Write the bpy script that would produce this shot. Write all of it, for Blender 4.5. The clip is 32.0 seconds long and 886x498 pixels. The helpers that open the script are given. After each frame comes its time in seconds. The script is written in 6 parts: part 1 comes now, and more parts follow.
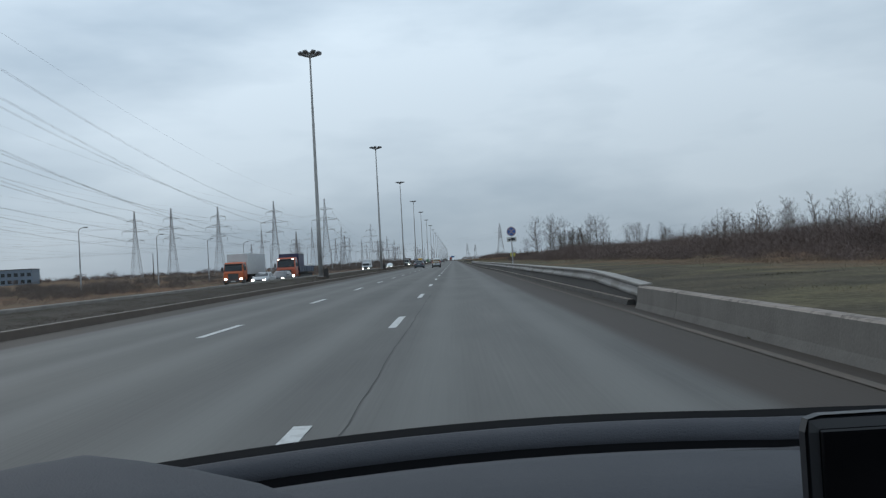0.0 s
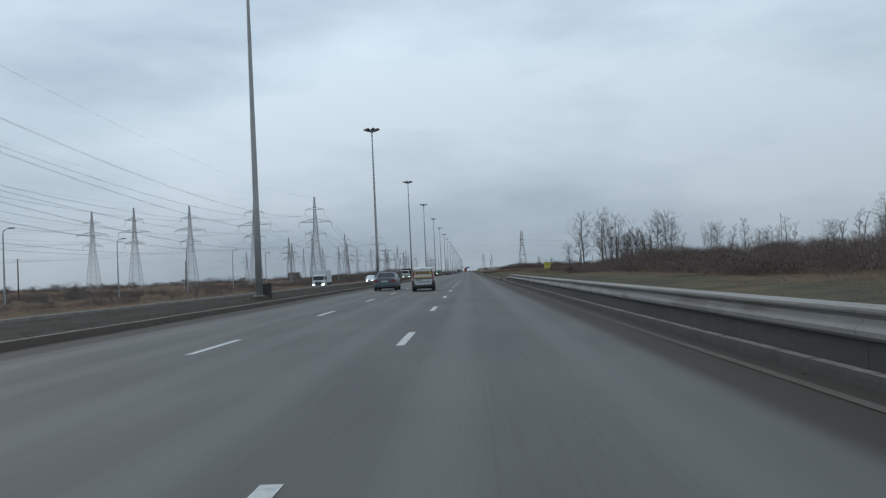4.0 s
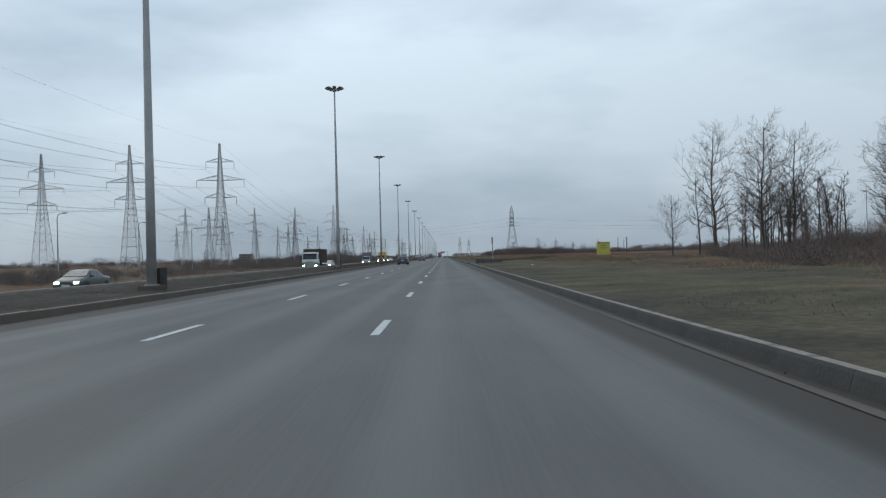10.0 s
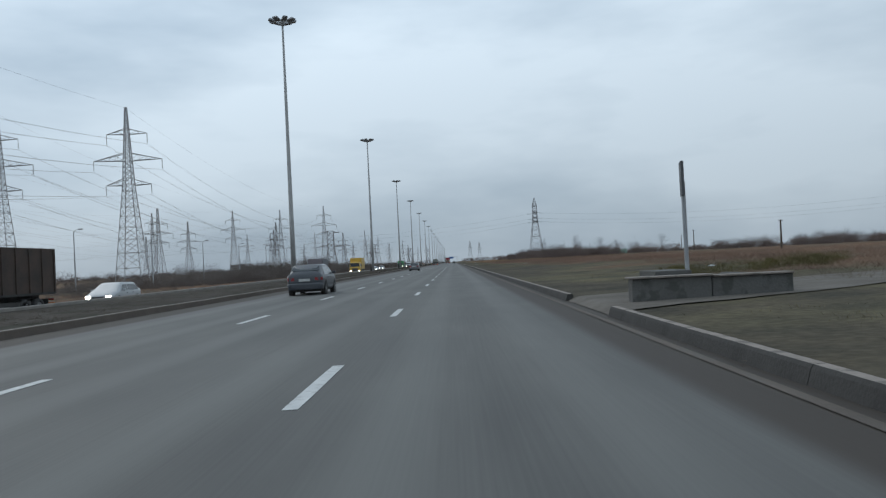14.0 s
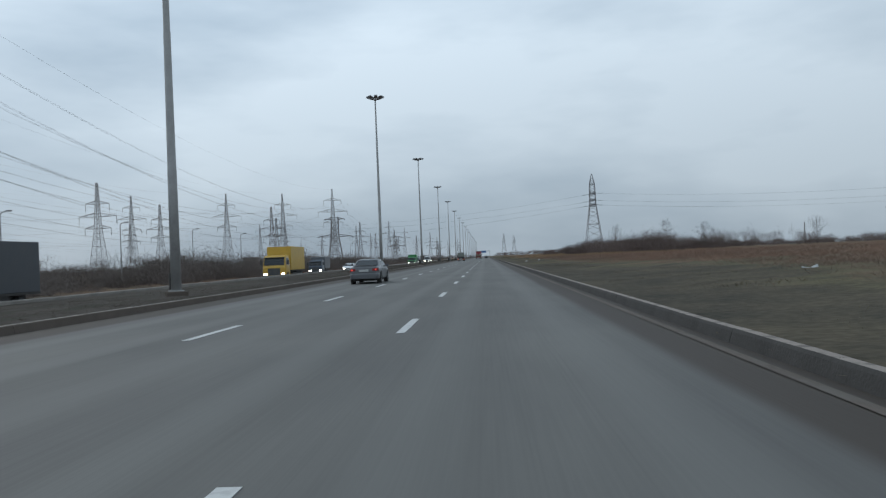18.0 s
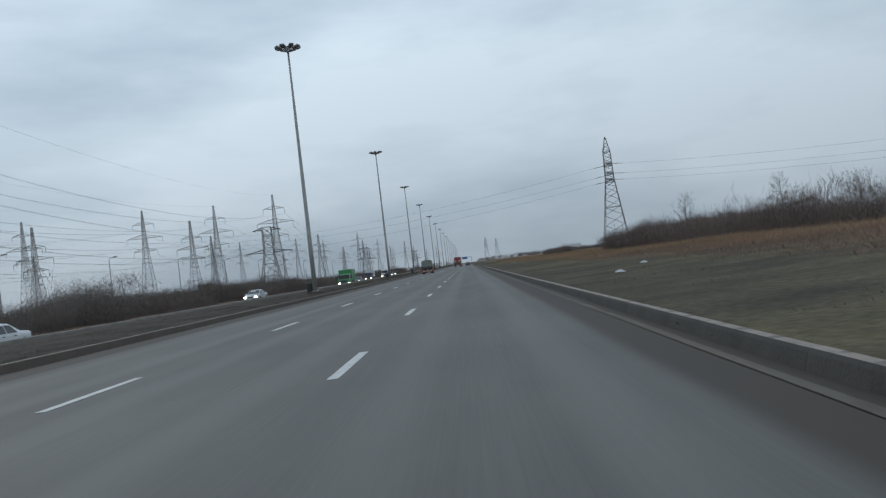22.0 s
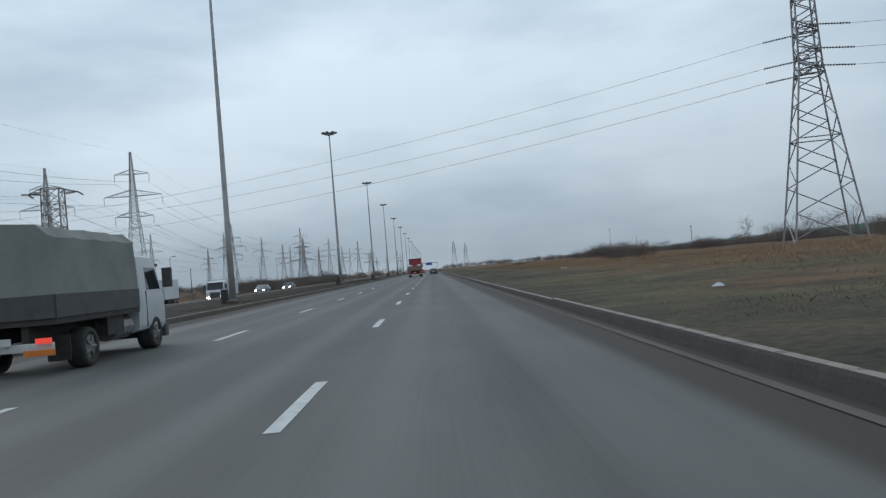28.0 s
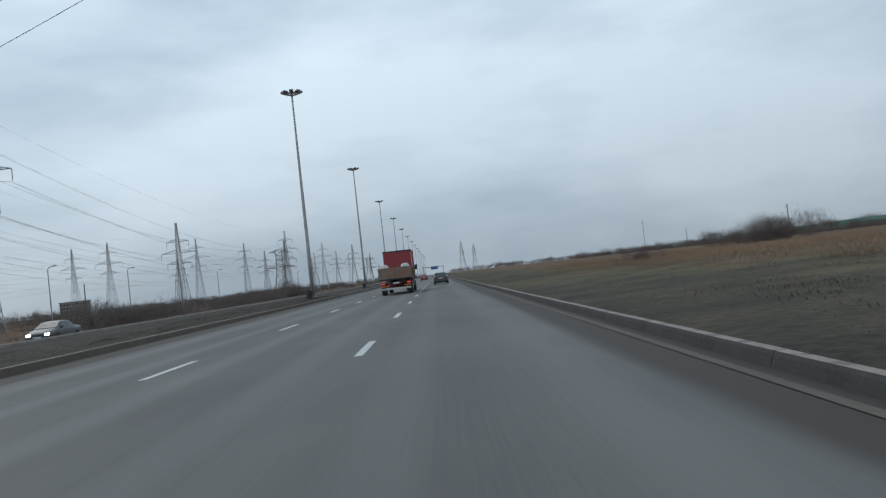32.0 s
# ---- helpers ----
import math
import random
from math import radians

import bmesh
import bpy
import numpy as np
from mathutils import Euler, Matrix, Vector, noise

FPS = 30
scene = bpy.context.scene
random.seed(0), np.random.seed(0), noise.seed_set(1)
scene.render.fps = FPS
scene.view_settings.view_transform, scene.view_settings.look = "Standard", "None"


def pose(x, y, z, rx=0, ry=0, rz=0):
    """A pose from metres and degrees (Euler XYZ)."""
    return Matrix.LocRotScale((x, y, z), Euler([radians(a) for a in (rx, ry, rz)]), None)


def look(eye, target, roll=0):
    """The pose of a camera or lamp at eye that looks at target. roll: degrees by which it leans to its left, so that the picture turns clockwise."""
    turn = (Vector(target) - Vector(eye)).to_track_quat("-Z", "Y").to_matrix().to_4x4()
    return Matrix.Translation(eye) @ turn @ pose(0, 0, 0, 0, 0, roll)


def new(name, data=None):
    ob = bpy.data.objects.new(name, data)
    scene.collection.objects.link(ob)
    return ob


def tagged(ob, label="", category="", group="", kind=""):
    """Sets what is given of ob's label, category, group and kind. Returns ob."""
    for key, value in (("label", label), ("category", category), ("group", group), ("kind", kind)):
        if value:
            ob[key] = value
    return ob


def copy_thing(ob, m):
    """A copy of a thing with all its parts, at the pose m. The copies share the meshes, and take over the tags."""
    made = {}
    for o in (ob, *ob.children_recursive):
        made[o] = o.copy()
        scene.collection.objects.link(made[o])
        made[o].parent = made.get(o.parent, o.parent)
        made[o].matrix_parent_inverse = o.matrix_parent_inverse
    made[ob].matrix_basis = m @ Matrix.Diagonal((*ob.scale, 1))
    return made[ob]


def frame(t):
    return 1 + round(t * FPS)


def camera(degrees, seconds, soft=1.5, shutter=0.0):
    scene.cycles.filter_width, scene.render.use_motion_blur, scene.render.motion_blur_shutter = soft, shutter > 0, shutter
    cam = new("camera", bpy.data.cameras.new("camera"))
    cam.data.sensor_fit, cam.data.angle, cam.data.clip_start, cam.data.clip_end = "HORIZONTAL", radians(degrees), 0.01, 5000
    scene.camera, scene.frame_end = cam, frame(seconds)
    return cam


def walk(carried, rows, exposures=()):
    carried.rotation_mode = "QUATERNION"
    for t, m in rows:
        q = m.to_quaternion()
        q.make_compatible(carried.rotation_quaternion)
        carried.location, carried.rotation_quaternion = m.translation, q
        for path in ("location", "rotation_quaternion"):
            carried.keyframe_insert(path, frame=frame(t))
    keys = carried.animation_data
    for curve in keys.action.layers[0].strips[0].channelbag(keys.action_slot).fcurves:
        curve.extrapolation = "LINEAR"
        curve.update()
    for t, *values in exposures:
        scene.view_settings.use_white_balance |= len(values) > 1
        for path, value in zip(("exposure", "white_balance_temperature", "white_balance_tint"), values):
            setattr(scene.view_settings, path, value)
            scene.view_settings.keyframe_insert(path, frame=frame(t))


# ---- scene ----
# A wide dual carriageway on a dull day. x: to the right of the road, y: along it, z: up.
cam = camera(58.1, 32.0, soft=1.3)
PATH = [
    (0.0, pose(-0.20, -0.25, 1.245, 90.80, 3.01, 0.79)),
    (0.5, pose(-0.21, 10.34, 1.245, 90.67, 2.75, 1.32)),
    (1.0, pose(-0.06, 21.05, 1.245, 90.64, 3.12, 2.21)),
    (1.5, pose(0.01, 31.34, 1.245, 90.84, 3.79, 2.81)),
    (2.0, pose(0.01, 42.37, 1.245, 91.19, 4.06, 3.15)),
    (2.5, pose(-0.01, 52.70, 1.245, 91.25, 1.34, 2.85)),
    (4.5, pose(-0.22, 96.27, 1.245, 91.69, 3.52, 1.46)),
    (5.0, pose(-0.19, 107.15, 1.245, 91.67, 5.08, 1.98)),
    (5.5, pose(-0.23, 117.69, 1.245, 91.24, 5.24, 1.87)),
    (6.0, pose(-0.18, 128.86, 1.245, 91.19, 3.73, 1.45)),
    (6.5, pose(-0.16, 139.81, 1.245, 90.95, 4.21, 1.18)),
    (7.0, pose(-0.11, 151.25, 1.245, 90.61, 3.76, 0.86)),
    (7.5, pose(-0.15, 162.19, 1.245, 90.47, 3.46, 0.68)),
    (8.0, pose(-0.12, 173.48, 1.245, 90.58, 4.12, 0.39)),
    (8.5, pose(-0.17, 184.32, 1.245, 90.57, 4.36, 0.47)),
    (9.0, pose(-0.20, 195.67, 1.245, 90.74, 2.31, 0.40)),
    (9.5, pose(-0.26, 206.74, 1.245, 90.62, 2.48, 0.43)),
    (10.0, pose(-0.31, 218.19, 1.245, 90.50, 1.45, 0.06)),
    (10.5, pose(-0.23, 229.06, 1.245, 90.60, 2.72, -0.23)),
    (11.0, pose(-0.11, 240.23, 1.245, 90.96, 5.16, 0.00)),
    (11.5, pose(-0.06, 251.18, 1.245, 91.04, 4.27, 0.37)),
    (12.0, pose(-0.04, 262.44, 1.245, 91.07, 3.17, 0.30)),
    (12.5, pose(0.01, 273.45, 1.245, 90.89, 4.08, 0.48)),
    (13.0, pose(0.07, 284.96, 1.245, 90.90, 4.12, 0.51)),
    (13.5, pose(0.11, 296.22, 1.245, 90.89, 3.80, 0.75)),
    (14.0, pose(0.06, 307.93, 1.245, 90.93, 2.84, 0.74)),
    (14.5, pose(0.02, 319.05, 1.245, 90.96, 5.08, 0.94)),
    (16.5, pose(-0.03, 364.29, 1.245, 91.13, 4.79, 2.46)),
    (17.0, pose(0.01, 375.62, 1.245, 91.18, 3.97, 3.09)),
    (17.5, pose(-0.02, 386.53, 1.245, 90.96, 2.48, 2.98)),
    (18.0, pose(0.04, 397.57, 1.245, 90.62, 2.35, 3.06)),
    (18.5, pose(0.08, 408.33, 1.245, 90.60, 3.18, 3.51)),
    (19.0, pose(0.20, 419.25, 1.245, 90.90, 2.19, 3.99)),
    (19.5, pose(0.15, 430.07, 1.245, 90.97, 1.17, 3.66)),
    (20.0, pose(0.29, 440.94, 1.245, 91.26, 1.16, 1.21)),
    (20.5, pose(0.31, 451.84, 1.245, 92.22, 4.36, 1.73)),
    (21.0, pose(0.31, 463.22, 1.245, 91.58, 2.86, 1.42)),
    (21.5, pose(0.26, 473.88, 1.245, 91.64, 2.40, -0.19)),
    (22.0, pose(0.38, 485.13, 1.245, 91.17, 6.72, 1.78)),
    (22.5, pose(0.25, 496.11, 1.245, 91.01, 4.68, 1.01)),
    (23.0, pose(0.14, 507.59, 1.245, 91.31, 4.26, 0.05)),
    (23.5, pose(-0.01, 518.65, 1.245, 92.74, 2.77, 0.03)),
    (24.0, pose(-0.05, 530.01, 1.245, 92.80, 2.67, -0.03)),
    (24.5, pose(-0.14, 541.11, 1.245, 92.06, 3.99, 0.28)),
    (26.5, pose(-0.06, 586.05, 1.245, 91.08, 3.22, -1.35)),
    (27.0, pose(0.02, 597.44, 1.245, 91.23, 4.20, -0.95)),
    (27.5, pose(0.01, 608.61, 1.245, 91.21, 5.81, -0.83)),
    (28.0, pose(-0.02, 620.35, 1.245, 91.38, 4.72, -0.81)),
    (28.5, pose(-0.09, 631.38, 1.245, 91.26, 1.75, -0.52)),
    (29.0, pose(0.04, 642.73, 1.245, 91.12, 5.97, -0.10)),
    (29.5, pose(-0.00, 653.77, 1.245, 91.10, 4.46, -0.24)),
    (30.0, pose(-0.04, 665.23, 1.245, 91.13, 2.59, -1.08)),
    (30.5, pose(-0.02, 675.91, 1.245, 91.37, 5.60, -0.90)),
    (31.0, pose(0.02, 687.13, 1.245, 91.40, 6.10, -0.95)),
    (31.5, pose(0.04, 698.07, 1.245, 91.49, 5.69, -0.57)),
    (32.0, pose(0.05, 709.35, 1.245, 91.74, 6.38, -0.38)),
]
walk(cam, PATH, ((0.0, -0.08), (5.0, -0.14), (7.0, -0.08), (8.0, -0.05), (14.0, -0.06), (15.5, -0.1), (17.0, -0.16), (18.0, -0.1), (20.0, -0.06), (21.0, -0.16), (22.0, -0.16), (23.0, -0.12), (24.0, -0.28), (25.0, -0.2), (27.0, -0.08), (32.0, -0.06)))

# ---- sky and light: a closed grey cloud cover ----
world = bpy.data.worlds.new("overcast_sky")
scene.world = world
world.use_nodes = True
wn, wl = world.node_tree.nodes, world.node_tree.links
wn.clear()
SUN_UP, SUN_TURN = radians(32), radians(-45)
w_out, w_bg = wn.new("ShaderNodeOutputWorld"), wn.new("ShaderNodeBackground")
w_sky = wn.new("ShaderNodeTexSky")
w_sky.sky_type, w_sky.sun_disc = "NISHITA", False
w_sky.sun_elevation, w_sky.sun_rotation = SUN_UP, SUN_TURN
w_co, w_map = wn.new("ShaderNodeTexCoord"), wn.new("ShaderNodeMapping")
w_map.inputs["Scale"].default_value = (1.0, 1.0, 3.2)
w_n1, w_n2 = wn.new("ShaderNodeTexNoise"), wn.new("ShaderNodeTexNoise")
w_n1.inputs["Scale"].default_value, w_n1.inputs["Detail"].default_value, w_n1.inputs["Roughness"].default_value = 2.3, 5, 0.52
w_n2.inputs["Scale"].default_value, w_n2.inputs["Detail"].default_value = 0.9, 3
w_add, w_ramp = wn.new("ShaderNodeMath"), wn.new("ShaderNodeValToRGB")
w_add.operation = "ADD"
el = w_ramp.color_ramp.elements
el[0].position, el[0].color = 0.72, (0.395, 0.5, 0.603, 1)
el[1].position, el[1].color = 0.99, (0.635, 0.75, 0.85, 1)
w_half = wn.new("ShaderNodeMath")
w_half.operation = "MULTIPLY"
w_half.inputs[1].default_value = 0.82
w_gain = wn.new("ShaderNodeMix")
w_gain.data_type, w_gain.blend_type = "RGBA", "ADD"
w_gain.inputs[0].default_value = 0.004
wl.new(w_co.outputs["Generated"], w_map.inputs["Vector"])
wl.new(w_map.outputs["Vector"], w_n1.inputs["Vector"])
wl.new(w_map.outputs["Vector"], w_n2.inputs["Vector"])
wl.new(w_n1.outputs["Fac"], w_add.inputs[0])
wl.new(w_n2.outputs["Fac"], w_add.inputs[1])
wl.new(w_add.outputs[0], w_half.inputs[0])
wl.new(w_half.outputs[0], w_ramp.inputs["Fac"])
wl.new(w_ramp.outputs["Color"], w_gain.inputs[6])
wl.new(w_sky.outputs["Color"], w_gain.inputs[7])
# a cloud cover is darker towards the horizon
w_sep, w_fall, w_mul = wn.new("ShaderNodeSeparateXYZ"), wn.new("ShaderNodeMapRange"), wn.new("ShaderNodeMix")
w_fall.inputs["From Min"].default_value, w_fall.inputs["From Max"].default_value = 0.0, 0.3
w_fall.inputs["To Min"].default_value, w_fall.inputs["To Max"].default_value = 0.68, 1.09
w_mul.data_type, w_mul.blend_type = "RGBA", "MULTIPLY"
w_mul.inputs[0].default_value = 1.0
wl.new(w_co.outputs["Generated"], w_sep.inputs[0])
wl.new(w_sep.outputs["Z"], w_fall.inputs["Value"])
wl.new(w_gain.outputs[2], w_mul.inputs[6])
wl.new(w_fall.outputs["Result"], w_mul.inputs[7])
# and a little brighter on the side of the hidden sun
w_side, w_mul2 = wn.new("ShaderNodeMapRange"), wn.new("ShaderNodeMix")
w_side.inputs["From Min"].default_value, w_side.inputs["From Max"].default_value = -0.6, 0.5
w_side.inputs["To Min"].default_value, w_side.inputs["To Max"].default_value = 1.14, 0.97
w_mul2.data_type, w_mul2.blend_type = "RGBA", "MULTIPLY"
w_mul2.inputs[0].default_value = 1.0
wl.new(w_sep.outputs["X"], w_side.inputs["Value"])
wl.new(w_mul.outputs[2], w_mul2.inputs[6])
wl.new(w_side.outputs["Result"], w_mul2.inputs[7])
wl.new(w_mul2.outputs[2], w_bg.inputs["Color"])
w_bg.inputs["Strength"].default_value = 1.03
wl.new(w_bg.outputs["Background"], w_out.inputs["Surface"])

sun = new("sun", bpy.data.lights.new("sun", "SUN"))
sun.data.energy, sun.data.angle, sun.data.color = 0.5, radians(40), (1.0, 0.96, 0.9)
sun.matrix_world = look((0, 0, 50), (-math.sin(SUN_TURN) * 30, -math.cos(SUN_TURN) * 30, 50 - 30 * math.tan(SUN_UP)))


# ---- materials ----
def material(name, color, rough=0.7, metal=0.0, second=None, scale=3.0, fine=40.0, bump=0.0, spec=0.5, stretch=(1, 1, 1), amount=0.7, wear=None):
    """Two scales of noise between two colours, with fine relief. wear: a third colour in worn or dirty patches."""
    m = bpy.data.materials.new(name)
    m.use_nodes = True
    n, l = m.node_tree.nodes, m.node_tree.links
    b = n["Principled BSDF"]
    b.inputs["Roughness"].default_value, b.inputs["Metallic"].default_value = rough, metal
    b.inputs["Specular IOR Level"].default_value = spec
    second = second or tuple(c * 0.72 for c in color)
    co, mp = n.new("ShaderNodeTexCoord"), n.new("ShaderNodeMapping")
    mp.inputs["Scale"].default_value = stretch
    l.new(co.outputs["Object"], mp.inputs["Vector"])
    big, small, mix = n.new("ShaderNodeTexNoise"), n.new("ShaderNodeTexNoise"), n.new("ShaderNodeMix")
    big.inputs["Scale"].default_value, big.inputs["Detail"].default_value = scale, 4
    small.inputs["Scale"].default_value, small.inputs["Detail"].default_value = fine, 3
    for t in (big, small):
        l.new(mp.outputs["Vector"], t.inputs["Vector"])
    s = n.new("ShaderNodeMath")
    s.operation = "MULTIPLY_ADD"
    s.inputs[1].default_value, s.inputs[2].default_value = 0.45, -0.22
    l.new(small.outputs["Fac"], s.inputs[0])
    a = n.new("ShaderNodeMath")
    a.operation = "ADD"
    l.new(big.outputs["Fac"], a.inputs[0])
    l.new(s.outputs[0], a.inputs[1])
    r = n.new("ShaderNodeMapRange")
    r.inputs["From Min"].default_value, r.inputs["From Max"].default_value = 0.5 - 0.3 * amount, 0.5 + 0.3 * amount
    l.new(a.outputs[0], r.inputs["Value"])
    mix.data_type = "RGBA"
    mix.inputs[6].default_value, mix.inputs[7].default_value = (*color, 1), (*second, 1)
    l.new(r.outputs["Result"], mix.inputs[0])
    out = mix.outputs[2]
    if wear:
        w, wr, wm = n.new("ShaderNodeTexNoise"), n.new("ShaderNodeMapRange"), n.new("ShaderNodeMix")
        w.inputs["Scale"].default_value, w.inputs["Detail"].default_value = scale * 2.7, 6
        l.new(mp.outputs["Vector"], w.inputs["Vector"])
        wr.inputs["From Min"].default_value, wr.inputs["From Max"].default_value = 0.52, 0.62
        l.new(w.outputs["Fac"], wr.inputs["Value"])
        wm.data_type = "RGBA"
        wm.inputs[7].default_value = (*wear, 1)
        l.new(wr.outputs["Result"], wm.inputs[0])
        l.new(out, wm.inputs[6])
        out = wm.outputs[2]
    l.new(out, b.inputs["Base Color"])
    if bump:
        bp = n.new("ShaderNodeBump")
        bp.inputs["Strength"].default_value, bp.inputs["Distance"].default_value = bump, 0.02
        l.new(small.outputs["Fac"], bp.inputs["Height"])
        l.new(bp.outputs["Normal"], b.inputs["Normal"])
    return m


def lamp_material(name, color, strength):
    m = bpy.data.materials.new(name)
    m.use_nodes = True
    b = m.node_tree.nodes["Principled BSDF"]
    b.inputs["Base Color"].default_value = (*color, 1)
    b.inputs["Emission Color"].default_value, b.inputs["Emission Strength"].default_value = (*color, 1), strength
    return m


def paint(name, color, rough=0.35, dirt=(0.09, 0.08, 0.07)):
    """Car paint with a thin, uneven film of road dirt."""
    m = material(name, color, rough, 0.0, tuple(c * 0.86 + d * 0.14 for c, d in zip(color, dirt)), 1.6, 22, 0.0, 0.5)
    m.node_tree.nodes["Principled BSDF"].inputs["Coat Weight"].default_value = 0.25
    m.node_tree.nodes["Principled BSDF"].inputs["Coat Roughness"].default_value = 0.2
    return m


M_ASPHALT = material("asphalt", (0.158, 0.154, 0.144), 0.7, 0, (0.112, 0.109, 0.102), 0.75, 28, 0.12, 0.16, (1.0, 0.012, 1), 1.0)


def soil_the_edges(m):
    """Brown road dirt that thickens unevenly towards both kerbs."""
    n, l = m.node_tree.nodes, m.node_tree.links
    b = n["Principled BSDF"]
    old = b.inputs["Base Color"].links[0].from_socket
    co, sx, nz = n.new("ShaderNodeTexCoord"), n.new("ShaderNodeSeparateXYZ"), n.new("ShaderNodeTexNoise")
    mp = n.new("ShaderNodeMapping")
    mp.inputs["Scale"].default_value = (1.0, 0.035, 1)
    nz.inputs["Scale"].default_value, nz.inputs["Detail"].default_value = 1.0, 5
    l.new(co.outputs["Object"], sx.inputs[0])
    l.new(co.outputs["Object"], mp.inputs["Vector"])
    l.new(mp.outputs["Vector"], nz.inputs["Vector"])
    off = n.new("ShaderNodeMath")
    off.operation = "ADD"
    off.inputs[1].default_value = 3.28
    l.new(sx.outputs["X"], off.inputs[0])
    dist = n.new("ShaderNodeMath")
    dist.operation = "ABSOLUTE"
    l.new(off.outputs[0], dist.inputs[0])
    wob = n.new("ShaderNodeMath")
    wob.operation = "MULTIPLY_ADD"
    wob.inputs[1].default_value = 0.3
    l.new(nz.outputs["Fac"], wob.inputs[0])
    l.new(dist.outputs[0], wob.inputs[2])
    r = n.new("ShaderNodeMapRange")
    r.interpolation_type = "SMOOTHSTEP"
    r.inputs["From Min"].default_value, r.inputs["From Max"].default_value = 5.42, 5.8
    r.inputs["To Max"].default_value = 0.92
    l.new(wob.outputs[0], r.inputs["Value"])
    mix = n.new("ShaderNodeMix")
    mix.data_type = "RGBA"
    mix.inputs[7].default_value = (0.058, 0.046, 0.038, 1)
    l.new(old, mix.inputs[6])
    l.new(r.outputs["Result"], mix.inputs[0])
    l.new(mix.outputs[2], b.inputs["Base Color"])


def streak(m):
    """Pale dusty bands that traffic leaves between the wheel tracks of each lane."""
    n, l = m.node_tree.nodes, m.node_tree.links
    b = n["Principled BSDF"]
    old = b.inputs["Base Color"].links[0].from_socket
    co, sx, nz, mp = n.new("ShaderNodeTexCoord"), n.new("ShaderNodeSeparateXYZ"), n.new("ShaderNodeTexNoise"), n.new("ShaderNodeMapping")
    l.new(co.outputs["Object"], sx.inputs[0])
    mp.inputs["Scale"].default_value = (0.9, 0.02, 1)
    l.new(co.outputs["Object"], mp.inputs["Vector"])
    l.new(mp.outputs["Vector"], nz.inputs["Vector"])
    nz.inputs["Scale"].default_value, nz.inputs["Detail"].default_value = 1.2, 4
    ph, cs, pw = n.new("ShaderNodeMath"), n.new("ShaderNodeMath"), n.new("ShaderNodeMapRange")
    ph.operation, cs.operation = "MULTIPLY_ADD", "COSINE"
    ph.inputs[1].default_value, ph.inputs[2].default_value = 2 * math.pi / 1.85, 2 * math.pi * 4.2 / 1.85
    l.new(sx.outputs["X"], ph.inputs[0])
    l.new(ph.outputs[0], cs.inputs[0])
    pw.inputs["From Min"].default_value, pw.inputs["From Max"].default_value = 0.1, 1.0
    l.new(cs.outputs[0], pw.inputs["Value"])
    mu = n.new("ShaderNodeMath")
    mu.operation = "MULTIPLY"
    l.new(pw.outputs["Result"], mu.inputs[0])
    l.new(nz.outputs["Fac"], mu.inputs[1])
    mix = n.new("ShaderNodeMix")
    mix.data_type = "RGBA"
    mix.inputs[7].default_value = (0.184, 0.182, 0.17, 1)
    l.new(mu.outputs[0], mix.inputs[0])
    l.new(old, mix.inputs[6])
    l.new(mix.outputs[2], b.inputs["Base Color"])


for node in M_ASPHALT.node_tree.nodes:
    if node.type == "TEX_NOISE":
        node.inputs["Detail"].default_value = 1.5


def patches(m):
    """Soft darker and lighter patches of wear, a few metres across."""
    n, l = m.node_tree.nodes, m.node_tree.links
    b = n["Principled BSDF"]
    old = b.inputs["Base Color"].links[0].from_socket
    co, mp, nz, r, mix = n.new("ShaderNodeTexCoord"), n.new("ShaderNodeMapping"), n.new("ShaderNodeTexNoise"), n.new("ShaderNodeValToRGB"), n.new("ShaderNodeMix")
    mp.inputs["Scale"].default_value = (1.0, 0.3, 1)
    nz.inputs["Scale"].default_value, nz.inputs["Detail"].default_value = 0.55, 5
    l.new(co.outputs["Object"], mp.inputs["Vector"])
    l.new(mp.outputs["Vector"], nz.inputs["Vector"])
    l.new(nz.outputs["Fac"], r.inputs["Fac"])
    e = r.color_ramp.elements
    e[0].position, e[0].color = 0.32, (0.86, 0.86, 0.87, 1)
    e[1].position, e[1].color = 0.68, (1.1, 1.1, 1.09, 1)
    mix.data_type, mix.blend_type = "RGBA", "MULTIPLY"
    mix.inputs[0].default_value = 1.0
    l.new(old, mix.inputs[6])
    l.new(r.outputs["Color"], mix.inputs[7])
    l.new(mix.outputs[2], b.inputs["Base Color"])


patches(M_ASPHALT)
M_FAR_ASPHALT = M_ASPHALT.copy()
streak(M_ASPHALT)
soil_the_edges(M_ASPHALT)
M_LINE = material("road_paint", (0.62, 0.62, 0.6), 0.6, 0, (0.52, 0.52, 0.505), 2.5, 50, 0.1, 0.3, wear=(0.47, 0.465, 0.45))
M_LINE_WORN = material("worn_road_paint", (0.15, 0.124, 0.104), 0.9, 0, (0.105, 0.088, 0.075), 1.6, 40, 0.1, 0.25, (1, 0.2, 1), wear=(0.13, 0.115, 0.1))
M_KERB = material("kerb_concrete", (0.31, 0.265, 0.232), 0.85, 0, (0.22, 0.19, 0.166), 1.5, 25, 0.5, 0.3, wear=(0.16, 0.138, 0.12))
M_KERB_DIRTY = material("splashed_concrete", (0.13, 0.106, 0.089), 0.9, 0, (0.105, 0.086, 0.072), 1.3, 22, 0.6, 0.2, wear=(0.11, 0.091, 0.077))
M_CONCRETE = material("concrete", (0.33, 0.32, 0.3), 0.85, 0, (0.22, 0.21, 0.2), 1.2, 20, 0.4, 0.3)
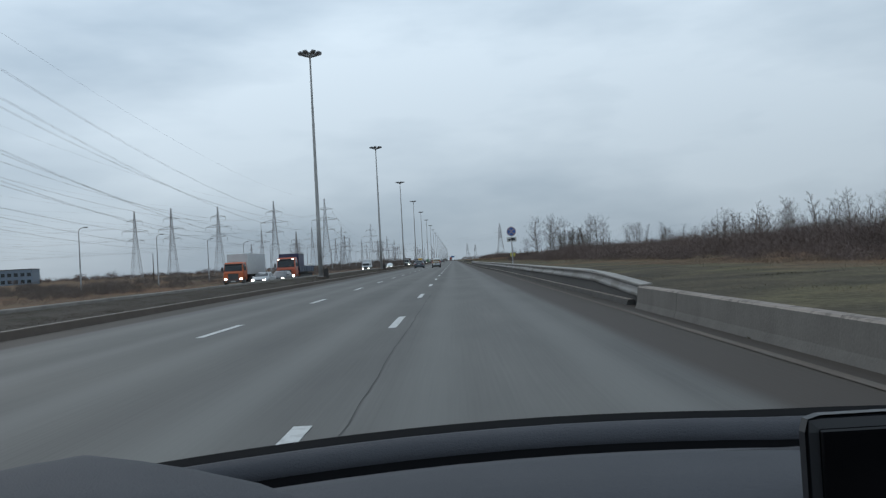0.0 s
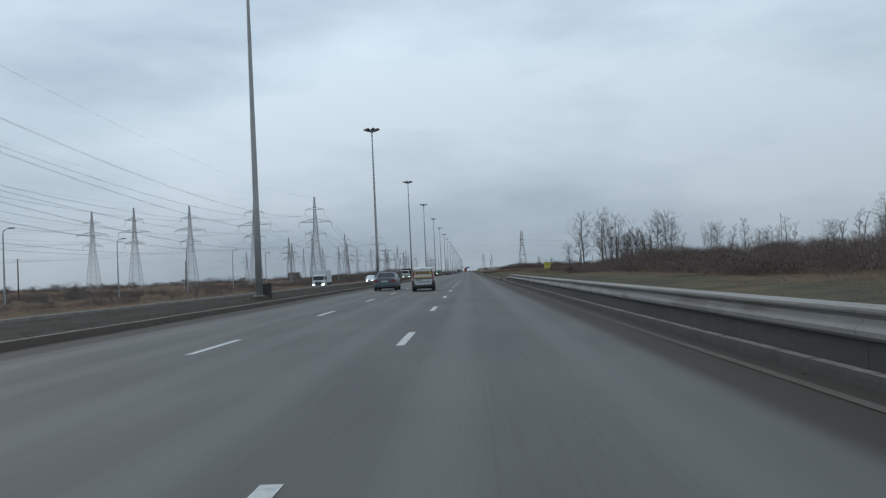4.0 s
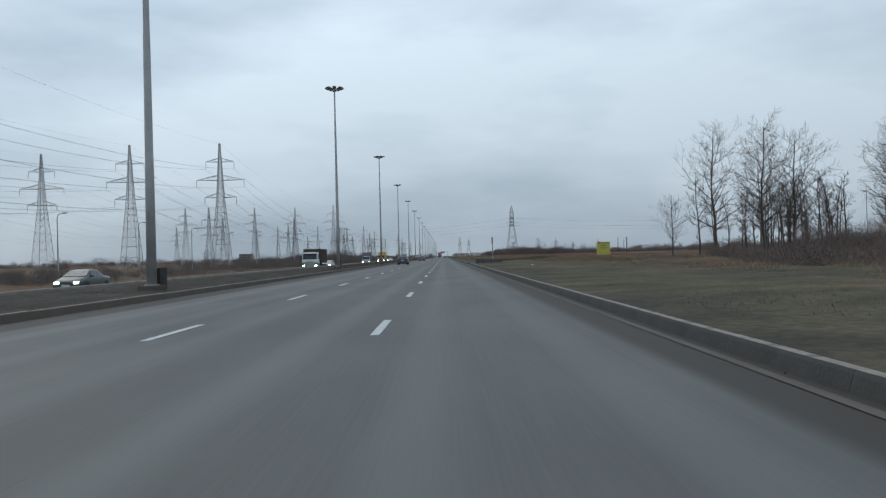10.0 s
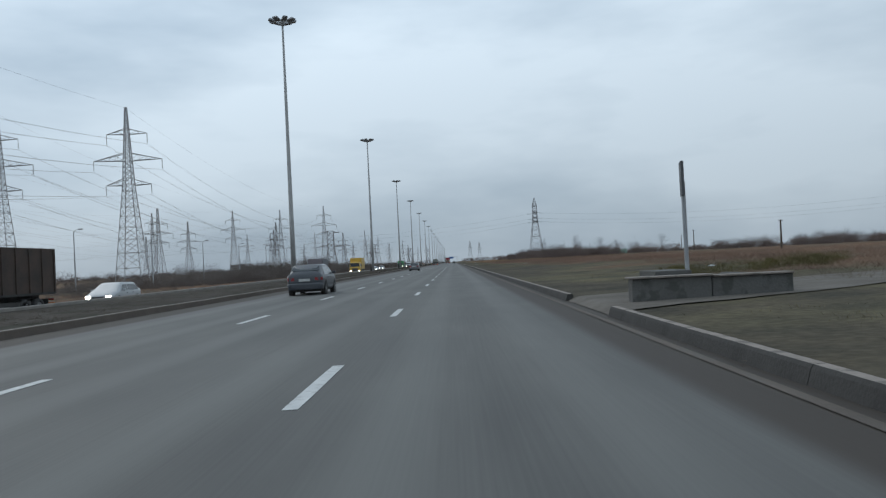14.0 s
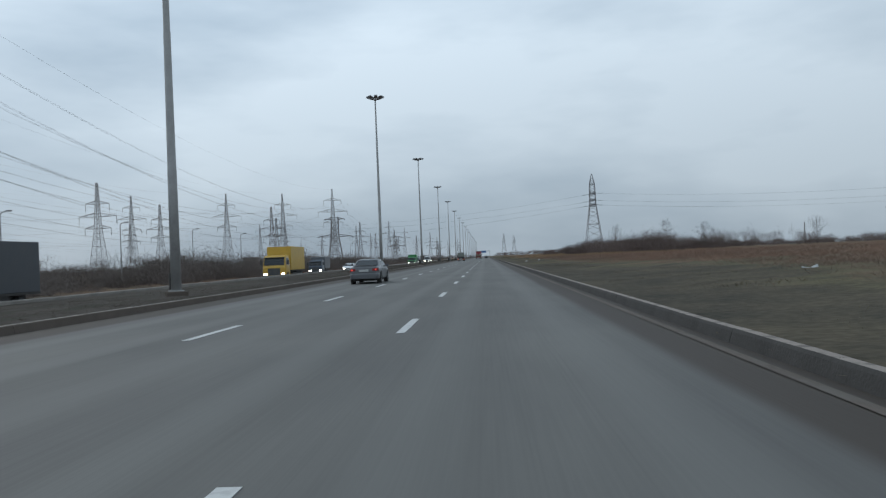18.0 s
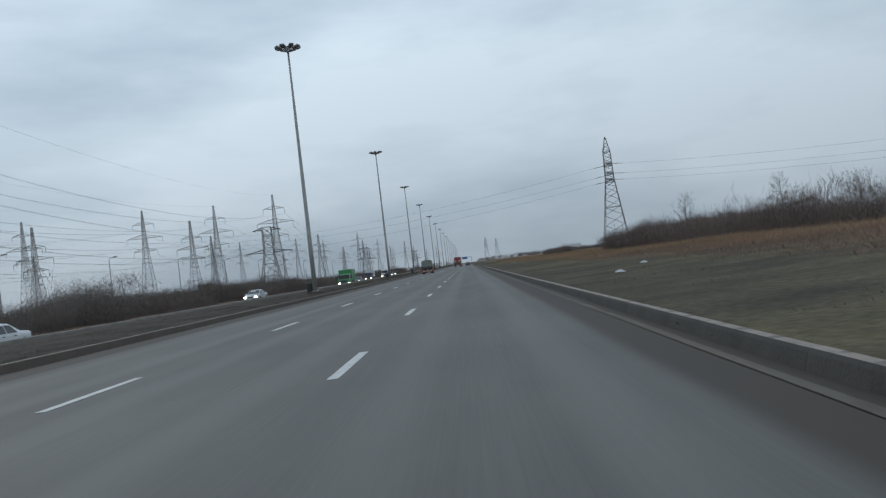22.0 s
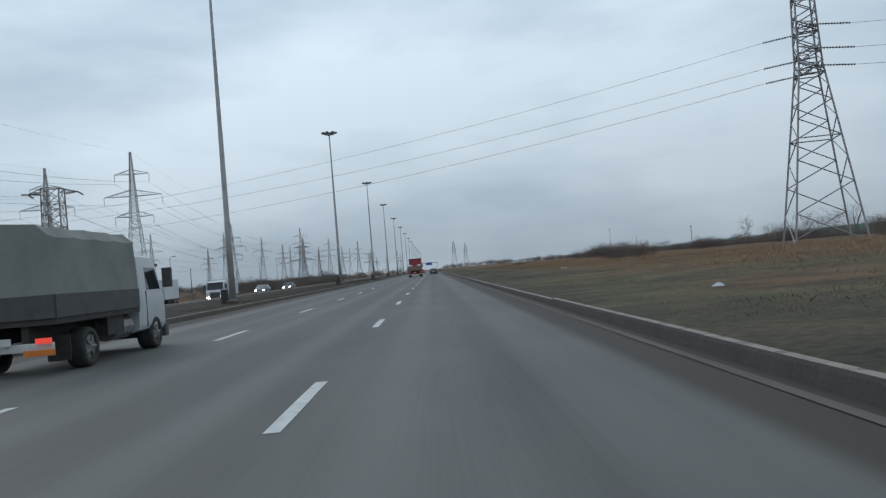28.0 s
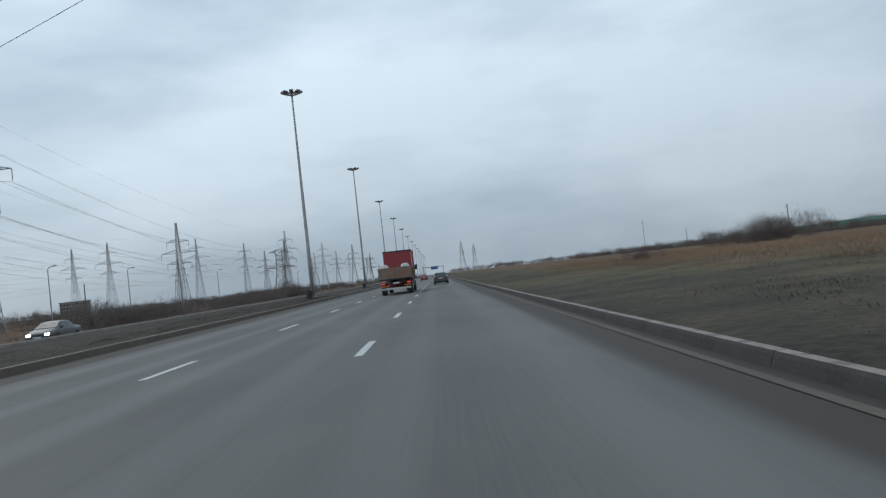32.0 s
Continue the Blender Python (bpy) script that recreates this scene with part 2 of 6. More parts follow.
M_MEDIAN = material("median_soil", (0.054, 0.046, 0.039), 0.95, 0, (0.078, 0.065, 0.054), 0.35, 6, 0.9, 0.1, (1, 0.4, 1), wear=(0.046, 0.043, 0.032))
M_STEEL = material("galvanised_steel", (0.42, 0.43, 0.44), 0.5, 0.55, (0.3, 0.3, 0.31), 2.2, 30, 0.05)
M_RAIL = material("rail_steel", (0.25, 0.247, 0.24), 0.65, 0.1, (0.185, 0.18, 0.173), 0.9, 20, 0.05, stretch=(1, 0.3, 1), wear=(0.15, 0.143, 0.132))
M_PYLON = material("weathered_lattice_steel", (0.42, 0.425, 0.435), 0.65, 0.2, (0.31, 0.305, 0.31), 0.4, 12)
M_PYLON_DARK = material("rusty_lattice_steel", (0.26, 0.245, 0.245), 0.7, 0.2, (0.18, 0.165, 0.16), 0.4, 12)
M_MAST = material("mast_steel", (0.4, 0.395, 0.385), 0.6, 0.15, (0.3, 0.295, 0.285), 1.2, 14)
M_LAMPHEAD = material("floodlight_housing", (0.27, 0.27, 0.275), 0.5, 0.3)
M_WIRE = material("conductor", (0.2, 0.205, 0.215), 0.7, 0.2)
M_GLAZED = material("brown_insulator", (0.12, 0.13, 0.14), 0.35)
M_WOODPOLE = material("tarred_wood", (0.12, 0.095, 0.075), 0.9, 0, (0.07, 0.056, 0.045), 2, 30, 0.5, 0.2, (3, 3, 0.3))
M_BARK = material("grey_bark", (0.13, 0.112, 0.096), 0.95, 0, (0.07, 0.06, 0.052), 2.0, 16, 0.8, 0.1, (2, 2, 0.5))
M_TWIG = material("bare_twigs", (0.14, 0.118, 0.104), 0.95, 0, (0.1, 0.083, 0.072), 0.3, 5, 0, 0.1)
M_THICKET = material("bare_thicket", (0.195, 0.15, 0.134), 0.95, 0, (0.12, 0.094, 0.086), 0.06, 2, 0, 0.1)
M_SCRUB = material("grey_bare_scrub", (0.2, 0.172, 0.155), 0.95, 0, (0.12, 0.1, 0.09), 0.06, 2, 0, 0.1)
M_DULL = material("dull_dry_grass", (0.235, 0.18, 0.13), 0.95, 0, (0.15, 0.122, 0.09), 0.06, 2.5, 0, 0.1)
M_STRAW = material("straw_tufts", (0.235, 0.195, 0.135), 0.95, 0, (0.16, 0.14, 0.1), 0.3, 4, 0, 0.1)
M_RUST = material("dull_reddish_grass", (0.32, 0.2, 0.148), 0.95, 0, (0.195, 0.138, 0.108), 0.06, 2.5, 0, 0.1)
M_REED = material("dry_reddish_grass", (0.38, 0.242, 0.148), 0.95, 0, (0.22, 0.162, 0.112), 0.06, 2.5, 0, 0.1)
M_RUBBER = material("tyre_rubber", (0.028, 0.028, 0.028), 0.85, 0, (0.05, 0.047, 0.043), 6, 30)
M_RIM = material("wheel_steel", (0.3, 0.3, 0.3), 0.5, 0.5, (0.16, 0.15, 0.14), 8, 30)
M_TRIM = material("dark_plastic_trim", (0.055, 0.056, 0.06), 0.6, 0, (0.085, 0.08, 0.075), 3, 25)
M_CHASSIS = material("road_grimed_chassis", (0.035, 0.032, 0.03), 0.8, 0, (0.06, 0.055, 0.05), 3, 20)
M_PLATE = material("plate_white", (0.6, 0.6, 0.58), 0.5, 0, (0.45, 0.45, 0.43), 8, 40)
M_INK = material("black_print", (0.04, 0.04, 0.042), 0.6)
M_HEADLIGHT = lamp_material("lit_headlight", (1.0, 0.93, 0.8), 9.0)
M_TAIL_LIT = lamp_material("lit_tail_lamp", (0.9, 0.07, 0.045), 0.55)
M_TAIL = material("red_lens", (0.28, 0.02, 0.02), 0.2)
M_AMBER = material("amber_reflector", (0.7, 0.2, 0.03), 0.4)
M_GLASS = bpy.data.materials.new("car_glass")
M_GLASS.use_nodes = True
_b = M_GLASS.node_tree.nodes["Principled BSDF"]
_b.inputs["Base Color"].default_value, _b.inputs["Roughness"].default_value = (0.028, 0.034, 0.038, 1), 0.06
_b.inputs["Transmission Weight"].default_value = 0.25


# ground that changes from green verge to brown field by stains of its own
def ground_material(name, gain):
    """gain: lifts the colour, to make up for the shade on upright blades."""
    m = bpy.data.materials.new(name)
    m.use_nodes = True
    n, l = m.node_tree.nodes, m.node_tree.links
    b = n["Principled BSDF"]
    b.inputs["Roughness"].default_value, b.inputs["Specular IOR Level"].default_value = 0.95, 0.1
    co = n.new("ShaderNodeTexCoord")
    ts = []
    for sc, det in ((0.07, 6), (0.45, 6), (14.0, 3), (5.5, 6)):
        t = n.new("ShaderNodeTexNoise")
        t.inputs["Scale"].default_value, t.inputs["Detail"].default_value = sc, det
        l.new(co.outputs["Object"], t.inputs["Vector"])
        ts.append(t)
    r1 = n.new("ShaderNodeValToRGB")
    e = r1.color_ramp.elements
    e[0].position, e[0].color = 0.2, tuple(c * gain for c in (0.072, 0.066, 0.055)) + (1,)
    e[1].position, e[1].color = 0.7, tuple(c * gain for c in (0.168, 0.102, 0.068)) + (1,)
    for at, tone in ((0.36, (0.089, 0.08, 0.063)), (0.45, (0.11, 0.102, 0.07)), (0.54, (0.128, 0.1, 0.073))):
        e.new(at).color = tuple(c * gain for c in tone) + (1,)
    # darkest beside the kerb, then green, dry and reddish further out
    sx, far, nz = n.new("ShaderNodeSeparateXYZ"), n.new("ShaderNodeMapRange"), n.new("ShaderNodeMath")
    l.new(co.outputs["Object"], sx.inputs[0])
    far.inputs["From Min"].default_value, far.inputs["From Max"].default_value = 4.0, 19.0
    far.inputs["To Min"].default_value, far.inputs["To Max"].default_value = -0.19, 0.12
    away = n.new("ShaderNodeMath")
    away.operation = "ABSOLUTE"
    l.new(sx.outputs["X"], away.inputs[0])
    l.new(away.outputs[0], far.inputs["Value"])
    nz.operation = "ADD"
    l.new(ts[0].outputs["Fac"], nz.inputs[0])
    l.new(far.outputs["Result"], nz.inputs[1])
    l.new(nz.outputs[0], r1.inputs["Fac"])
    r2 = n.new("ShaderNodeValToRGB")
    e = r2.color_ramp.elements
    e[0].position, e[0].color = 0.3, (0.66, 0.66, 0.67, 1)
    e[1].position, e[1].color = 0.68, (1.28, 1.2, 1.08, 1)
    l.new(ts[1].outputs["Fac"], r2.inputs["Fac"])
    mx = n.new("ShaderNodeMix")
    mx.data_type, mx.blend_type = "RGBA", "MULTIPLY"
    mx.inputs[0].default_value = 1.0
    l.new(r1.outputs["Color"], mx.inputs[6])
    l.new(r2.outputs["Color"], mx.inputs[7])
    r3, mx2 = n.new("ShaderNodeValToRGB"), n.new("ShaderNodeMix")
    e = r3.color_ramp.elements
    e[0].position, e[0].color = 0.34, (0.74, 0.73, 0.71, 1)
    e[1].position, e[1].color = 0.68, (1.22, 1.2, 1.14, 1)
    l.new(ts[3].outputs["Fac"], r3.inputs["Fac"])
    mx2.data_type, mx2.blend_type = "RGBA", "MULTIPLY"
    mx2.inputs[0].default_value = 1.0
    l.new(mx.outputs[2], mx2.inputs[6])
    l.new(r3.outputs["Color"], mx2.inputs[7])
    l.new(mx2.outputs[2], b.inputs["Base Color"])
    bp = n.new("ShaderNodeBump")
    bp.inputs["Strength"].default_value, bp.inputs["Distance"].default_value = 0.6, 0.03
    l.new(ts[2].outputs["Fac"], bp.inputs["Height"])
    l.new(bp.outputs["Normal"], b.inputs["Normal"])
    return m


M_GROUND = ground_material("field_soil_and_grass", 1.0)
M_GRASS = ground_material("autumn_grass", 1.7)


# ---- builders ----
def part(name, bm, mat, parent=None, label="", smooth=False):
    """One bmesh as one mesh object, under a thing or a part."""
    me = bpy.data.meshes.new(name)
    bmesh.ops.recalc_face_normals(bm, faces=bm.faces[:])
    if smooth:
        for f in bm.faces:
            f.smooth = True
    bm.to_mesh(me)
    bm.free()
    me.materials.append(mat)
    ob = new(name, me)
    if parent:
        ob.parent = parent
    if label:
        ob["label"] = label
    return ob


def raw(name, verts, faces, mat, parent=None):
    me = bpy.data.meshes.new(name)
    me.from_pydata(verts, [], faces)
    me.materials.append(mat)
    ob = new(name, me)
    if parent:
        ob.parent = parent
    return ob


def shared(name, like, parent, m):
    """Another piece on the mesh of a piece that looks alike."""
    ob = new(name, like.data)
    ob.parent = parent
    ob.matrix_basis = m
    return ob


def empty(name, label, category, group="", m=None, kind=""):
    ob = new(name)
    ob.empty_display_size = 0.2
    if m is not None:
        ob.matrix_basis = m
    return tagged(ob, label, category, group, kind)


def box(bm, x0, x1, y0, y1, z0, z1, bevel=0.0, taper=1.0):
    vs = []
    cx, cy = (x0 + x1) / 2, (y0 + y1) / 2
    for z, k in ((z0, 1.0), (z1, taper)):
        for x, y in ((x0, y0), (x1, y0), (x1, y1), (x0, y1)):
            vs.append(bm.verts.new((cx + (x - cx) * k, cy + (y - cy) * k, z)))
    fs = [bm.faces.new([vs[i] for i in f]) for f in ((3, 2, 1, 0), (4, 5, 6, 7), (0, 1, 5, 4), (1, 2, 6, 5), (2, 3, 7, 6), (3, 0, 4, 7))]
    if bevel:
        es = list({e for f in fs for e in f.edges})
        bmesh.ops.bevel(bm, geom=es, offset=bevel, segments=2, affect="EDGES", profile=0.6)
    return bm


def rod(bm, p, q, r0, r1=None, seg=6, caps=True):
    """A tapered round bar from p to q."""
    p, q = Vector(p), Vector(q)
    r1 = r0 if r1 is None else r1
    d = (q - p).normalized()
    u = d.cross(Vector((0, 0, 1)) if abs(d.z) < 0.9 else Vector((1, 0, 0))).normalized()
    w = d.cross(u)
    rings = []
    for c, r in ((p, r0), (q, r1)):
        rings.append([bm.verts.new(c + (u * math.cos(2 * math.pi * i / seg) + w * math.sin(2 * math.pi * i / seg)) * r) for i in range(seg)])
    for i in range(seg):
        bm.faces.new((rings[0][i], rings[0][(i + 1) % seg], rings[1][(i + 1) % seg], rings[1][i]))
    if caps:
        bm.faces.new(rings[0][::-1])
        bm.faces.new(rings[1])
    return bm


def loft(bm, sections, caps=True):
    rings = [[bm.verts.new(p) for p in s] for s in sections]
    n = len(rings[0])
    for a, b in zip(rings, rings[1:]):
        for i in range(n):
            bm.faces.new((a[i], a[(i + 1) % n], b[(i + 1) % n], b[i]))
    if caps:
        bm.faces.new(rings[0][::-1])
        bm.faces.new(rings[-1])
    return bm


def slab(bm, pts, thick):
    """A flat polygon with thickness, pts in 3D order, pushed along its normal."""
    pts = [Vector(p) for p in pts]
    nrm = (pts[1] - pts[0]).cross(pts[2] - pts[0]).normalized() * thick
    a = [bm.verts.new(p) for p in pts]
    b = [bm.verts.new(p + nrm) for p in pts]
    bm.faces.new(a[::-1])
    bm.faces.new(b)
    n = len(pts)
    for i in range(n):
        bm.faces.new((a[i], a[(i + 1) % n], b[(i + 1) % n], b[i]))
    return bm


def B():
    return bmesh.new()


# ---- the large structure ----
Y0, Y1, YEND = -12.0, 801.0, 4300.0


def far_edge(y):
    """The median's far kerb, which draws slowly away."""
    return -16.2 - 0.0036 * max(0.0, min(y, 900.0))


def bulge(y):
    """How far the right edge of the road stands out at the start, before it draws in."""
    k = min(1.0, max(0.0, (112.0 - y) / 52.0))
    return 0.42 * k * k * (3 - 2 * k)


def verge(x, y):
    """Height of the ground."""
    if 3.0 < x < 12.0:
        x -= bulge(y) * (12.0 - x) / 9.0
    prof = ((-2600, 0.2), (-900, -0.3), (-300, -0.6), (-60, -0.75), (-30.5, -0.5), (-30, -0.6), (-17, -0.6), (-16.0, -0.1), (3.12, -0.1), (3.32, 0.1), (3.6, 0.13), (6, 0.2), (10, 0.34),
            (16, 0.5), (25, 0.62), (40, 0.8), (70, 1.0), (200, 1.0), (700, 0.7), (2600, 0.4))
    z = prof[0][1]
    for (a, za), (b, zb) in zip(prof, prof[1:]):
        if a <= x <= b:
            z = za + (zb - za) * (x - a) / (b - a)
            break
    if x > 3.2:
        lower = min(1.0, max(0.0, (335.0 - y) / 40.0))
        z -= lower * (0.06 + min(0.3, 0.02 * max(0.0, x - 5.0)))
    k = min(1.0, max(0.0, (x - 4.5) / 8.0)) if x > 0 else min(1.0, max(0.0, (-33 - x) / 10.0))
    return z + k * (0.22 * noise.noise((x * 0.05, y * 0.03, 0)) + 0.08 * noise.noise((x * 0.35, y * 0.3, 4)))


xs = [-2600, -1500, -900, -500, -300, -200, -140, -110, -90, -75, -62, -52, -44, -38, -33, -30.5, -30, -17, -16.2, 3.12, 3.32, 3.6, 4.5, 6, 8, 10, 12, 14, 16, 19, 22, 26, 30, 35, 40, 46, 54, 62, 72, 85, 100, 130, 180, 260, 400, 700, 1300, 2600]
ys = [-200, -80, -30] + list(range(-12, 900, 4)) + list(range(900, 1400, 25)) + [1500, 1700, 2000, 2500, 3200, YEND]
gv = [(x, y, verge(x, y)) for y in ys for x in xs]
nx = len(xs)
gf = [(j * nx + i, j * nx + i + 1, (j + 1) * nx + i + 1, (j + 1) * nx + i) for j in range(len(ys) - 1) for i in range(nx - 1)]
ground = tagged(raw("ground", gv, gf, M_GROUND), "flat field of brown and green autumn grass", "ground", kind="structure")


def strip(name, left, right, z, y0, y1, step, mat, parent=None, wob=(0.0, 0.0)):
    """A long sheet along the road; wob: how far each edge wanders."""
    vs, fs, n = [], [], int((y1 - y0) / step)
    for i in range(n + 1):
        y = y0 + (y1 - y0) * i / n
        l = left(y) if callable(left) else left
        r = right(y) if callable(right) else right
        vs += [(l + wob[0] * noise.noise((3.1, y * 0.4, l)), y, z), (r + wob[1] * (noise.noise((7.7, y * 0.35, r)) + 0.5 * noise.noise((1.7, y * 1.3, r))), y, z)]
    for i in range(n):
        fs.append((2 * i, 2 * i + 1, 2 * i + 3, 2 * i + 2))
    return raw(name, vs, fs, mat, parent)


road = tagged(strip("road", -10.1, lambda y: 3.4 + bulge(y), 0.0, -60, YEND, 20, M_ASPHALT), "worn grey asphalt carriageway with three lanes", "road", kind="structure")
far_road = tagged(strip("road", -29.6, lambda y: far_edge(y) - 0.1, -0.45, -60, YEND, 60, M_FAR_ASPHALT), "worn grey asphalt of the oncoming carriageway", "road", kind="structure")
strip("edge_line", lambda y: 2.79 + bulge(y), lambda y: 2.92 + bulge(y), 0.009, -40, 1500, 2.0, M_LINE_WORN, road, (0.012, 0.012))
strip("edge_line", lambda y: far_edge(y) - 0.75, lambda y: far_edge(y) - 0.6, -0.442, -40, 1500, 20.0, M_LINE_WORN, far_road)

M_CRACK = material("dark_crack_filling", (0.085, 0.084, 0.08), 0.8, 0, (0.075, 0.074, 0.07), 2.0, 30, 0.1, 0.2)
for cx0, y0, y1, w in ((-1.12, -20, 31, 0.03), (-1.18, 202, 222, 0.04), (-1.12, 252, 276, 0.02)):
    drift = lambda y, d: cx0 + 0.05 * noise.noise((cx0, y * 0.22, 2.0)) + 0.03 * noise.noise((cx0, y * 1.1, 6.0)) + d * w * (0.5 + 0.5 * noise.noise((4.0, y * 0.8, cx0)))
    strip("crack", lambda y: drift(y, -0.5), lambda y: drift(y, 0.5), 0.004, y0, y1, 0.5, M_CRACK, road)

# median: a raised strip of soil between two concrete kerbs
mx = [0.0, 0.06, 0.2, 0.4, 0.6, 0.8, 0.94, 1.0]
my = list(range(-60, 1000, 5)) + [1100, 1300, 1700, 2500, int(YEND)]
mv, mf = [], []
for y in my:
    a, b = far_edge(y) + 0.1, -10.22
    for k in mx:
        x = a + (b - a) * k
        hump = math.sin(math.pi * k) * 0.04 + (0.05 * noise.noise((x * 0.7, y * 0.25, 9)) if 0 < k < 1 else 0)
        mv.append((x, y, 0.15 + hump))
for j in range(len(my) - 1):
    for i in range(len(mx) - 1):
        a = j * len(mx) + i
        mf.append((a, a + 1, a + len(mx) + 1, a + len(mx)))
median = tagged(raw("median", mv, mf, M_MEDIAN), "raised median of dark bare soil and thin grass", "median", kind="structure")


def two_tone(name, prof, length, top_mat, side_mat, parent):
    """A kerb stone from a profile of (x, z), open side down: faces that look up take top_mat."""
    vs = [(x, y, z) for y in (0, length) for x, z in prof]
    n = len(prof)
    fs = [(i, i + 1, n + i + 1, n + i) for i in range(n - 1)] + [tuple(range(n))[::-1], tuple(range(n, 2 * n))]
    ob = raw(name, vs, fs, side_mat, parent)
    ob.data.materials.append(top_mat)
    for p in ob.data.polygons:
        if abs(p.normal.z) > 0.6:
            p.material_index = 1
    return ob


KERB_R = ((3.24, -0.05), (3.3, 0.15), (3.325, 0.188), (3.44, 0.192), (3.47, 0.15), (3.47, -0.05))
KERB_L = ((-9.98, -0.05), (-10.03, 0.17), (-10.045, 0.195), (-10.19, 0.2), (-10.215, 0.18), (-10.22, -0.05))
KERB_F = ((0.0, -0.7), (0.03, 0.26), (0.05, 0.3), (0.2, 0.3), (0.23, 0.27), (0.23, 0.05))

# ---- the camera's side of the road: furniture ----


def mast():
    """High lighting mast with a crown of eight floodlights."""
    t = empty("lighting_mast", "tall tapered steel lighting mast with floodlight crown in the median", "lighting mast", "lighting masts along the median")
    part("pole", loft(B(), [[(r * math.cos(2 * math.pi * i / 14), r * math.sin(2 * math.pi * i / 14), z) for i in range(14)] for z, r in ((0.3, 0.2), (5.0, 0.175), (5.02, 0.168), (10.4, 0.138), (10.42, 0.13), (15.4, 0.105), (15.42, 0.098), (20.0, 0.075))]), M_MAST, t, smooth=True)
    part("plinth", box(B(), -0.4, 0.4, -0.4, 0.4, -0.1, 0.26, 0.04), M_KERB_DIRTY, t, "dirty concrete plinth")
    part("flange", rod(B(), (0, 0, 0.26), (0, 0, 0.3), 0.3, 0.3, 12), M_MAST, t)
    part("service_box", box(B(), 0.26, 0.66, -0.2, 0.2, 0.1, 0.95, 0.02), M_CHASSIS, t)
    b = B()
    for i in range(16):
        a0, a1 = 2 * math.pi * i / 16, 2 * math.pi * (i + 1) / 16
        rod(b, (0.62 * math.cos(a0), 0.62 * math.sin(a0), 19.95), (0.62 * math.cos(a1), 0.62 * math.sin(a1), 19.95), 0.035, seg=5)
    part("ring", b, M_MAST, t)
    part("cap", rod(B(), (0, 0, 19.75), (0, 0, 20.25), 0.16, 0.11, 10), M_MAST, t)
    arm = lamp = None
    for i in range(8):
        m = pose(0, 0, 0, 0, 0, 45 * i + 12)
        if arm is None:
            arm = part("arm", rod(B(), (0.1, 0, 20.02), (1.0, 0, 20.08), 0.03, seg=5), M_MAST, t)
            lb = B()
            loft(lb, [[(0.72 + dx * s, dy * s, z) for dx, dy in ((-0.24, -0.2), (0.34, -0.2), (0.34, 0.2), (-0.24, 0.2))] for z, s in ((20.0, 0.95), (20.08, 1.0), (20.2, 0.6))])
            for v in lb.verts:
                v.co.z += (v.co.x - 0.75) * 0.25
            lamp = part("floodlight", lb, M_LAMPHEAD, t)
            arm.matrix_basis = lamp.matrix_basis = m
        else:
            shared("arm", arm, t, m)
            shared("floodlight", lamp, t, m)
    return t


MASTS = (10.2, 70.3, 129.8, 188.7, 250.2, 307.0, 368.3, 428.1, 489.8, 549.0, 610.7, 668.4, 725.3, 786.0, 842.1)
first_mast = mast()
for k in range(27):
    m = pose(-12.05, MASTS[k] if k < len(MASTS) else MASTS[-1] + 59.6 * (k + 1 - len(MASTS)), 0.1, 0, 0, 17 * k)
    if k == 0:
        first_mast.matrix_basis = m
    else:
        copy_thing(first_mast, m)


def bar(bm, p, q, w):
    """A square steel member."""
    return rod(bm, p, q, w * 0.72, seg=4, caps=False)


def tower_face_points(H, base, waist, top, zw):
    """Half width of a lattice tower by height."""
    return lambda z: base + (waist - base) * z / zw if z < zw else waist + (top - waist) * (z - zw) / (H - zw)


def beads(bm, p, way, n):
    """A string of glazed discs in one piece."""
    u = Vector((1, 0, 0))
    w = way.normalized().cross(u)
    secs = []
    for i in range(n):
        for k, r in ((0.0, 0.05), (0.3, 0.15), (0.55, 0.05)):
            c = p + way * (i + k)
            secs.append([tuple(c + (u * math.cos(1.0472 * a) + w * math.sin(1.0472 * a)) * r) for a in range(6)])
    return loft(bm, secs)


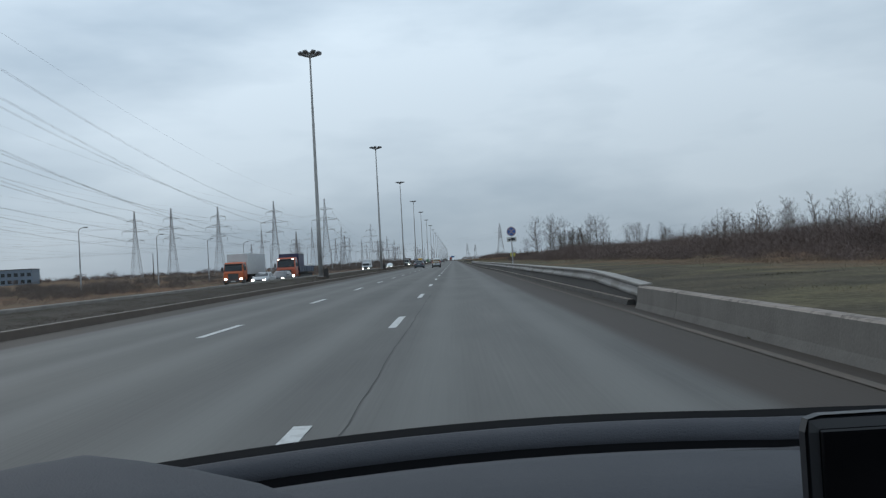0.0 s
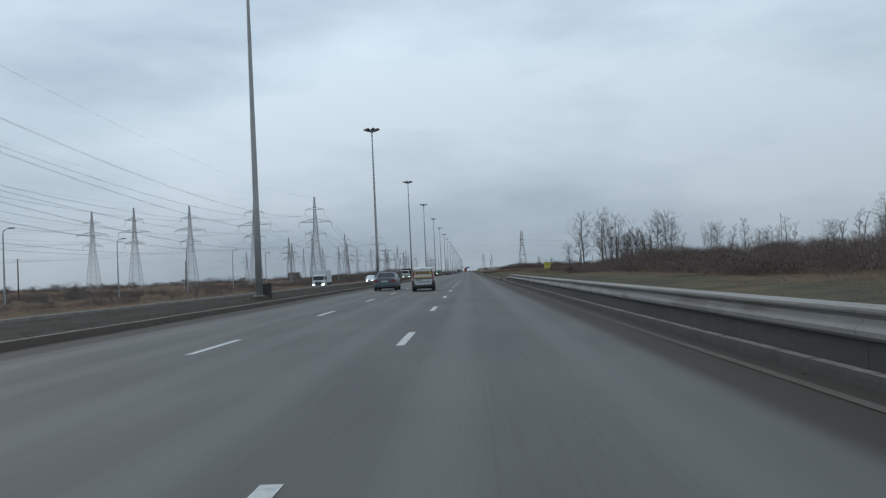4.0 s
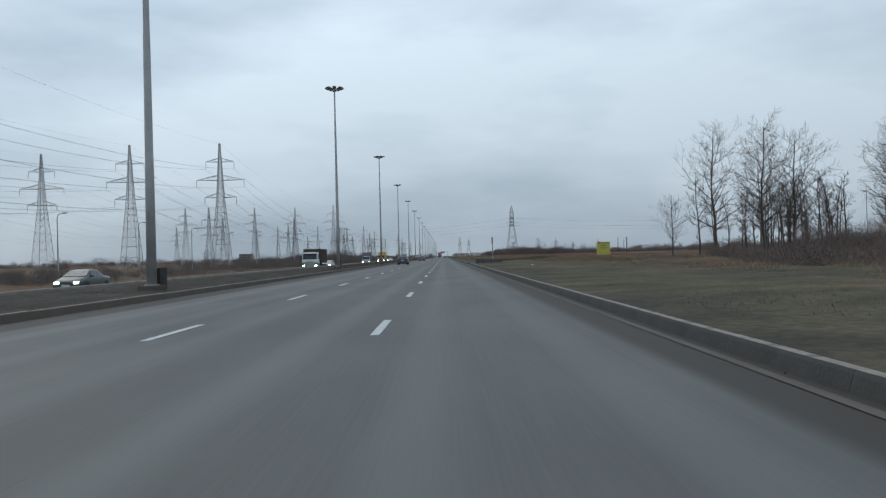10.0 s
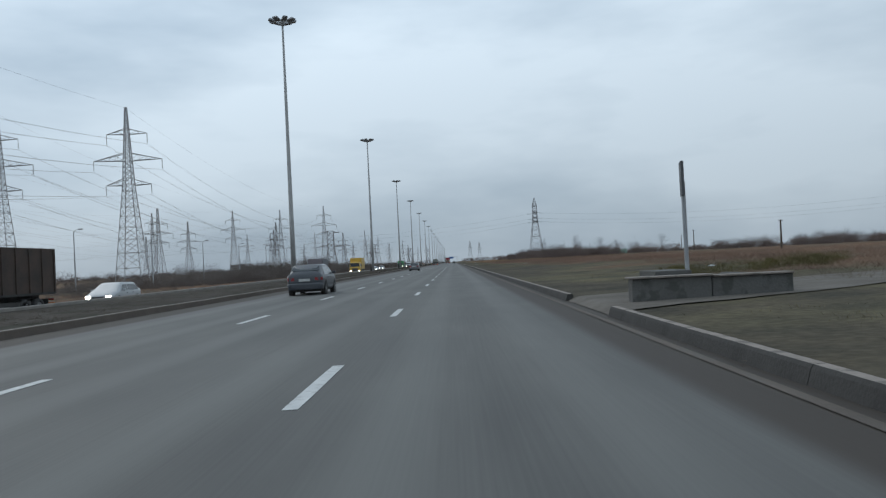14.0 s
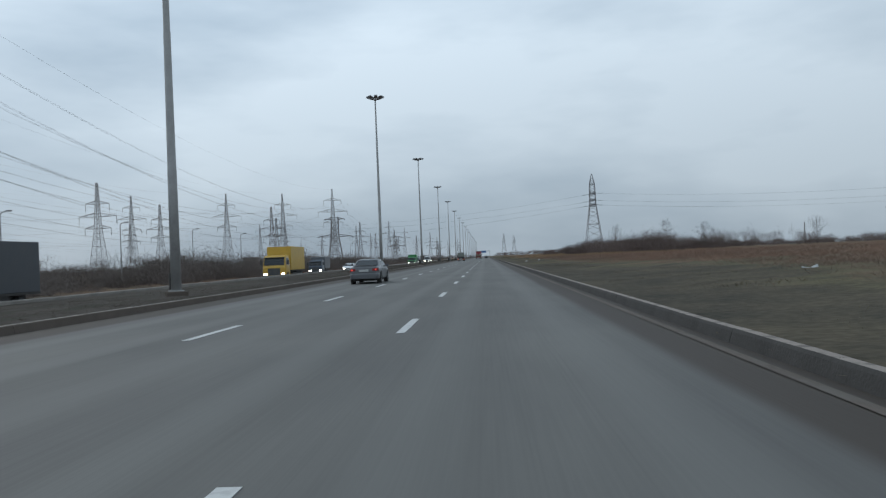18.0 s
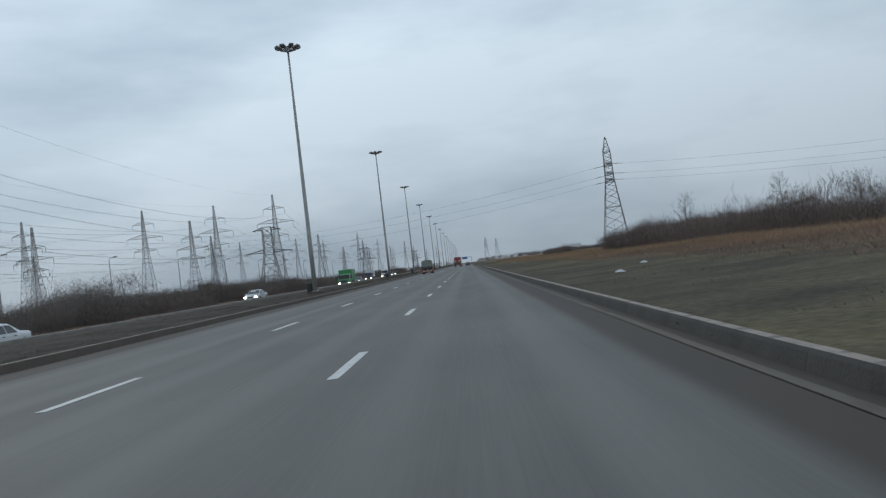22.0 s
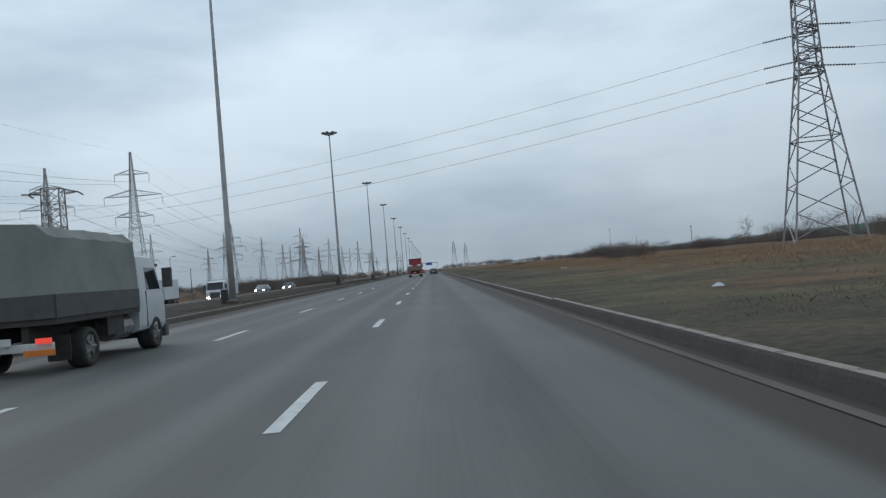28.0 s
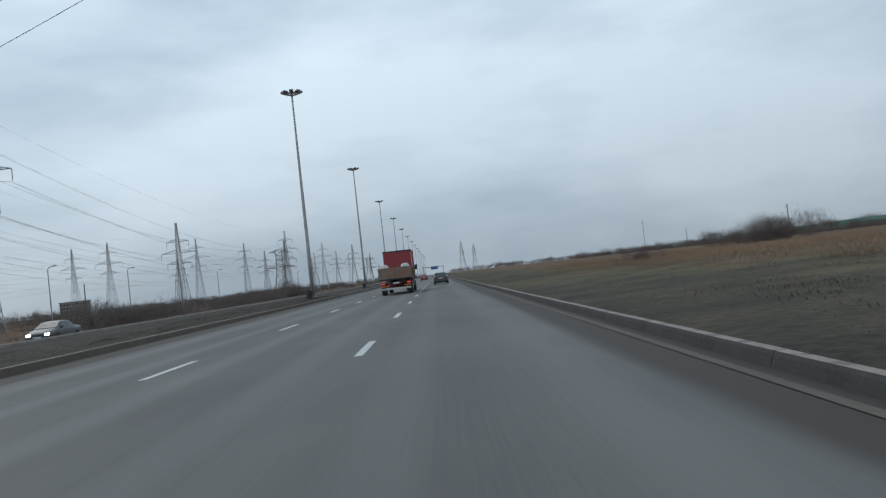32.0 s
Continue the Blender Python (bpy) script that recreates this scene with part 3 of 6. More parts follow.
def pylon(H, base, waist, top, zw, arms, mat, label, w=0.16, strings=True, tension=False, neck=None, spacing=1.0, zigzag=False):
    """A lattice pylon. arms: (height, half span, depth of the arm at its root)."""
    t = empty("pylon", label, "pylon", "pylons of the power lines")
    half = tower_face_points(H, base, waist, top, zw)
    if neck:
        lower = tower_face_points(neck, base, waist, waist * 0.82, zw)
        half = lambda z: lower(z) if z < neck else waist * 0.82 + (top - waist * 0.82) * (z - neck) / (H - neck)
    corners = ((-1, -1), (1, -1), (1, 1), (-1, 1))
    for cx, cy in corners:
        b = B()
        for z0, z1 in ((0, zw), (zw, neck or H)) + (((neck, H),) if neck else ()):
            bar(b, (cx * half(z0), cy * half(z0), z0), (cx * half(z1), cy * half(z1), z1), w)
        box(b, cx * base - 0.35, cx * base + 0.35, cy * base - 0.35, cy * base + 0.35, -0.8, 0.25)
        part("leg", b, mat, t)
    zs, z = [0.0], 0.0
    while z < H - 1.9 * spacing:
        z += max(0.85 if zigzag else 1.9 * spacing, 2 * half(z) * spacing)
        zs.append(min(z, H))
    zs[-1] = H
    for f in range(4):
        b = B()
        (ax, ay), (bx, by) = corners[f], corners[(f + 1) % 4]
        for k, (z0, z1) in enumerate(zip(zs, zs[1:])):
            h0, h1 = half(z0), half(z1)
            if zigzag:
                lean = k % 2
                (px, py), (qx, qy) = ((ax, ay), (bx, by)) if lean else ((bx, by), (ax, ay))
                bar(b, (px * h0, py * h0, z0), (qx * h1, qy * h1, z1), w * 0.62)
                if k % 4 == 3:
                    bar(b, (ax * h1, ay * h1, z1), (bx * h1, by * h1, z1), w * 0.62)
                continue
            bar(b, (ax * h0, ay * h0, z0), (bx * h1, by * h1, z1), w * 0.5)
            bar(b, (bx * h0, by * h0, z0), (ax * h1, ay * h1, z1), w * 0.5)
            bar(b, (ax * h1, ay * h1, z1), (bx * h1, by * h1, z1), w * 0.5)
        part("bracing", b, mat, t)
    for z, span, depth in arms:
        h = half(z)
        for s in (-1, 1):
            b = B()
            tip = Vector((s * span, 0, z + 0.15))
            roots = [Vector((s * h, y * h, zz)) for y in (-1, 1) for zz in (z, z + depth)]
            for r in roots:
                bar(b, r, tip, w * 0.75)
            n = max(2, int((span - h) / 1.6))
            for i in range(1, n):
                k = i / n
                p = [r.lerp(tip, k) for r in roots]
                for i0, i1 in ((0, 1), (1, 3), (3, 2), (2, 0)):
                    bar(b, p[i0], p[i1], w * 0.4)
                q = [r.lerp(tip, (i - 1) / n) for r in roots]
                for i0, i1 in ((0, 1), (1, 3), (2, 0)):
                    bar(b, q[i0], p[i1], w * 0.4)
            arm = part("crossarm", b, mat, t)
            if strings:
                ways = (Vector((0, -0.28, -0.03)), Vector((0, 0.28, -0.03))) if tension else (Vector((0, 0, -0.24)),)
                for way in ((ways[s > 0],) if zigzag else ways):
                    part("insulator", beads(B(), tip + way * 0.6, way, 14 if zigzag else 10), M_GLAZED, arm)
    return t


TALL = ((25.3, 5.7, 1.6), (31.6, 8.6, 1.9), (38.3, 5.1, 1.4))
MIDDLE = ((16.5, 4.6, 1.2), (20.5, 6.6, 1.3), (24.8, 4.2, 1.1))
pylon_tall = pylon(45.2, 3.3, 1.2, 0.22, 25.0, TALL, M_PYLON, "tall grey lattice pylon with three crossarms and hanging insulators", 0.15, spacing=0.66)
pylon_middle = pylon(32.0, 2.6, 0.9, 0.25, 16.5, MIDDLE, M_PYLON_DARK, "dark lattice pylon of middle height with three crossarms", 0.115, spacing=0.8)
pylon_stocky = pylon(23.3, 4.0, 1.75, 1.6, 13.6, ((14.0, 8.0, 1.1), (22.2, 4.6, 0.9)), M_PYLON_DARK, "stocky dark anchor pylon with a flat top and broad crossarms", 0.17, tension=True, spacing=0.7)

# each line's pylons along the road: (x, y)
LINES = (
    ((-73, 112), (-81.2, 509), (-89, 864.5), (-107, 1286), (-111, 1500), (-127, 1880)),
    ((-106, 112), (-113.7, 508), (-123.3, 881.7), (-158, 1374), (-150, 1700)),
    ((-150, 130), (-155, 526), (-153, 865), (-165, 1265), (-180, 1650)),
    ((-178, 150), (-184, 520), (-240, 1240)),
    ((-215, 150), (-211, 527), (-205, 852), (-208, 1220)),
)
STOCKY = ((-70.8, 773), (-80, 1120), (-60, 1420))
MIDDLES = ((-134, 906), (-110, 806), (-178, 1263), (-121, 1278), (-96, 1010), (-150, 760), (-90, 1190), (-64, 1330), (-88, 1420), (-120, 1480), (-70, 1560), (-45, 1700), (-66, 1820), (-230, 905), (-52, 2000), (-100, 2100), (-130, 660))


def stand(first, places, turn):
    """Puts a pylon at the first place and copies of it at the rest."""
    for j, (x, y) in enumerate(places):
        m = pose(x, y, -0.75, 0, 0, turn + 2 * (j % 3))
        if j == 0:
            first.matrix_basis = m
        else:
            copy_thing(first, m)


stand(pylon_tall, [p for line in LINES for p in line], 0.5)
stand(pylon_middle, MIDDLES, -4)
stand(pylon_stocky, STOCKY, 6)

# the pylon beside the road, a narrow anchor tower, and its line across the road
NEAR = pose(41.6, 704.0, 0.45, 0, 0, -104)
NEAR_ARMS = ((18.4, 2.3, 0.9), (20.1, 2.7, 0.9), (22.8, 1.9, 0.9))
pylon_near = pylon(30.4, 3.5, 1.15, 0.08, 19.0, NEAR_ARMS, material("grey_lattice_steel", (0.33, 0.322, 0.33), 0.65, 0.2, (0.24, 0.23, 0.234), 0.4, 12), "grey lattice anchor pylon standing in the field beside the road", 0.14, tension=True, neck=26.5, spacing=0.48, zigzag=True)
pylon_near.matrix_basis = NEAR
copy_thing(pylon_near, pose(26.0, 1500.0, 0.5, 0, 0, 10))
copy_thing(pylon_near, pose(44.0, 1620.0, 0.5, 0, 0, -15))


def wire(points, sag, r, name, label):
    """One conductor that hangs from point to point."""
    vs, fs = [], []
    for a, b in zip(points, points[1:]):
        a, b = Vector(a), Vector(b)
        n = 18
        base = len(vs)
        for i in range(n + 1):
            k = i / n
            p = a.lerp(b, k) + Vector((0, 0, -4 * sag * k * (1 - k)))
            for j in range(3):
                vs.append(p + Vector((r * math.cos(2.1 * j), 0, r * math.sin(2.1 * j))))
        for i in range(n):
            for j in range(3):
                c = base + 3 * i
                fs.append((c + j, c + (j + 1) % 3, c + 3 + (j + 1) % 3, c + 3 + j))
    return tagged(raw(name, vs, fs, M_WIRE), label, "power line", "conductors of the power lines")


for i, line in enumerate(LINES):
    for z, span, _ in TALL:
        for side in (-1, 1):
            for twin in ((-0.2, 0.2) if i < 2 else (0.0,)):
                wire([(x + side * span + twin, y, z - 2.6 - 0.75) for x, y in line], 10.5, 0.02, "overhead_wire", "grey conductor slung between the tall pylons")
    wire([(x, y, 44.3) for x, y in line], 8.0, 0.016, "overhead_wire", "thin earth wire slung between the pylon tops")

for (z, span, _), end in zip(NEAR_ARMS, ((-106.0, 806.0, 15.2), (-104.0, 806.0, 19.2), (-105.5, 806.0, 20.6))):
    for side in (-1, 1):
        p = NEAR @ Vector((side * span, side * 4.1, z - 0.3))
        if side < 0:
            wire([tuple(p), end], 3.3, 0.022, "overhead_wire", "grey conductor crossing high over the road")
        else:
            wire([tuple(p), (200.0, 640.0, z - 2.0)], 3.5, 0.022, "overhead_wire", "grey conductor leading off across the field")


def street_lamp():
    t = empty("street_lamp", "slim grey street lamp with a curved bracket beside the far road", "street lamp", "street lamps beyond the oncoming carriageway")
    part("pole", rod(rod(B(), (0, 0, 0), (0, 0, 5), 0.12, 0.1, 8), (0, 0, 5), (0, 0, 9.0), 0.09, 0.07, 8), M_STEEL, t)
    b = B()
    pts = [(0, 0, 9.0), (0.06, 0, 9.25), (0.25, 0, 9.42), (0.6, 0, 9.52), (0.95, 0, 9.58)]
    for p, q in zip(pts, pts[1:]):
        rod(b, p, q, 0.05, seg=6)
    part("bracket", b, M_STEEL, t)
    part("lantern", box(B(), 0.75, 1.4, -0.15, 0.15, 9.5, 9.66, 0.04), M_LAMPHEAD, t)
    part("base", rod(B(), (0, 0, -0.1), (0, 0, 0.5), 0.18, 0.16, 8), M_CONCRETE, t)
    return t


lamp0 = street_lamp()
for k in range(34):
    m = pose(-55.0 - 0.004 * 31 * k, 116 + 31.0 * k, -0.78, 0, 0, 0)
    if k == 0:
        lamp0.matrix_basis = m
    else:
        copy_thing(lamp0, m)

# wooden line posts out in the field
def field_post(x, y, h, arm):
    t = empty("utility_pole", "weathered dark wooden utility pole in the field", "utility pole", "wooden poles in the field", pose(x, y, verge(x, y) - 0.1, 0, 0, 25))
    part("pole", rod(B(), (0, 0, 0), (0.05, 0, h), 0.15, 0.1, 8), M_WOODPOLE, t)
    if arm:
        part("crossbar", box(B(), -0.9, 0.9, -0.05, 0.05, h - 0.7, h - 0.58), M_WOODPOLE, t)
    for i in (-1, 1):
        part("insulator", rod(B(), (0.3 * i + 0.05, 0, h - 0.58 if arm else h - 0.2), (0.3 * i + 0.05, 0, h - 0.3 if arm else h), 0.05, 0.06, 6), M_GLAZED, t)
    return t


for x, y, h, a in ((192, 580, 27, 0), (146.7, 1267, 21, 1), (112, 960, 10, 1), (95, 640, 6.5, 0), (70, 540, 6, 0), (130, 1120, 10, 0), (46, 420, 4.2, 0), (-95, 250, 9, 0), (-88, 330, 9, 0), (-120, 200, 8, 0), (-84, 900, 9, 0), (-90, 990, 9, 0)):
    field_post(x, y, h, a)


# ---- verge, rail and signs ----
# sides of the right kerb, far darker in colour than its tops
M_KERB_FACE = material("dark_kerb_face", (0.075, 0.071, 0.066), 0.9, 0, (0.052, 0.048, 0.045), 1.5, 25, 0.5, 0.2)


M_CAP = material("pale_cap", (0.34, 0.32, 0.295), 0.8, 0.05, (0.25, 0.235, 0.215), 0.8, 20, 0.05, stretch=(1, 0.3, 1))
# near-black colour that stands in for the shade below the rail beam
M_GAP_SHADE = material("beam_gap_shade", (0.075, 0.073, 0.072), 0.85, 0, (0.048, 0.046, 0.045), 0.9, 14, 0.1, stretch=(1, 0.3, 1))


def guard_rail():
    """W-beam rail on steel posts above the kerb, its ends dipped."""
    t = empty("guard_rail", "weathered galvanised steel guard rail on posts along the kerb", "guard rail")
    prof = ((0.05, 0.0), (0.0, 0.015), (-0.032, 0.05), (-0.036, 0.1), (-0.01, 0.14), (0.04, 0.17), (0.045, 0.21), (0.02, 0.245), (-0.02, 0.265), (-0.028, 0.29), (-0.02, 0.32))
    top = lambda y: 0.72 - 0.25 * max(0.0, (y - 159.5) / 7.0) - 0.22 * max(0.0, (23.0 - y) / 6.0)
    y, n = 17.0, 0
    while y < 166:
        y2 = min(y + 4.0, 166.3)
        b = B()
        secs = [[(3.4 + bulge(yy) + px, yy, top(yy) - 0.32 + pz) for px, pz in prof] + [(3.4 + bulge(yy) + px + 0.006, yy, top(yy) - 0.32 + pz) for px, pz in prof[::-1]] for yy in (y, y + 2, y2 - 0.012)]
        loft(b, secs)
        part("beam", b, M_RAIL, t)
        yp = y
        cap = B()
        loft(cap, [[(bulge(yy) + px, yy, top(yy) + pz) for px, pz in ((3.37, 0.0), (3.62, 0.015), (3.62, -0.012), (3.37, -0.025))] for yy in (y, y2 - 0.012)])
        part("top_plate", cap, M_CAP, t, "pale top plate")
        # added sheet: fills the open gap under the beam with painted shade
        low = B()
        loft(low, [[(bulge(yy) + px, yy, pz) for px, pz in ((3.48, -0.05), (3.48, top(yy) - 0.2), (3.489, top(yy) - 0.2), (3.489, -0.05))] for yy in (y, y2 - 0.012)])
        part("gap_shade_sheet", low, M_GAP_SHADE, t, "dark sheet standing in for the shade under the beam")
        for k in (0, 2):
            b = B()
            yy = y + k + 0.3
            box(b, 3.49 + bulge(yy), 3.6 + bulge(yy), yy - 0.04, yy + 0.04, -0.05, top(yy) - 0.05)
            part("post", b, M_KERB_DIRTY, t)
            sb = B()
            box(sb, 3.455 + bulge(yy), 3.5 + bulge(yy), yy - 0.05, yy + 0.05, top(yy) - 0.24, top(yy) - 0.08)
            part("spacer", sb, M_RAIL, t)
        y = y2
    return t


guard_rail()


def concrete_parapet():
    t = empty("concrete_barrier", "low grey precast concrete barrier leading up to the rail", "barrier")
    prof = ((3.2, -0.05), (3.27, 0.12), (3.3, 0.44), (3.33, 0.465), (3.5, 0.465), (3.53, 0.44), (3.56, 0.12), (3.6, -0.05))
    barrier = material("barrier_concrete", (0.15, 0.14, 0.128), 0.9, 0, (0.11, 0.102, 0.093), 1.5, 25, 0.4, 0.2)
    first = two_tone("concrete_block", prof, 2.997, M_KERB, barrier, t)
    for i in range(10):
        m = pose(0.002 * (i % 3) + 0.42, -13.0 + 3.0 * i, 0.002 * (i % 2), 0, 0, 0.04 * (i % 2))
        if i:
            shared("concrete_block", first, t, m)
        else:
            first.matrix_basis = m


concrete_parapet()


def no_stopping_sign(x, y):
    t = empty("road_sign", "round blue no-stopping sign over a white truck plate on a pole", "road sign", "", pose(x, y, 0.1, 0, 0, -4))
    red, blue = material("sign_faded_red", (0.4, 0.29, 0.31), 0.5, 0, (0.3, 0.25, 0.27)), material("sign_blue", (0.07, 0.15, 0.42), 0.4)
    part("pole", rod(B(), (0, 0.05, 0), (0, 0.05, 3.75), 0.05, 0.05, 10), M_STEEL, t)
    part("rim", rod(B(), (0, 0.0, 3.3), (0, -0.02, 3.3), 0.4, 0.4, 32), red, t, "faded red rim")
    part("face", rod(B(), (0, -0.018, 3.3), (0, -0.03, 3.3), 0.33, 0.33, 32), blue, t, "blue face")
    for a in (45, -45):
        b = B()
        box(b, -0.34, 0.34, -0.036, -0.028, -0.04, 0.04)
        bmesh.ops.transform(b, matrix=Matrix.Translation((0, 0, 3.3)) @ pose(0, 0, 0, 0, a, 0), verts=b.verts[:])
        part("bar", b, red, t, "red diagonal bar")
    part("lower_plate", box(B(), -0.42, 0.42, -0.02, 0.0, 2.42, 2.82), M_PLATE, t, "white plate")
    b = B()
    box(b, -0.05, 0.3, -0.026, -0.018, 2.55, 2.74)
    box(b, -0.3, -0.08, -0.026, -0.018, 2.55, 2.66)
    for cx in (-0.2, 0.05, 0.2):
        rod(b, (cx, -0.018, 2.53), (cx, -0.026, 2.53), 0.04, 0.04, 10)
    part("pictogram", b, M_INK, t, "black truck pictogram")
    for i in (2.55, 2.7, 3.15, 3.45):
        part("clamp", box(B(), -0.07, 0.07, 0.0, 0.11, i, i + 0.04), M_STEEL, t)


no_stopping_sign(4.85, 68.5)


def yellow_board(x, y):
    t = empty("notice_board", "square yellow notice board with dark lines of print in the grass", "sign", "", pose(x, y, verge(x, y), 0, 0, 3))
    yellow = material("sign_yellow", (0.62, 0.56, 0.09), 0.6, 0, (0.5, 0.46, 0.1), 2, 14, wear=(0.42, 0.39, 0.1))
    part("board", box(B(), -1.08, 1.08, -0.03, 0.03, 0.15, 2.25, 0.01), yellow, t)
    for z, w, h in ((2.02, 0.9, 0.1), (1.62, 0.42, 0.09), (1.25, 0.5, 0.09)):
        part("print_bar", box(B(), -w, w, -0.036, -0.028, z, z + h), M_INK, t, "line of dark print")
    for dx in (-0.9, 0.9):
        part("post", box(B(), dx - 0.05, dx + 0.05, 0.03, 0.12, -0.3, 2.2), M_WOODPOLE, t)


yellow_board(25.4, 346.6)


def marker_post(x, y):
    t = empty("sign_post", "tall grey post with a narrow sign seen from its edge", "sign post", "", pose(x, y, verge(x, y) - 0.05, 0, 0, -12))
    part("pole", rod(B(), (0, 0, 0), (0, 0, 3.0), 0.06, 0.06, 10), M_STEEL, t)
    part("plate", box(B(), -0.06, 0.02, -0.35, 0.35, 2.6, 3.55, 0.01), material("sign_back", (0.12, 0.12, 0.125), 0.6, 0.3), t, "dark back of a sign")


marker_post(6.55, 330.2)


def culvert():
    """Concrete head wall beside the track that leaves the road."""
    old = material("old_concrete", (0.14, 0.135, 0.128), 0.9, 0, (0.105, 0.1, 0.093), 1.4, 18, 0.6, 0.2, wear=(0.09, 0.088, 0.08))
    t = empty("culvert_headwall", "low weathered concrete wall beside a dirt track", "concrete wall")
    part("wall_panel", box(B(), 3.95, 5.7, 325.5, 325.9, -0.3, 0.66, 0.03), old, t)
    part("wall_panel", box(B(), 5.72, 7.5, 325.54, 325.94, -0.3, 0.63, 0.03), old, t)
    part("coping", box(B(), 3.9, 5.72, 325.42, 325.98, 0.66, 0.7, 0.012), M_KERB, t, "pale coping")
    part("coping", box(B(), 5.74, 7.5, 325.46, 326.0, 0.63, 0.67, 0.012), M_KERB, t, "pale coping")
    part("side_wall", box(B(), 7.2, 7.5, 325.96, 329.5, -0.3, 0.6, 0.03), old, t)
    part("cover_slab", box(B(), 4.75, 5.6, 326.6, 328.2, 0.3, 0.78, 0.02), old, t)
    vs, fs = [], []
    for i in range(15):
        x = (3.15, 3.28, 3.42, 3.58, 3.75)[i] if i < 5 else 3.75 + 1.0 * (i - 4)
        for k in range(5):
            y = 323.4 + 0.45 * max(0.0, x - 3.2) ** 0.9 + (6.4 - 0.15 * i) * k / 4 + (0.25 * noise.noise((x, k, 5)) if k in (0, 4) else 0)
            vs.append((x, y, max(verge(x, y) + 0.03, 0.012)))
    for i in range(14):
        for k in range(4):
            a = 5 * i + k
            fs.append((a, a + 5, a + 6, a + 1))
    mud = material("pale_dirt", (0.19, 0.17, 0.148), 0.95, 0, (0.125, 0.11, 0.095), 0.8, 12, 0.7, 0.1)
    tagged(raw("dirt_track", vs, fs, mud), "strip of pale dirt track leaving the road", "track", kind="structure")


culvert()
for x, y, s in ((10.5, 424, 0.5), (8.2, 521, 0.35), (6.0, 515, 0.4), (9.0, 634, 0.45), (7.0, 640, 0.3), (11.0, 687, 0.5), (6.5, 712, 0.3), (8.5, 297, 0.35), (12.0, 345, 0.4)):
    b = B()
    z = verge(x, y)
    secs = []
    for i in range(5):
        k = i / 4
        secs.append([(x - 0.5 * s + s * k + 0.04 * math.sin(7 * i), y + a * 0.14 * math.sin(0.4 + 2.4 * k), z + 0.01 + 0.5 * h * (0.5 + 0.5 * math.sin(5 * k + y))) for a, h in ((-1, 0.0), (0, 0.2), (1, 0.0))])
    loft(b, secs)
    tagged(part("litter", b, material("plastic_film", (0.55, 0.56, 0.56), 0.5) if "plastic_film" not in bpy.data.materials else bpy.data.materials["plastic_film"]), "crumpled piece of pale plastic litter on the grass", "litter", "litter on the verge")

# far things: hall, flats, hut, green fence, direction sign over the road
def far_building(name, x, y, w, d, h, mat, label, rows, cols, turn=0):
    t = empty(name, label, "building", "", pose(x, y, -0.8, 0, 0, turn))
    part("wall", box(B(), -w / 2, w / 2, -d / 2, d / 2, 0, h), mat, t)
    part("roof", box(B(), -w / 2 - 0.3, w / 2 + 0.3, -d / 2 - 0.3, d / 2 + 0.3, h, h + 0.5), M_TRIM, t)
    for r in range(rows):
        for c in range(cols):
            wx, wz = -w / 2 + (c + 0.5) * w / cols, 1.2 + r * (h - 1.0) / rows
            part("window", box(B(), wx - w / cols * 0.3, wx + w / cols * 0.3, -d / 2 - 0.06, -d / 2 + 0.02, wz, wz + (h - 1.0) / rows * 0.5), M_GLASS, t)


far_building("industrial_hall", -318, 575, 26, 18, 11, material("blue_grey_cladding", (0.2, 0.25, 0.31), 0.6), "blue-grey clad industrial hall far across the field", 2, 6, 12)
far_building("apartment_block", -268, 1300, 18, 12, 11, material("pale_brick", (0.3, 0.26, 0.23), 0.8), "distant pale brick apartment block behind bushes", 4, 8, 5)
far_building("service_hut", -66, 792, 4, 4, 2.6, material("grey_plaster", (0.26, 0.25, 0.24), 0.85), "small grey service hut beside the pylons", 1, 2, 8)

fence = empty("mesh_fence", "long green panel fence across the field", "fence")
green = material("fence_green", (0.07, 0.19, 0.14), 0.6, 0, (0.1, 0.22, 0.17), 0.5, 6)
fp = fb = None
for i in range(70):
    x, y = 95.0 + 0.9 * i, 745.0 + 8.0 * i
    m = pose(x, y, verge(x, y), 0, 0, -6.4)
    if fp is None:
        fp = part("panel", box(B(), -0.03, 0.03, 0, 7.9, 0.1, 2.6), green, fence)
        fb = part("post", box(B(), -0.06, 0.06, -0.06, 0.06, -0.2, 2.75), green, fence)
        fp.matrix_basis = fb.matrix_basis = m
    else:
        shared("panel", fp, fence, m)
        shared("post", fb, fence, m)

gantry = empty("direction_sign", "blue overhead direction sign on a steel gantry across the road", "road sign", "", pose(0, 1330, 0))
for x in (-10.5, 5.0):
    part("upright", box(B(), x - 0.2, x + 0.2, -0.2, 0.2, -0.2, 7.6), M_STEEL, gantry)
part("beam", box(B(), -10.7, 5.2, -0.25, 0.25, 6.7, 7.2), M_STEEL, gantry)
part("panel", box(B(), -4.8, 0.6, -0.42, -0.3, 5.0, 7.4), material("direction_blue", (0.06, 0.16, 0.38), 0.5), gantry, "blue panel")


# ---- plants ----
M_MEDIAN_GRASS = material("dull_median_grass", (0.1, 0.085, 0.065), 0.95, 0, (0.065, 0.055, 0.043), 0.2, 3, 0, 0.1)

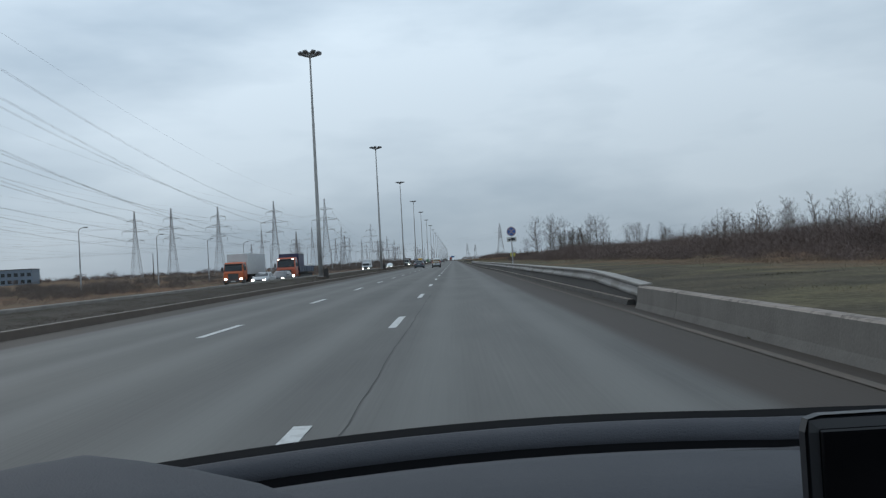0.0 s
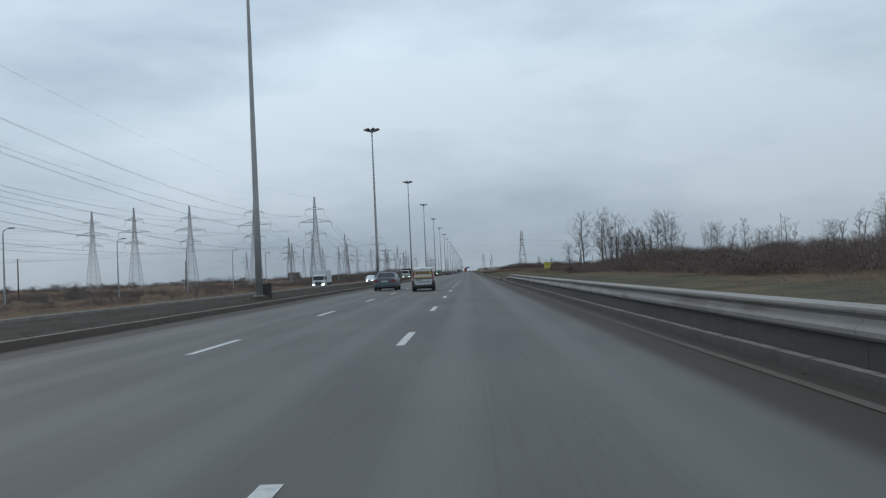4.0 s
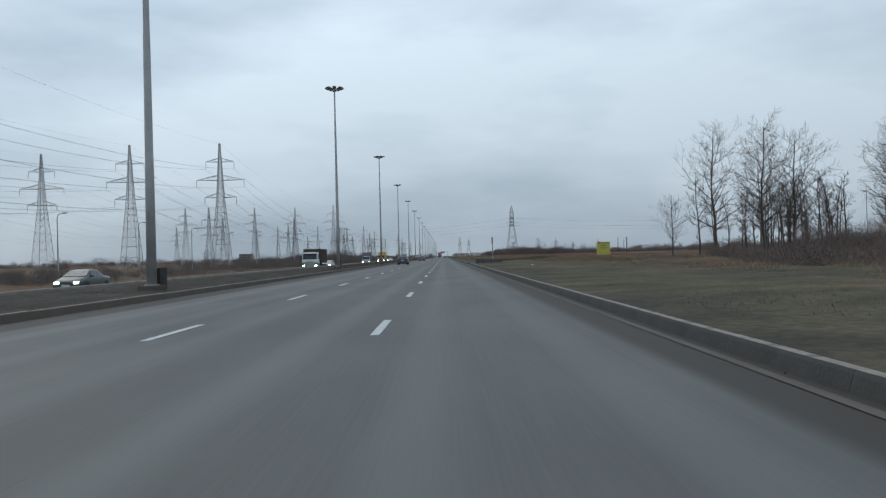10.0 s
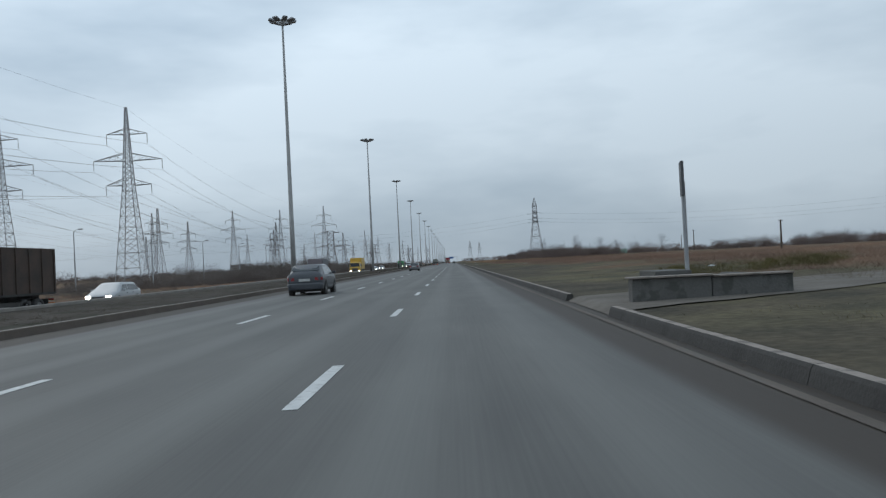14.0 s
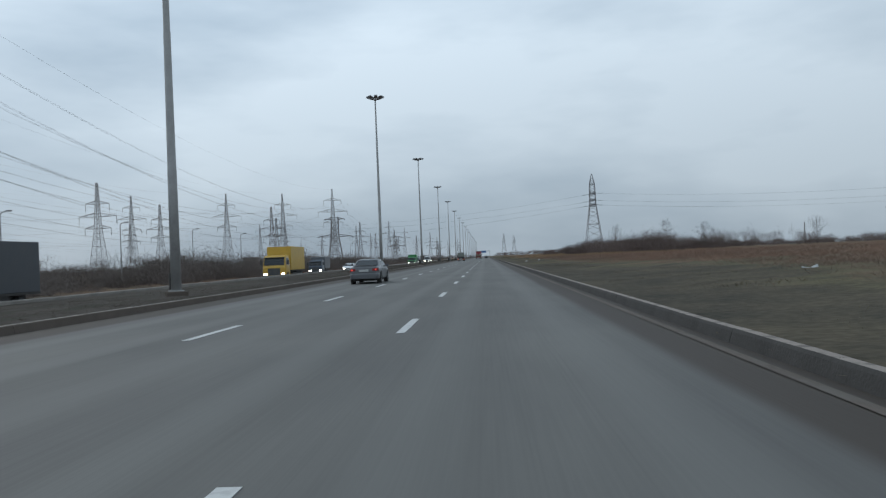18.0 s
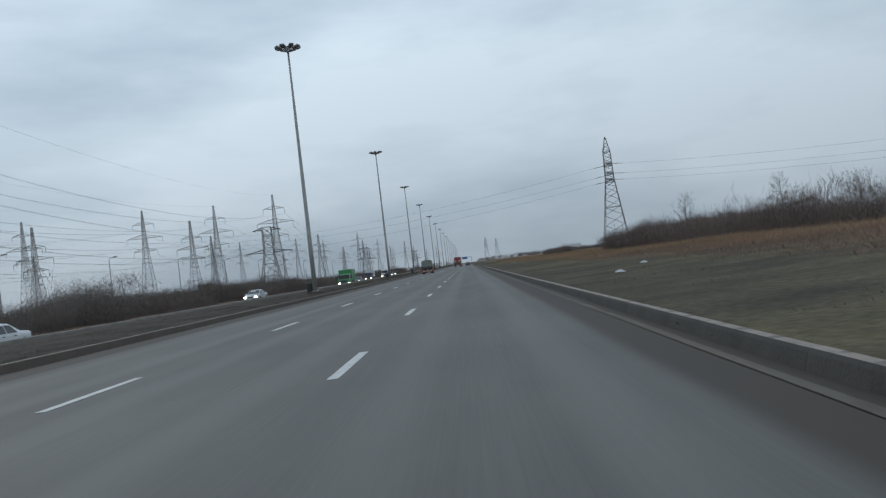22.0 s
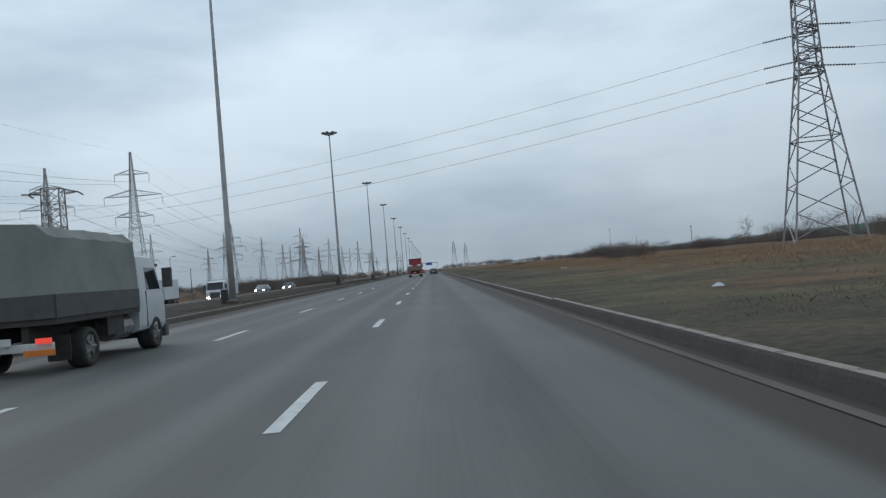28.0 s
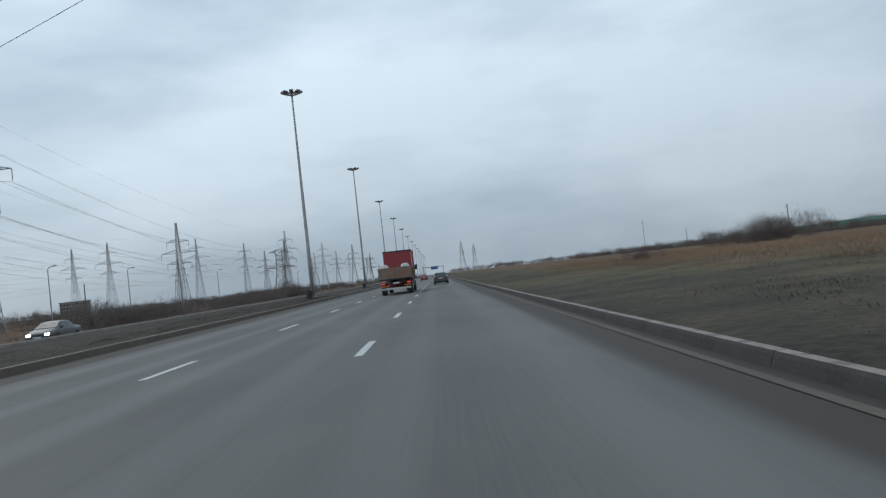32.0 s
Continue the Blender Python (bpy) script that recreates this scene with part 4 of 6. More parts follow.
def tube(vs, fs, p, q, r0, r1, seg):
    p, q = Vector(p), Vector(q)
    d = (q - p).normalized()
    u = d.cross(Vector((0.3, 0.1, 1)) if abs(d.z) < 0.9 else Vector((1, 0, 0))).normalized()
    w = d.cross(u)
    b = len(vs)
    for c, r in ((p, r0), (q, r1)):
        for i in range(seg):
            a = 2 * math.pi * i / seg
            vs.append(c + (u * math.cos(a) + w * math.sin(a)) * r)
    for i in range(seg):
        fs.append((b + i, b + (i + 1) % seg, b + seg + (i + 1) % seg, b + seg + i))


def bare_tree(seed, H, spread, label, branches=22):
    """A leafless tree: wavering leader and side limbs in one mesh, the fine crown in another."""
    rnd = random.Random(seed)
    tv, tf, cv, cf = [], [], [], []

    def grow(p, d, length, r, level):
        steps = (0, 4, 3, 2)[level]
        for i in range(steps):
            q = p + d * (length / steps)
            r1 = r * 0.72
            if level == 1:
                tube(tv, tf, p, q, r, r1, 4)
            else:
                tube(cv, cf, p, q, r, r1, 3)
            for _ in range((0, 2, 2, 0)[level]):
                side = d.cross(Vector((rnd.uniform(-1, 1), rnd.uniform(-1, 1), rnd.uniform(-0.6, 1)))).normalized()
                nd = (d * rnd.uniform(0.5, 1.0) + side * rnd.uniform(0.5, 1.0) + Vector((0, 0, rnd.uniform(-0.1, 0.3)))).normalized()
                grow(q, nd, length * rnd.uniform(0.28, 0.55), max(0.012, r1 * 0.6), level + 1)
            p, r = q, r1
            d = (d + Vector((rnd.uniform(-0.22, 0.22), rnd.uniform(-0.22, 0.22), rnd.uniform(-0.06, 0.24)))).normalized()

    p, d, r, spine = Vector((0, 0, -0.3)), Vector((rnd.uniform(-0.05, 0.05), rnd.uniform(-0.05, 0.05), 1)).normalized(), H * 0.017, []
    for i in range(10):
        q = p + d * (H / 10)
        tube(tv, tf, p, q, r, r * 0.84, 6)
        spine.append((p, q, r))
        p, r = q, r * 0.84
        d = (d + Vector((rnd.uniform(-0.09, 0.09), rnd.uniform(-0.09, 0.09), 0.06))).normalized()
    for k in range(branches):
        u = 0.2 + 0.78 * (k + rnd.random()) / branches
        a, b, r = spine[min(9, int(u * 10))]
        at = a.lerp(b, u * 10 % 1.0)
        turn, rise = k * 2.4 + rnd.uniform(-0.5, 0.5), rnd.uniform(0.45, 1.1)
        reach = H * spread * rnd.uniform(0.65, 1.15) * (0.3 + 1.3 * (u - 0.1) if u < 0.5 else 0.82 - 0.95 * (u - 0.5))
        grow(at, Vector((math.cos(turn), math.sin(turn), rise)).normalized(), reach, max(0.03, r * 0.62), 1)
    t = empty("tree", label, "tree", "bare trees beside the road")
    raw("trunk", tv, tf, M_BARK, t)
    raw("crown", cv, cf, M_TWIG, t)
    return t


BIG = "tall leafless tree with a forked grey trunk and fine twigs"
SLIM = "slim leafless young tree in a thin stand"
trees = [bare_tree(3, 14.5, 0.46, BIG, 26), bare_tree(11, 15.5, 0.42, BIG, 28), bare_tree(29, 13.2, 0.5, BIG, 24), bare_tree(41, 9.5, 0.26, SLIM, 14), bare_tree(57, 10.5, 0.22, SLIM, 14)]
BIG_SPOTS = ((33.0, 315.5, 0, 1.02), (33.2, 322.5, 3, 1.08), (38.2, 314, 1, 1.0), (42.2, 315, 2, 1.05), (39.8, 318, 0, 0.85), (54.0, 314, 0, 0.98), (57.2, 317, 2, 1.05), (29.5, 322, 2, 0.55), (62.0, 330, 1, 0.8), (70.0, 318, 2, 0.8), (76.0, 330, 0, 0.75),
             (66.0, 560, 2, 0.4), (34.0, 606, 0, 0.46), (45.0, 598, 1, 0.48), (52.0, 590, 2, 0.45), (85.0, 250, 1, 0.75), (92.0, 262, 0, 0.7), (99.0, 240, 2, 0.75), (80.0, 205, 0, 0.65), (74.0, 175, 1, 0.62), (88.0, 160, 2, 0.7), (70.0, 142, 0, 0.6),
             (104.0, 215, 1, 0.7), (110.0, 285, 0, 0.75), (96.0, 300, 2, 0.7), (120.0, 320, 1, 0.7), (88.0, 330, 2, 0.65), (54.0, 648, 1, 0.36), (68.0, 640, 0, 0.4), (75.0, 760, 2, 0.4), (60.0, 770, 0, 0.35), (-60, 420, 2, 0.35), (-72, 690, 0, 0.4), (-66, 560, 1, 0.35))
rnd = random.Random(5)
SLIM_SPOTS = [(rnd.uniform(44, 56), rnd.uniform(326, 352), rnd.choice((3, 4)), rnd.uniform(0.85, 1.15)) for _ in range(34)] + \
             [(rnd.uniform(60, 130), rnd.uniform(100, 330), rnd.choice((3, 4)), rnd.uniform(0.6, 1.05)) for _ in range(70)]
placed = set()
for x, y, k, s in list(BIG_SPOTS) + SLIM_SPOTS:
    m = pose(x, y, verge(x, y) - 0.05, 0, 0, (x * 37 + y * 11) % 360)
    if k not in placed:
        placed.add(k)
        tr = trees[k]
        tr.matrix_basis = m
        trees[k] = tr
        tr.scale = (s, s, s)
    else:
        c = copy_thing(trees[k], m)
        c.scale = (s, s, s)


def clump(seed, n, lean, knots=7, long=0.24, wide=0.0055):
    """A lumpy bush of fine bare twigs as arrays, one metre high."""
    g = np.random.default_rng(seed)
    lobes = [np.array([0.0, 0.0, 0.5])]
    for k in range(knots - 1):
        a = g.uniform(0, 6.283)
        lobes.append(np.array([math.cos(a) * lean * g.uniform(0.3, 0.75), math.sin(a) * lean * g.uniform(0.3, 0.75), g.uniform(0.15, 0.68)]))
    vs, fs = [], []
    for i in range(n):
        c = lobes[i % knots]
        a, e = g.uniform(0, 6.283), g.uniform(0.35, 1.5)
        out = np.array([math.cos(a) * math.cos(e), math.sin(a) * math.cos(e), math.sin(e)])
        reach = (1.2 if i % knots == 0 else 1.0) * long * g.uniform(0.45, 1.0)
        c = c + g.normal(0, 0.11, 3) * np.array([1, 1, 0.8])
        base = c - out * 0.1
        tip = c + out * reach * np.array([1, 1, 1.15])
        if i % 9 == 0:
            base, tip = np.array([g.normal(0, 0.08), g.normal(0, 0.08), 0.0]), c + g.normal(0, 0.03, 3)
        base[2], tip[2] = max(base[2], 0.0), max(tip[2], 0.03)
        across = np.cross(tip - base, g.normal(0, 1, 3))
        across = across / (np.linalg.norm(across) + 1e-6) * wide * g.uniform(0.6, 1.4)
        vs += [base - across, base + across, tip]
        fs.append((3 * i, 3 * i + 1, 3 * i + 2))
    return np.array(vs), np.array(fs)


def scatter(name, spots, variants, mat, label, category, level=None):
    """Joins many plants into one mesh of kind stuff. spots: x, y, height, spread."""
    V, F, base = [], [], 0
    g = np.random.default_rng(len(spots))
    for x, y, h, w in spots:
        if h > 0.7:
            swell = 1.0 + 0.75 * noise.noise((x * 0.09, y * 0.09, 6.0)) + 0.35 * noise.noise((x * 0.022, y * 0.022, 3.0))
            h, w = h * max(0.45, swell), w * max(0.6, swell)
        vs, fs = variants[g.integers(len(variants))] if h < 2.0 or variants is not shrubs else tall[g.integers(6)]
        a = g.uniform(0, 6.283)
        rot = np.array([[math.cos(a), -math.sin(a), 0], [math.sin(a), math.cos(a), 0], [0, 0, 1]])
        v = (vs @ rot.T) * np.array([w, w, h]) + np.array([x, y, (verge(x, y) if level is None else level) - 0.05])
        V.append(v)
        F.append(fs + base)
        base += len(vs)
    ob = raw(name, np.concatenate(V).tolist(), np.concatenate(F).tolist(), mat)
    return tagged(ob, label, category, kind="stuff")


def tuft(seed, n, lean, w0=0.004, w1=0.011):
    """A tuft of dry blades as arrays, one metre high."""
    g = np.random.default_rng(seed)
    vs, fs = [], []
    for i in range(n):
        a, r, b = g.uniform(0, 6.283), abs(g.normal(0, 0.35)), g.uniform(0, 6.283)
        base = np.array([r * math.cos(a), r * math.sin(a), 0.0])
        tip = base + np.array([math.cos(a) * g.uniform(0, lean), math.sin(a) * g.uniform(0, lean), 1.0]) * g.uniform(0.3, 0.95)
        w = g.uniform(w0, w1) * np.array([math.cos(b), math.sin(b), 0])
        vs += [base - w, base + w, tip]
        fs.append((3 * i, 3 * i + 1, 3 * i + 2))
    return np.array(vs), np.array(fs)


shrubs = [clump(i, 430, 0.6, 11, 0.17, 0.0042) for i in range(8)]
tall = [clump(90 + i, 900, 0.6, 19, 0.15, 0.0021) for i in range(6)]
distant = [clump(120 + i, 200, 0.6) for i in range(6)]
fine = [clump(20 + i, 26, 1.0) for i in range(5)]
rnd = random.Random(8)


def spread_out(n, x0, x1, y0, y1, h0, h1, keep=None):
    out = []
    while len(out) < n:
        x, y = rnd.uniform(x0, x1), rnd.uniform(y0, y1)
        patch = noise.noise((x * 0.03, y * 0.02, 2.0))
        if keep is None or patch > keep:
            h = rnd.uniform(h0, h1) * (1 + 0.5 * patch) * (1.45 if rnd.random() < 0.1 else 1.0)
            out.append((x, y, h, h * rnd.uniform(1.0, 1.9)))
    return out


def front(y):
    """Where the thicket begins beside the first stretch."""
    return 18 + 5 * noise.noise((0.5, y * 0.03, 1)) + 2.5 * noise.noise((2.5, y * 0.11, 1)) + max(0, y - 258) * 0.28


scrub = [(front(y) + abs(rnd.gauss(0, 9)), y, rnd.uniform(0.7, 1.7), rnd.uniform(1.4, 2.8)) for y in (rnd.uniform(18, 322) for _ in range(620))]
LONE_BUSHES = ((47, 662, 1.3, 3.6), (62, 659, 1.6, 4.0), (80, 655, 2.2, 4.2), (72, 826, 3.0, 2.6), (90, 840, 3.5, 2.8), (38, 806, 1.5, 3.6), (26, 725, 1.5, 2.5), (17, 776, 0.5, 0.9), (62, 800, 1.3, 2.6), (60, 716, 2.4, 3.6), (66, 722, 2.4, 4.0))
thick_right = scrub + [(front(y) + rnd.uniform(9, 40), y, rnd.uniform(2.0, 3.8) + max(0.0, y - 215) * 0.012, rnd.uniform(3.0, 5.0)) for y in (rnd.uniform(40, 318) for _ in range(330))] + \
    spread_out(200, 60, 135, 60, 330, 2.4, 4.4, -0.25)
scatter("thicket", thick_right, shrubs, M_THICKET, "dense thicket of bare reddish-brown bushes", "bushes")
band = [(21 + abs(rnd.gauss(0, 16)), 600 + rnd.gauss(0, 17), rnd.uniform(2.9, 5.0), rnd.uniform(3.2, 5.6)) for _ in range(260)]
band = [s for s in band if s[1] < 640 and s[0] > 20 + 0.25 * abs(s[1] - 600)]
lone = [(x + rnd.gauss(0, 1.3 * k), y + rnd.gauss(0, 1.8 * k), rnd.uniform(0.7, 1.1) * h, rnd.uniform(0.9, 1.4) * h) for x, y, k, h in LONE_BUSHES for _ in range(14)]
bank = [(70 + 0.11 * (y - 660) + rnd.gauss(0, 6), y, rnd.uniform(1.3, 2.3), rnd.uniform(2.6, 4.2)) for y in (rnd.uniform(670, 1100) for _ in range(260))]
scatter("thicket", band + lone + bank + spread_out(230, 72, 135, 350, 560, 2.0, 3.4, -0.2) + spread_out(300, 70, 190, 690, 1250, 1.8, 3.2, 0.0), shrubs, M_THICKET, "scattered bare brown bushes across the field", "bushes")
scatter("thicket", spread_out(40, -56, -40, 395, 470, 1.0, 1.8, -0.1) + spread_out(330, -47, -35.5, 428, 700, 1.7, 3.2, -0.35) + spread_out(120, -62, -42, 530, 690, 2.8, 4.4, -0.2) + spread_out(150, -90, -44, 420, 800, 2.0, 3.8, -0.1) + spread_out(130, -47, -35, 785, 930, 2.0, 3.4, -0.3) + spread_out(300, -110, -36, 40, 430, 0.9, 1.8, 0.0) + spread_out(300, -150, -36, 780, 1300, 1.8, 3.2, -0.1) + spread_out(480, -70, -34, 20, 1000, 0.8, 1.6, -0.3), shrubs, M_SCRUB, "bare dark bushes beyond the oncoming carriageway", "bushes")
far_wood = [(rnd.uniform(-900, -150), rnd.uniform(500, 1900), rnd.uniform(4, 8), rnd.uniform(6, 11)) for _ in range(700)] + [(rnd.uniform(140, 900), rnd.uniform(700, 2000), rnd.uniform(4, 8), rnd.uniform(6, 12)) for _ in range(700)] + \
           [(rnd.uniform(-400, 500), rnd.uniform(2000, 2600), rnd.uniform(7, 11), rnd.uniform(12, 22)) for _ in range(260) ]
far_wood = [s for s in far_wood if not -32 < s[0] < 25]
scatter("far_woods", far_wood, distant, M_THICKET, "far line of bare woods on the horizon", "woods")
olive = material("olive_leaves", (0.15, 0.125, 0.05), 0.9, 0, (0.1, 0.09, 0.045), 0.5, 4, 0, 0.1)
scatter("shrub", [(x + rnd.gauss(0, 0.7), y + rnd.gauss(0, 0.9), rnd.uniform(0.5, 0.69), rnd.uniform(0.9, 1.4)) for x, y in ((8.8, 338.5), (10.6, 339.5), (13.5, 338.0), (15.0, 340.5)) for _ in range(7)], shrubs, olive, "low olive-green shrubs by the dirt track", "shrub")
tufts = [tuft(60 + i, 18, 1.1) for i in range(6)]
turf = [tuft(80 + i, 11, 0.2, 0.012, 0.03) for i in range(8)]


def sward(n, x0, spread, h0, h1):
    """Uneven grass beside the kerb: taller and denser in patches."""
    out = []
    while len(out) < n:
        x, y = x0 + abs(rnd.gauss(0, spread)), rnd.uniform(-8, 790)
        lush = 0.5 + 0.9 * noise.noise((x * 0.22, y * 0.16, 12.0)) + 0.5 * noise.noise((x * 0.9, y * 0.8, 3.0))
        if rnd.random() < lush and not (322.0 < y < 331.0 and x < 13) and (y > 168 or x > 3.75 + bulge(y)):
            out.append((x, y, rnd.uniform(h0, h1) * (0.5 + 0.7 * lush) * min(1.0, 0.4 + (x - x0) * 0.5), rnd.uniform(0.45, 1.0)))
    return out


scatter("grass", sward(46000, 3.4, 7.0, 0.04, 0.11), turf, M_GRASS, "rough green and straw-coloured verge grass", "grass")
scatter("dry_grass", sward(9000, 4.6, 9.0, 0.05, 0.16), turf, M_STRAW, "pale straw tufts in the verge grass", "grass")
reeds = [(12 + abs(rnd.gauss(0, 16)), rnd.uniform(20, 820), rnd.uniform(0.2, 0.6), rnd.uniform(0.5, 1.2)) for _ in range(20000)] + [(9.5 + abs(rnd.gauss(0, 10)), rnd.uniform(480, 800), rnd.uniform(0.25, 0.65), rnd.uniform(0.6, 1.2)) for _ in range(8000)] + [(9 + abs(rnd.gauss(5, 9)), rnd.uniform(300, 620), rnd.uniform(0.25, 0.75), rnd.uniform(0.6, 1.2)) for _ in range(7000)]
reeds += [(6.5 + abs(rnd.gauss(3, 4)), rnd.uniform(170, 800), rnd.uniform(0.15, 0.4), rnd.uniform(0.4, 0.9)) for _ in range(7000)]
reeds = [(x, y, h * min(1.0, 0.3 + max(0.0, x - 8) / 15), w) for x, y, h, w in reeds if x > (15 if y < 400 else 10.5) + 9 * noise.noise((x * 0.07, y * 0.05, 8.0)) + 5 * noise.noise((x * 0.3, y * 0.25, 5.0)) - 3 or rnd.random() < 0.12]
bright = lambda r: r[1] > 535 + 40 * noise.noise((r[0] * 0.06, r[1] * 0.05, 1.0))
late = [r for r in reeds if r[1] >= 335 - 0.8 * (r[0] - 12)]
scatter("dry_grass", [r for r in late if bright(r)], tufts, M_REED, "tall dry orange-brown grass before the bushes", "grass")
scatter("dry_grass", [r for r in late if not bright(r)], tufts, M_RUST, "dull reddish-brown dry grass in the field", "grass")
scatter("dry_grass", [r for r in reeds if r[1] < 335 - 0.8 * (r[0] - 12)], tufts, M_DULL, "dull brown dry grass before the thicket", "grass")
scatter("grass", [(rnd.uniform(-15.4, -10.4), rnd.uniform(-8, 800), rnd.uniform(0.06, 0.17), rnd.uniform(0.3, 0.7)) for _ in range(15000)], tufts, M_MEDIAN_GRASS, "dull brown grass on the median", "grass", 0.21)
scatter("dry_grass", [(-31 - abs(rnd.gauss(0, 26)), rnd.uniform(20, 900), rnd.uniform(0.4, 1.0), rnd.uniform(0.6, 1.4)) for _ in range(6000)], tufts, M_THICKET, "dull brown dry grass beyond the far road", "grass")

# ---- pieces of the kerbs and the lane markings ----
kerb_right = empty("kerb", "low concrete kerb with pale top and dark face along the verge", "kerb", kind="structure")
kerb_left = empty("kerb", "splashed concrete kerb wall along the median", "kerb", kind="structure")
kerb_far = empty("kerb", "concrete kerb wall along the far side of the median", "kerb", kind="structure")
kr = kl = kf = None
M_KERB_PALE = material("pale_kerb_concrete", (0.3, 0.275, 0.245), 0.85, 0, (0.22, 0.2, 0.18), 1.5, 25, 0.4, 0.3)
rnd = random.Random(12)
for i in range(271):
    y = Y0 + 3.0 * i
    jig = rnd.uniform(-0.005, 0.005)
    if y > 16 and not 322.0 < y < 329.0:
        m = pose(jig * 0.5 - (0.15 if y > 170 else 0.02) + bulge(y), y, rnd.uniform(-0.003, 0.002) - (0.06 if y < 170 else 0.0 if y < 640 else 0.03), 0, 0, rnd.uniform(-0.1, 0.1) - math.degrees((bulge(y + 3.0) - bulge(y)) / 3.0))
        if kr is None:
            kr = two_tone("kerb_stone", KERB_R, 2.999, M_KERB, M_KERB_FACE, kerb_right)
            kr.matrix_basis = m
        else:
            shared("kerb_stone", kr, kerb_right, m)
    m = pose(-jig * 0.5, y, rnd.uniform(-0.007, 0.005), 0, 0, rnd.uniform(-0.1, 0.1))
    if kl is None:
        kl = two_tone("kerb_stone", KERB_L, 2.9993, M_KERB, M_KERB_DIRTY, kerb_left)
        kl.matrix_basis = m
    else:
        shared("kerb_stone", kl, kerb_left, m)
    m = pose(far_edge(y) - 0.16, y, rnd.uniform(-0.015, 0.01), 0, 0, 0.19)
    if kf is None:
        kf = two_tone("kerb_stone", KERB_F, 2.998, M_KERB_PALE, M_KERB_PALE, kerb_far)
        kf.matrix_basis = m
    else:
        shared("kerb_stone", kf, kerb_far, m)
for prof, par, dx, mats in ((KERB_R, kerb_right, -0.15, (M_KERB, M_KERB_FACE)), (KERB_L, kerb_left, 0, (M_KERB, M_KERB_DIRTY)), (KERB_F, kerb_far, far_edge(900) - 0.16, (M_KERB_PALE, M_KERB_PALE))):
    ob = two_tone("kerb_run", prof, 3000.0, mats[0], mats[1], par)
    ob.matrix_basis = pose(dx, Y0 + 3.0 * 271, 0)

dash = None
for lane_x in (-1.45, -5.15):
    far_dash = B()
    for n in range(-1, 190):
        y = 4.49 + 12.0 * n
        if y < 790:
            m = pose(lane_x, y, 0.0)
            if dash is None:
                b = B()
                ring = [(-0.075, -1.5), (0.07, -1.5), (0.078, -0.6), (0.073, 0.7), (0.076, 1.5), (-0.072, 1.5), (-0.078, 0.4)]
                slab(b, [(px, py, 0.003) for px, py in ring], 0.004)
                dash = part("lane_dash", b, M_LINE, road)
                dash.matrix_basis = m
            else:
                shared("lane_dash", dash, road, m)
        else:
            box(far_dash, lane_x - 0.075, lane_x + 0.075, y - 1.5, y + 1.5, 0.003, 0.008)
    part("far_dashes", far_dash, M_LINE, road)["kind"] = "stuff"


# ---- vehicles ----
def wheels(t, spots, r, w, rim_label=""):
    """Tyres with dished rims. spots: (x, y); x is the outer face."""
    tyre_me = rim_me = None
    for x, y in spots:
        s = 1 if x > 0 else -1
        m = pose(x, y, r, 0, 0, 0 if s > 0 else 180)
        if tyre_me is None:
            b = B()
            prof = ((-w, r * 0.62), (-w, r * 0.93), (-w * 0.85, r), (-w * 0.15, r), (0.0, r * 0.93), (-0.005, r * 0.64))
            loft(b, [[(px, pr * math.cos(a), pr * math.sin(a)) for px, pr in prof] for a in [2 * math.pi * i / 20 for i in range(21)]], caps=False)
            tyre = part("wheel", b, M_RUBBER, t, smooth=True)
            tyre_me = tyre.data
            b = B()
            rod(b, (-w * 0.5, 0, 0), (-0.03, 0, 0), r * 0.63, r * 0.63, 20)
            rod(b, (-0.03, 0, 0), (0.0, 0, 0), r * 0.3, r * 0.24, 12)
            for i in range(5):
                a = 2 * math.pi * i / 5
                rod(b, (-0.022, 0, 0), (-0.015, 0.58 * r * math.cos(a), 0.58 * r * math.sin(a)), r * 0.1, r * 0.07, 5)
            rim = part("rim", b, M_RIM, tyre)
            rim_me = rim.data
        else:
            tyre = new("wheel", tyre_me)
            tyre.parent = t
            rim = new("rim", rim_me)
            rim.parent = tyre
        tyre.matrix_basis = m


def ring(y, hw, zb, belt, zt, tt):
    """A body's cross-section: sills, flanks and a roof drawn in by tt."""
    belt = min(belt, zt - 0.06)
    xt = hw * tt if zt > belt + 0.15 else hw * 0.95
    mid = (zb + belt) / 2
    half = [(hw * 0.82, zb), (hw * 0.95, zb + 0.05), (hw * 0.99, zb + 0.14), (hw, mid), (hw * 0.998, mid + (belt - mid) * 0.6), (hw * 0.985, belt),
            (hw * 0.985 + (xt - hw * 0.985) * 0.5, belt + (zt - 0.06 - belt) * 0.52), (xt, zt - 0.06), (xt * 0.94, zt - 0.025), (xt * 0.8, zt), (xt * 0.4, zt + 0.012)]
    return [(x, y, z) for x, z in half] + [(-x, y, z) for x, z in half[::-1]]


def pane(t, pts, label="", name="window", thick=0.008):
    b = B()
    slab(b, pts, thick)
    return part(name, b, M_GLASS, t, label)


def both(fn):
    for s in (-1, 1):
        fn(s)


def side_poly(s, hw, belt, roof, tt, pts):
    """Points (y, z) laid on a car's flank above the belt line, a hair proud."""
    out = []
    for y, z in pts:
        k = (z - belt) / (roof - 0.06 - belt)
        out.append((s * (hw * 0.985 + (hw * tt - hw * 0.985) * k + 0.014), y, z))
    return out if s < 0 else out[::-1]


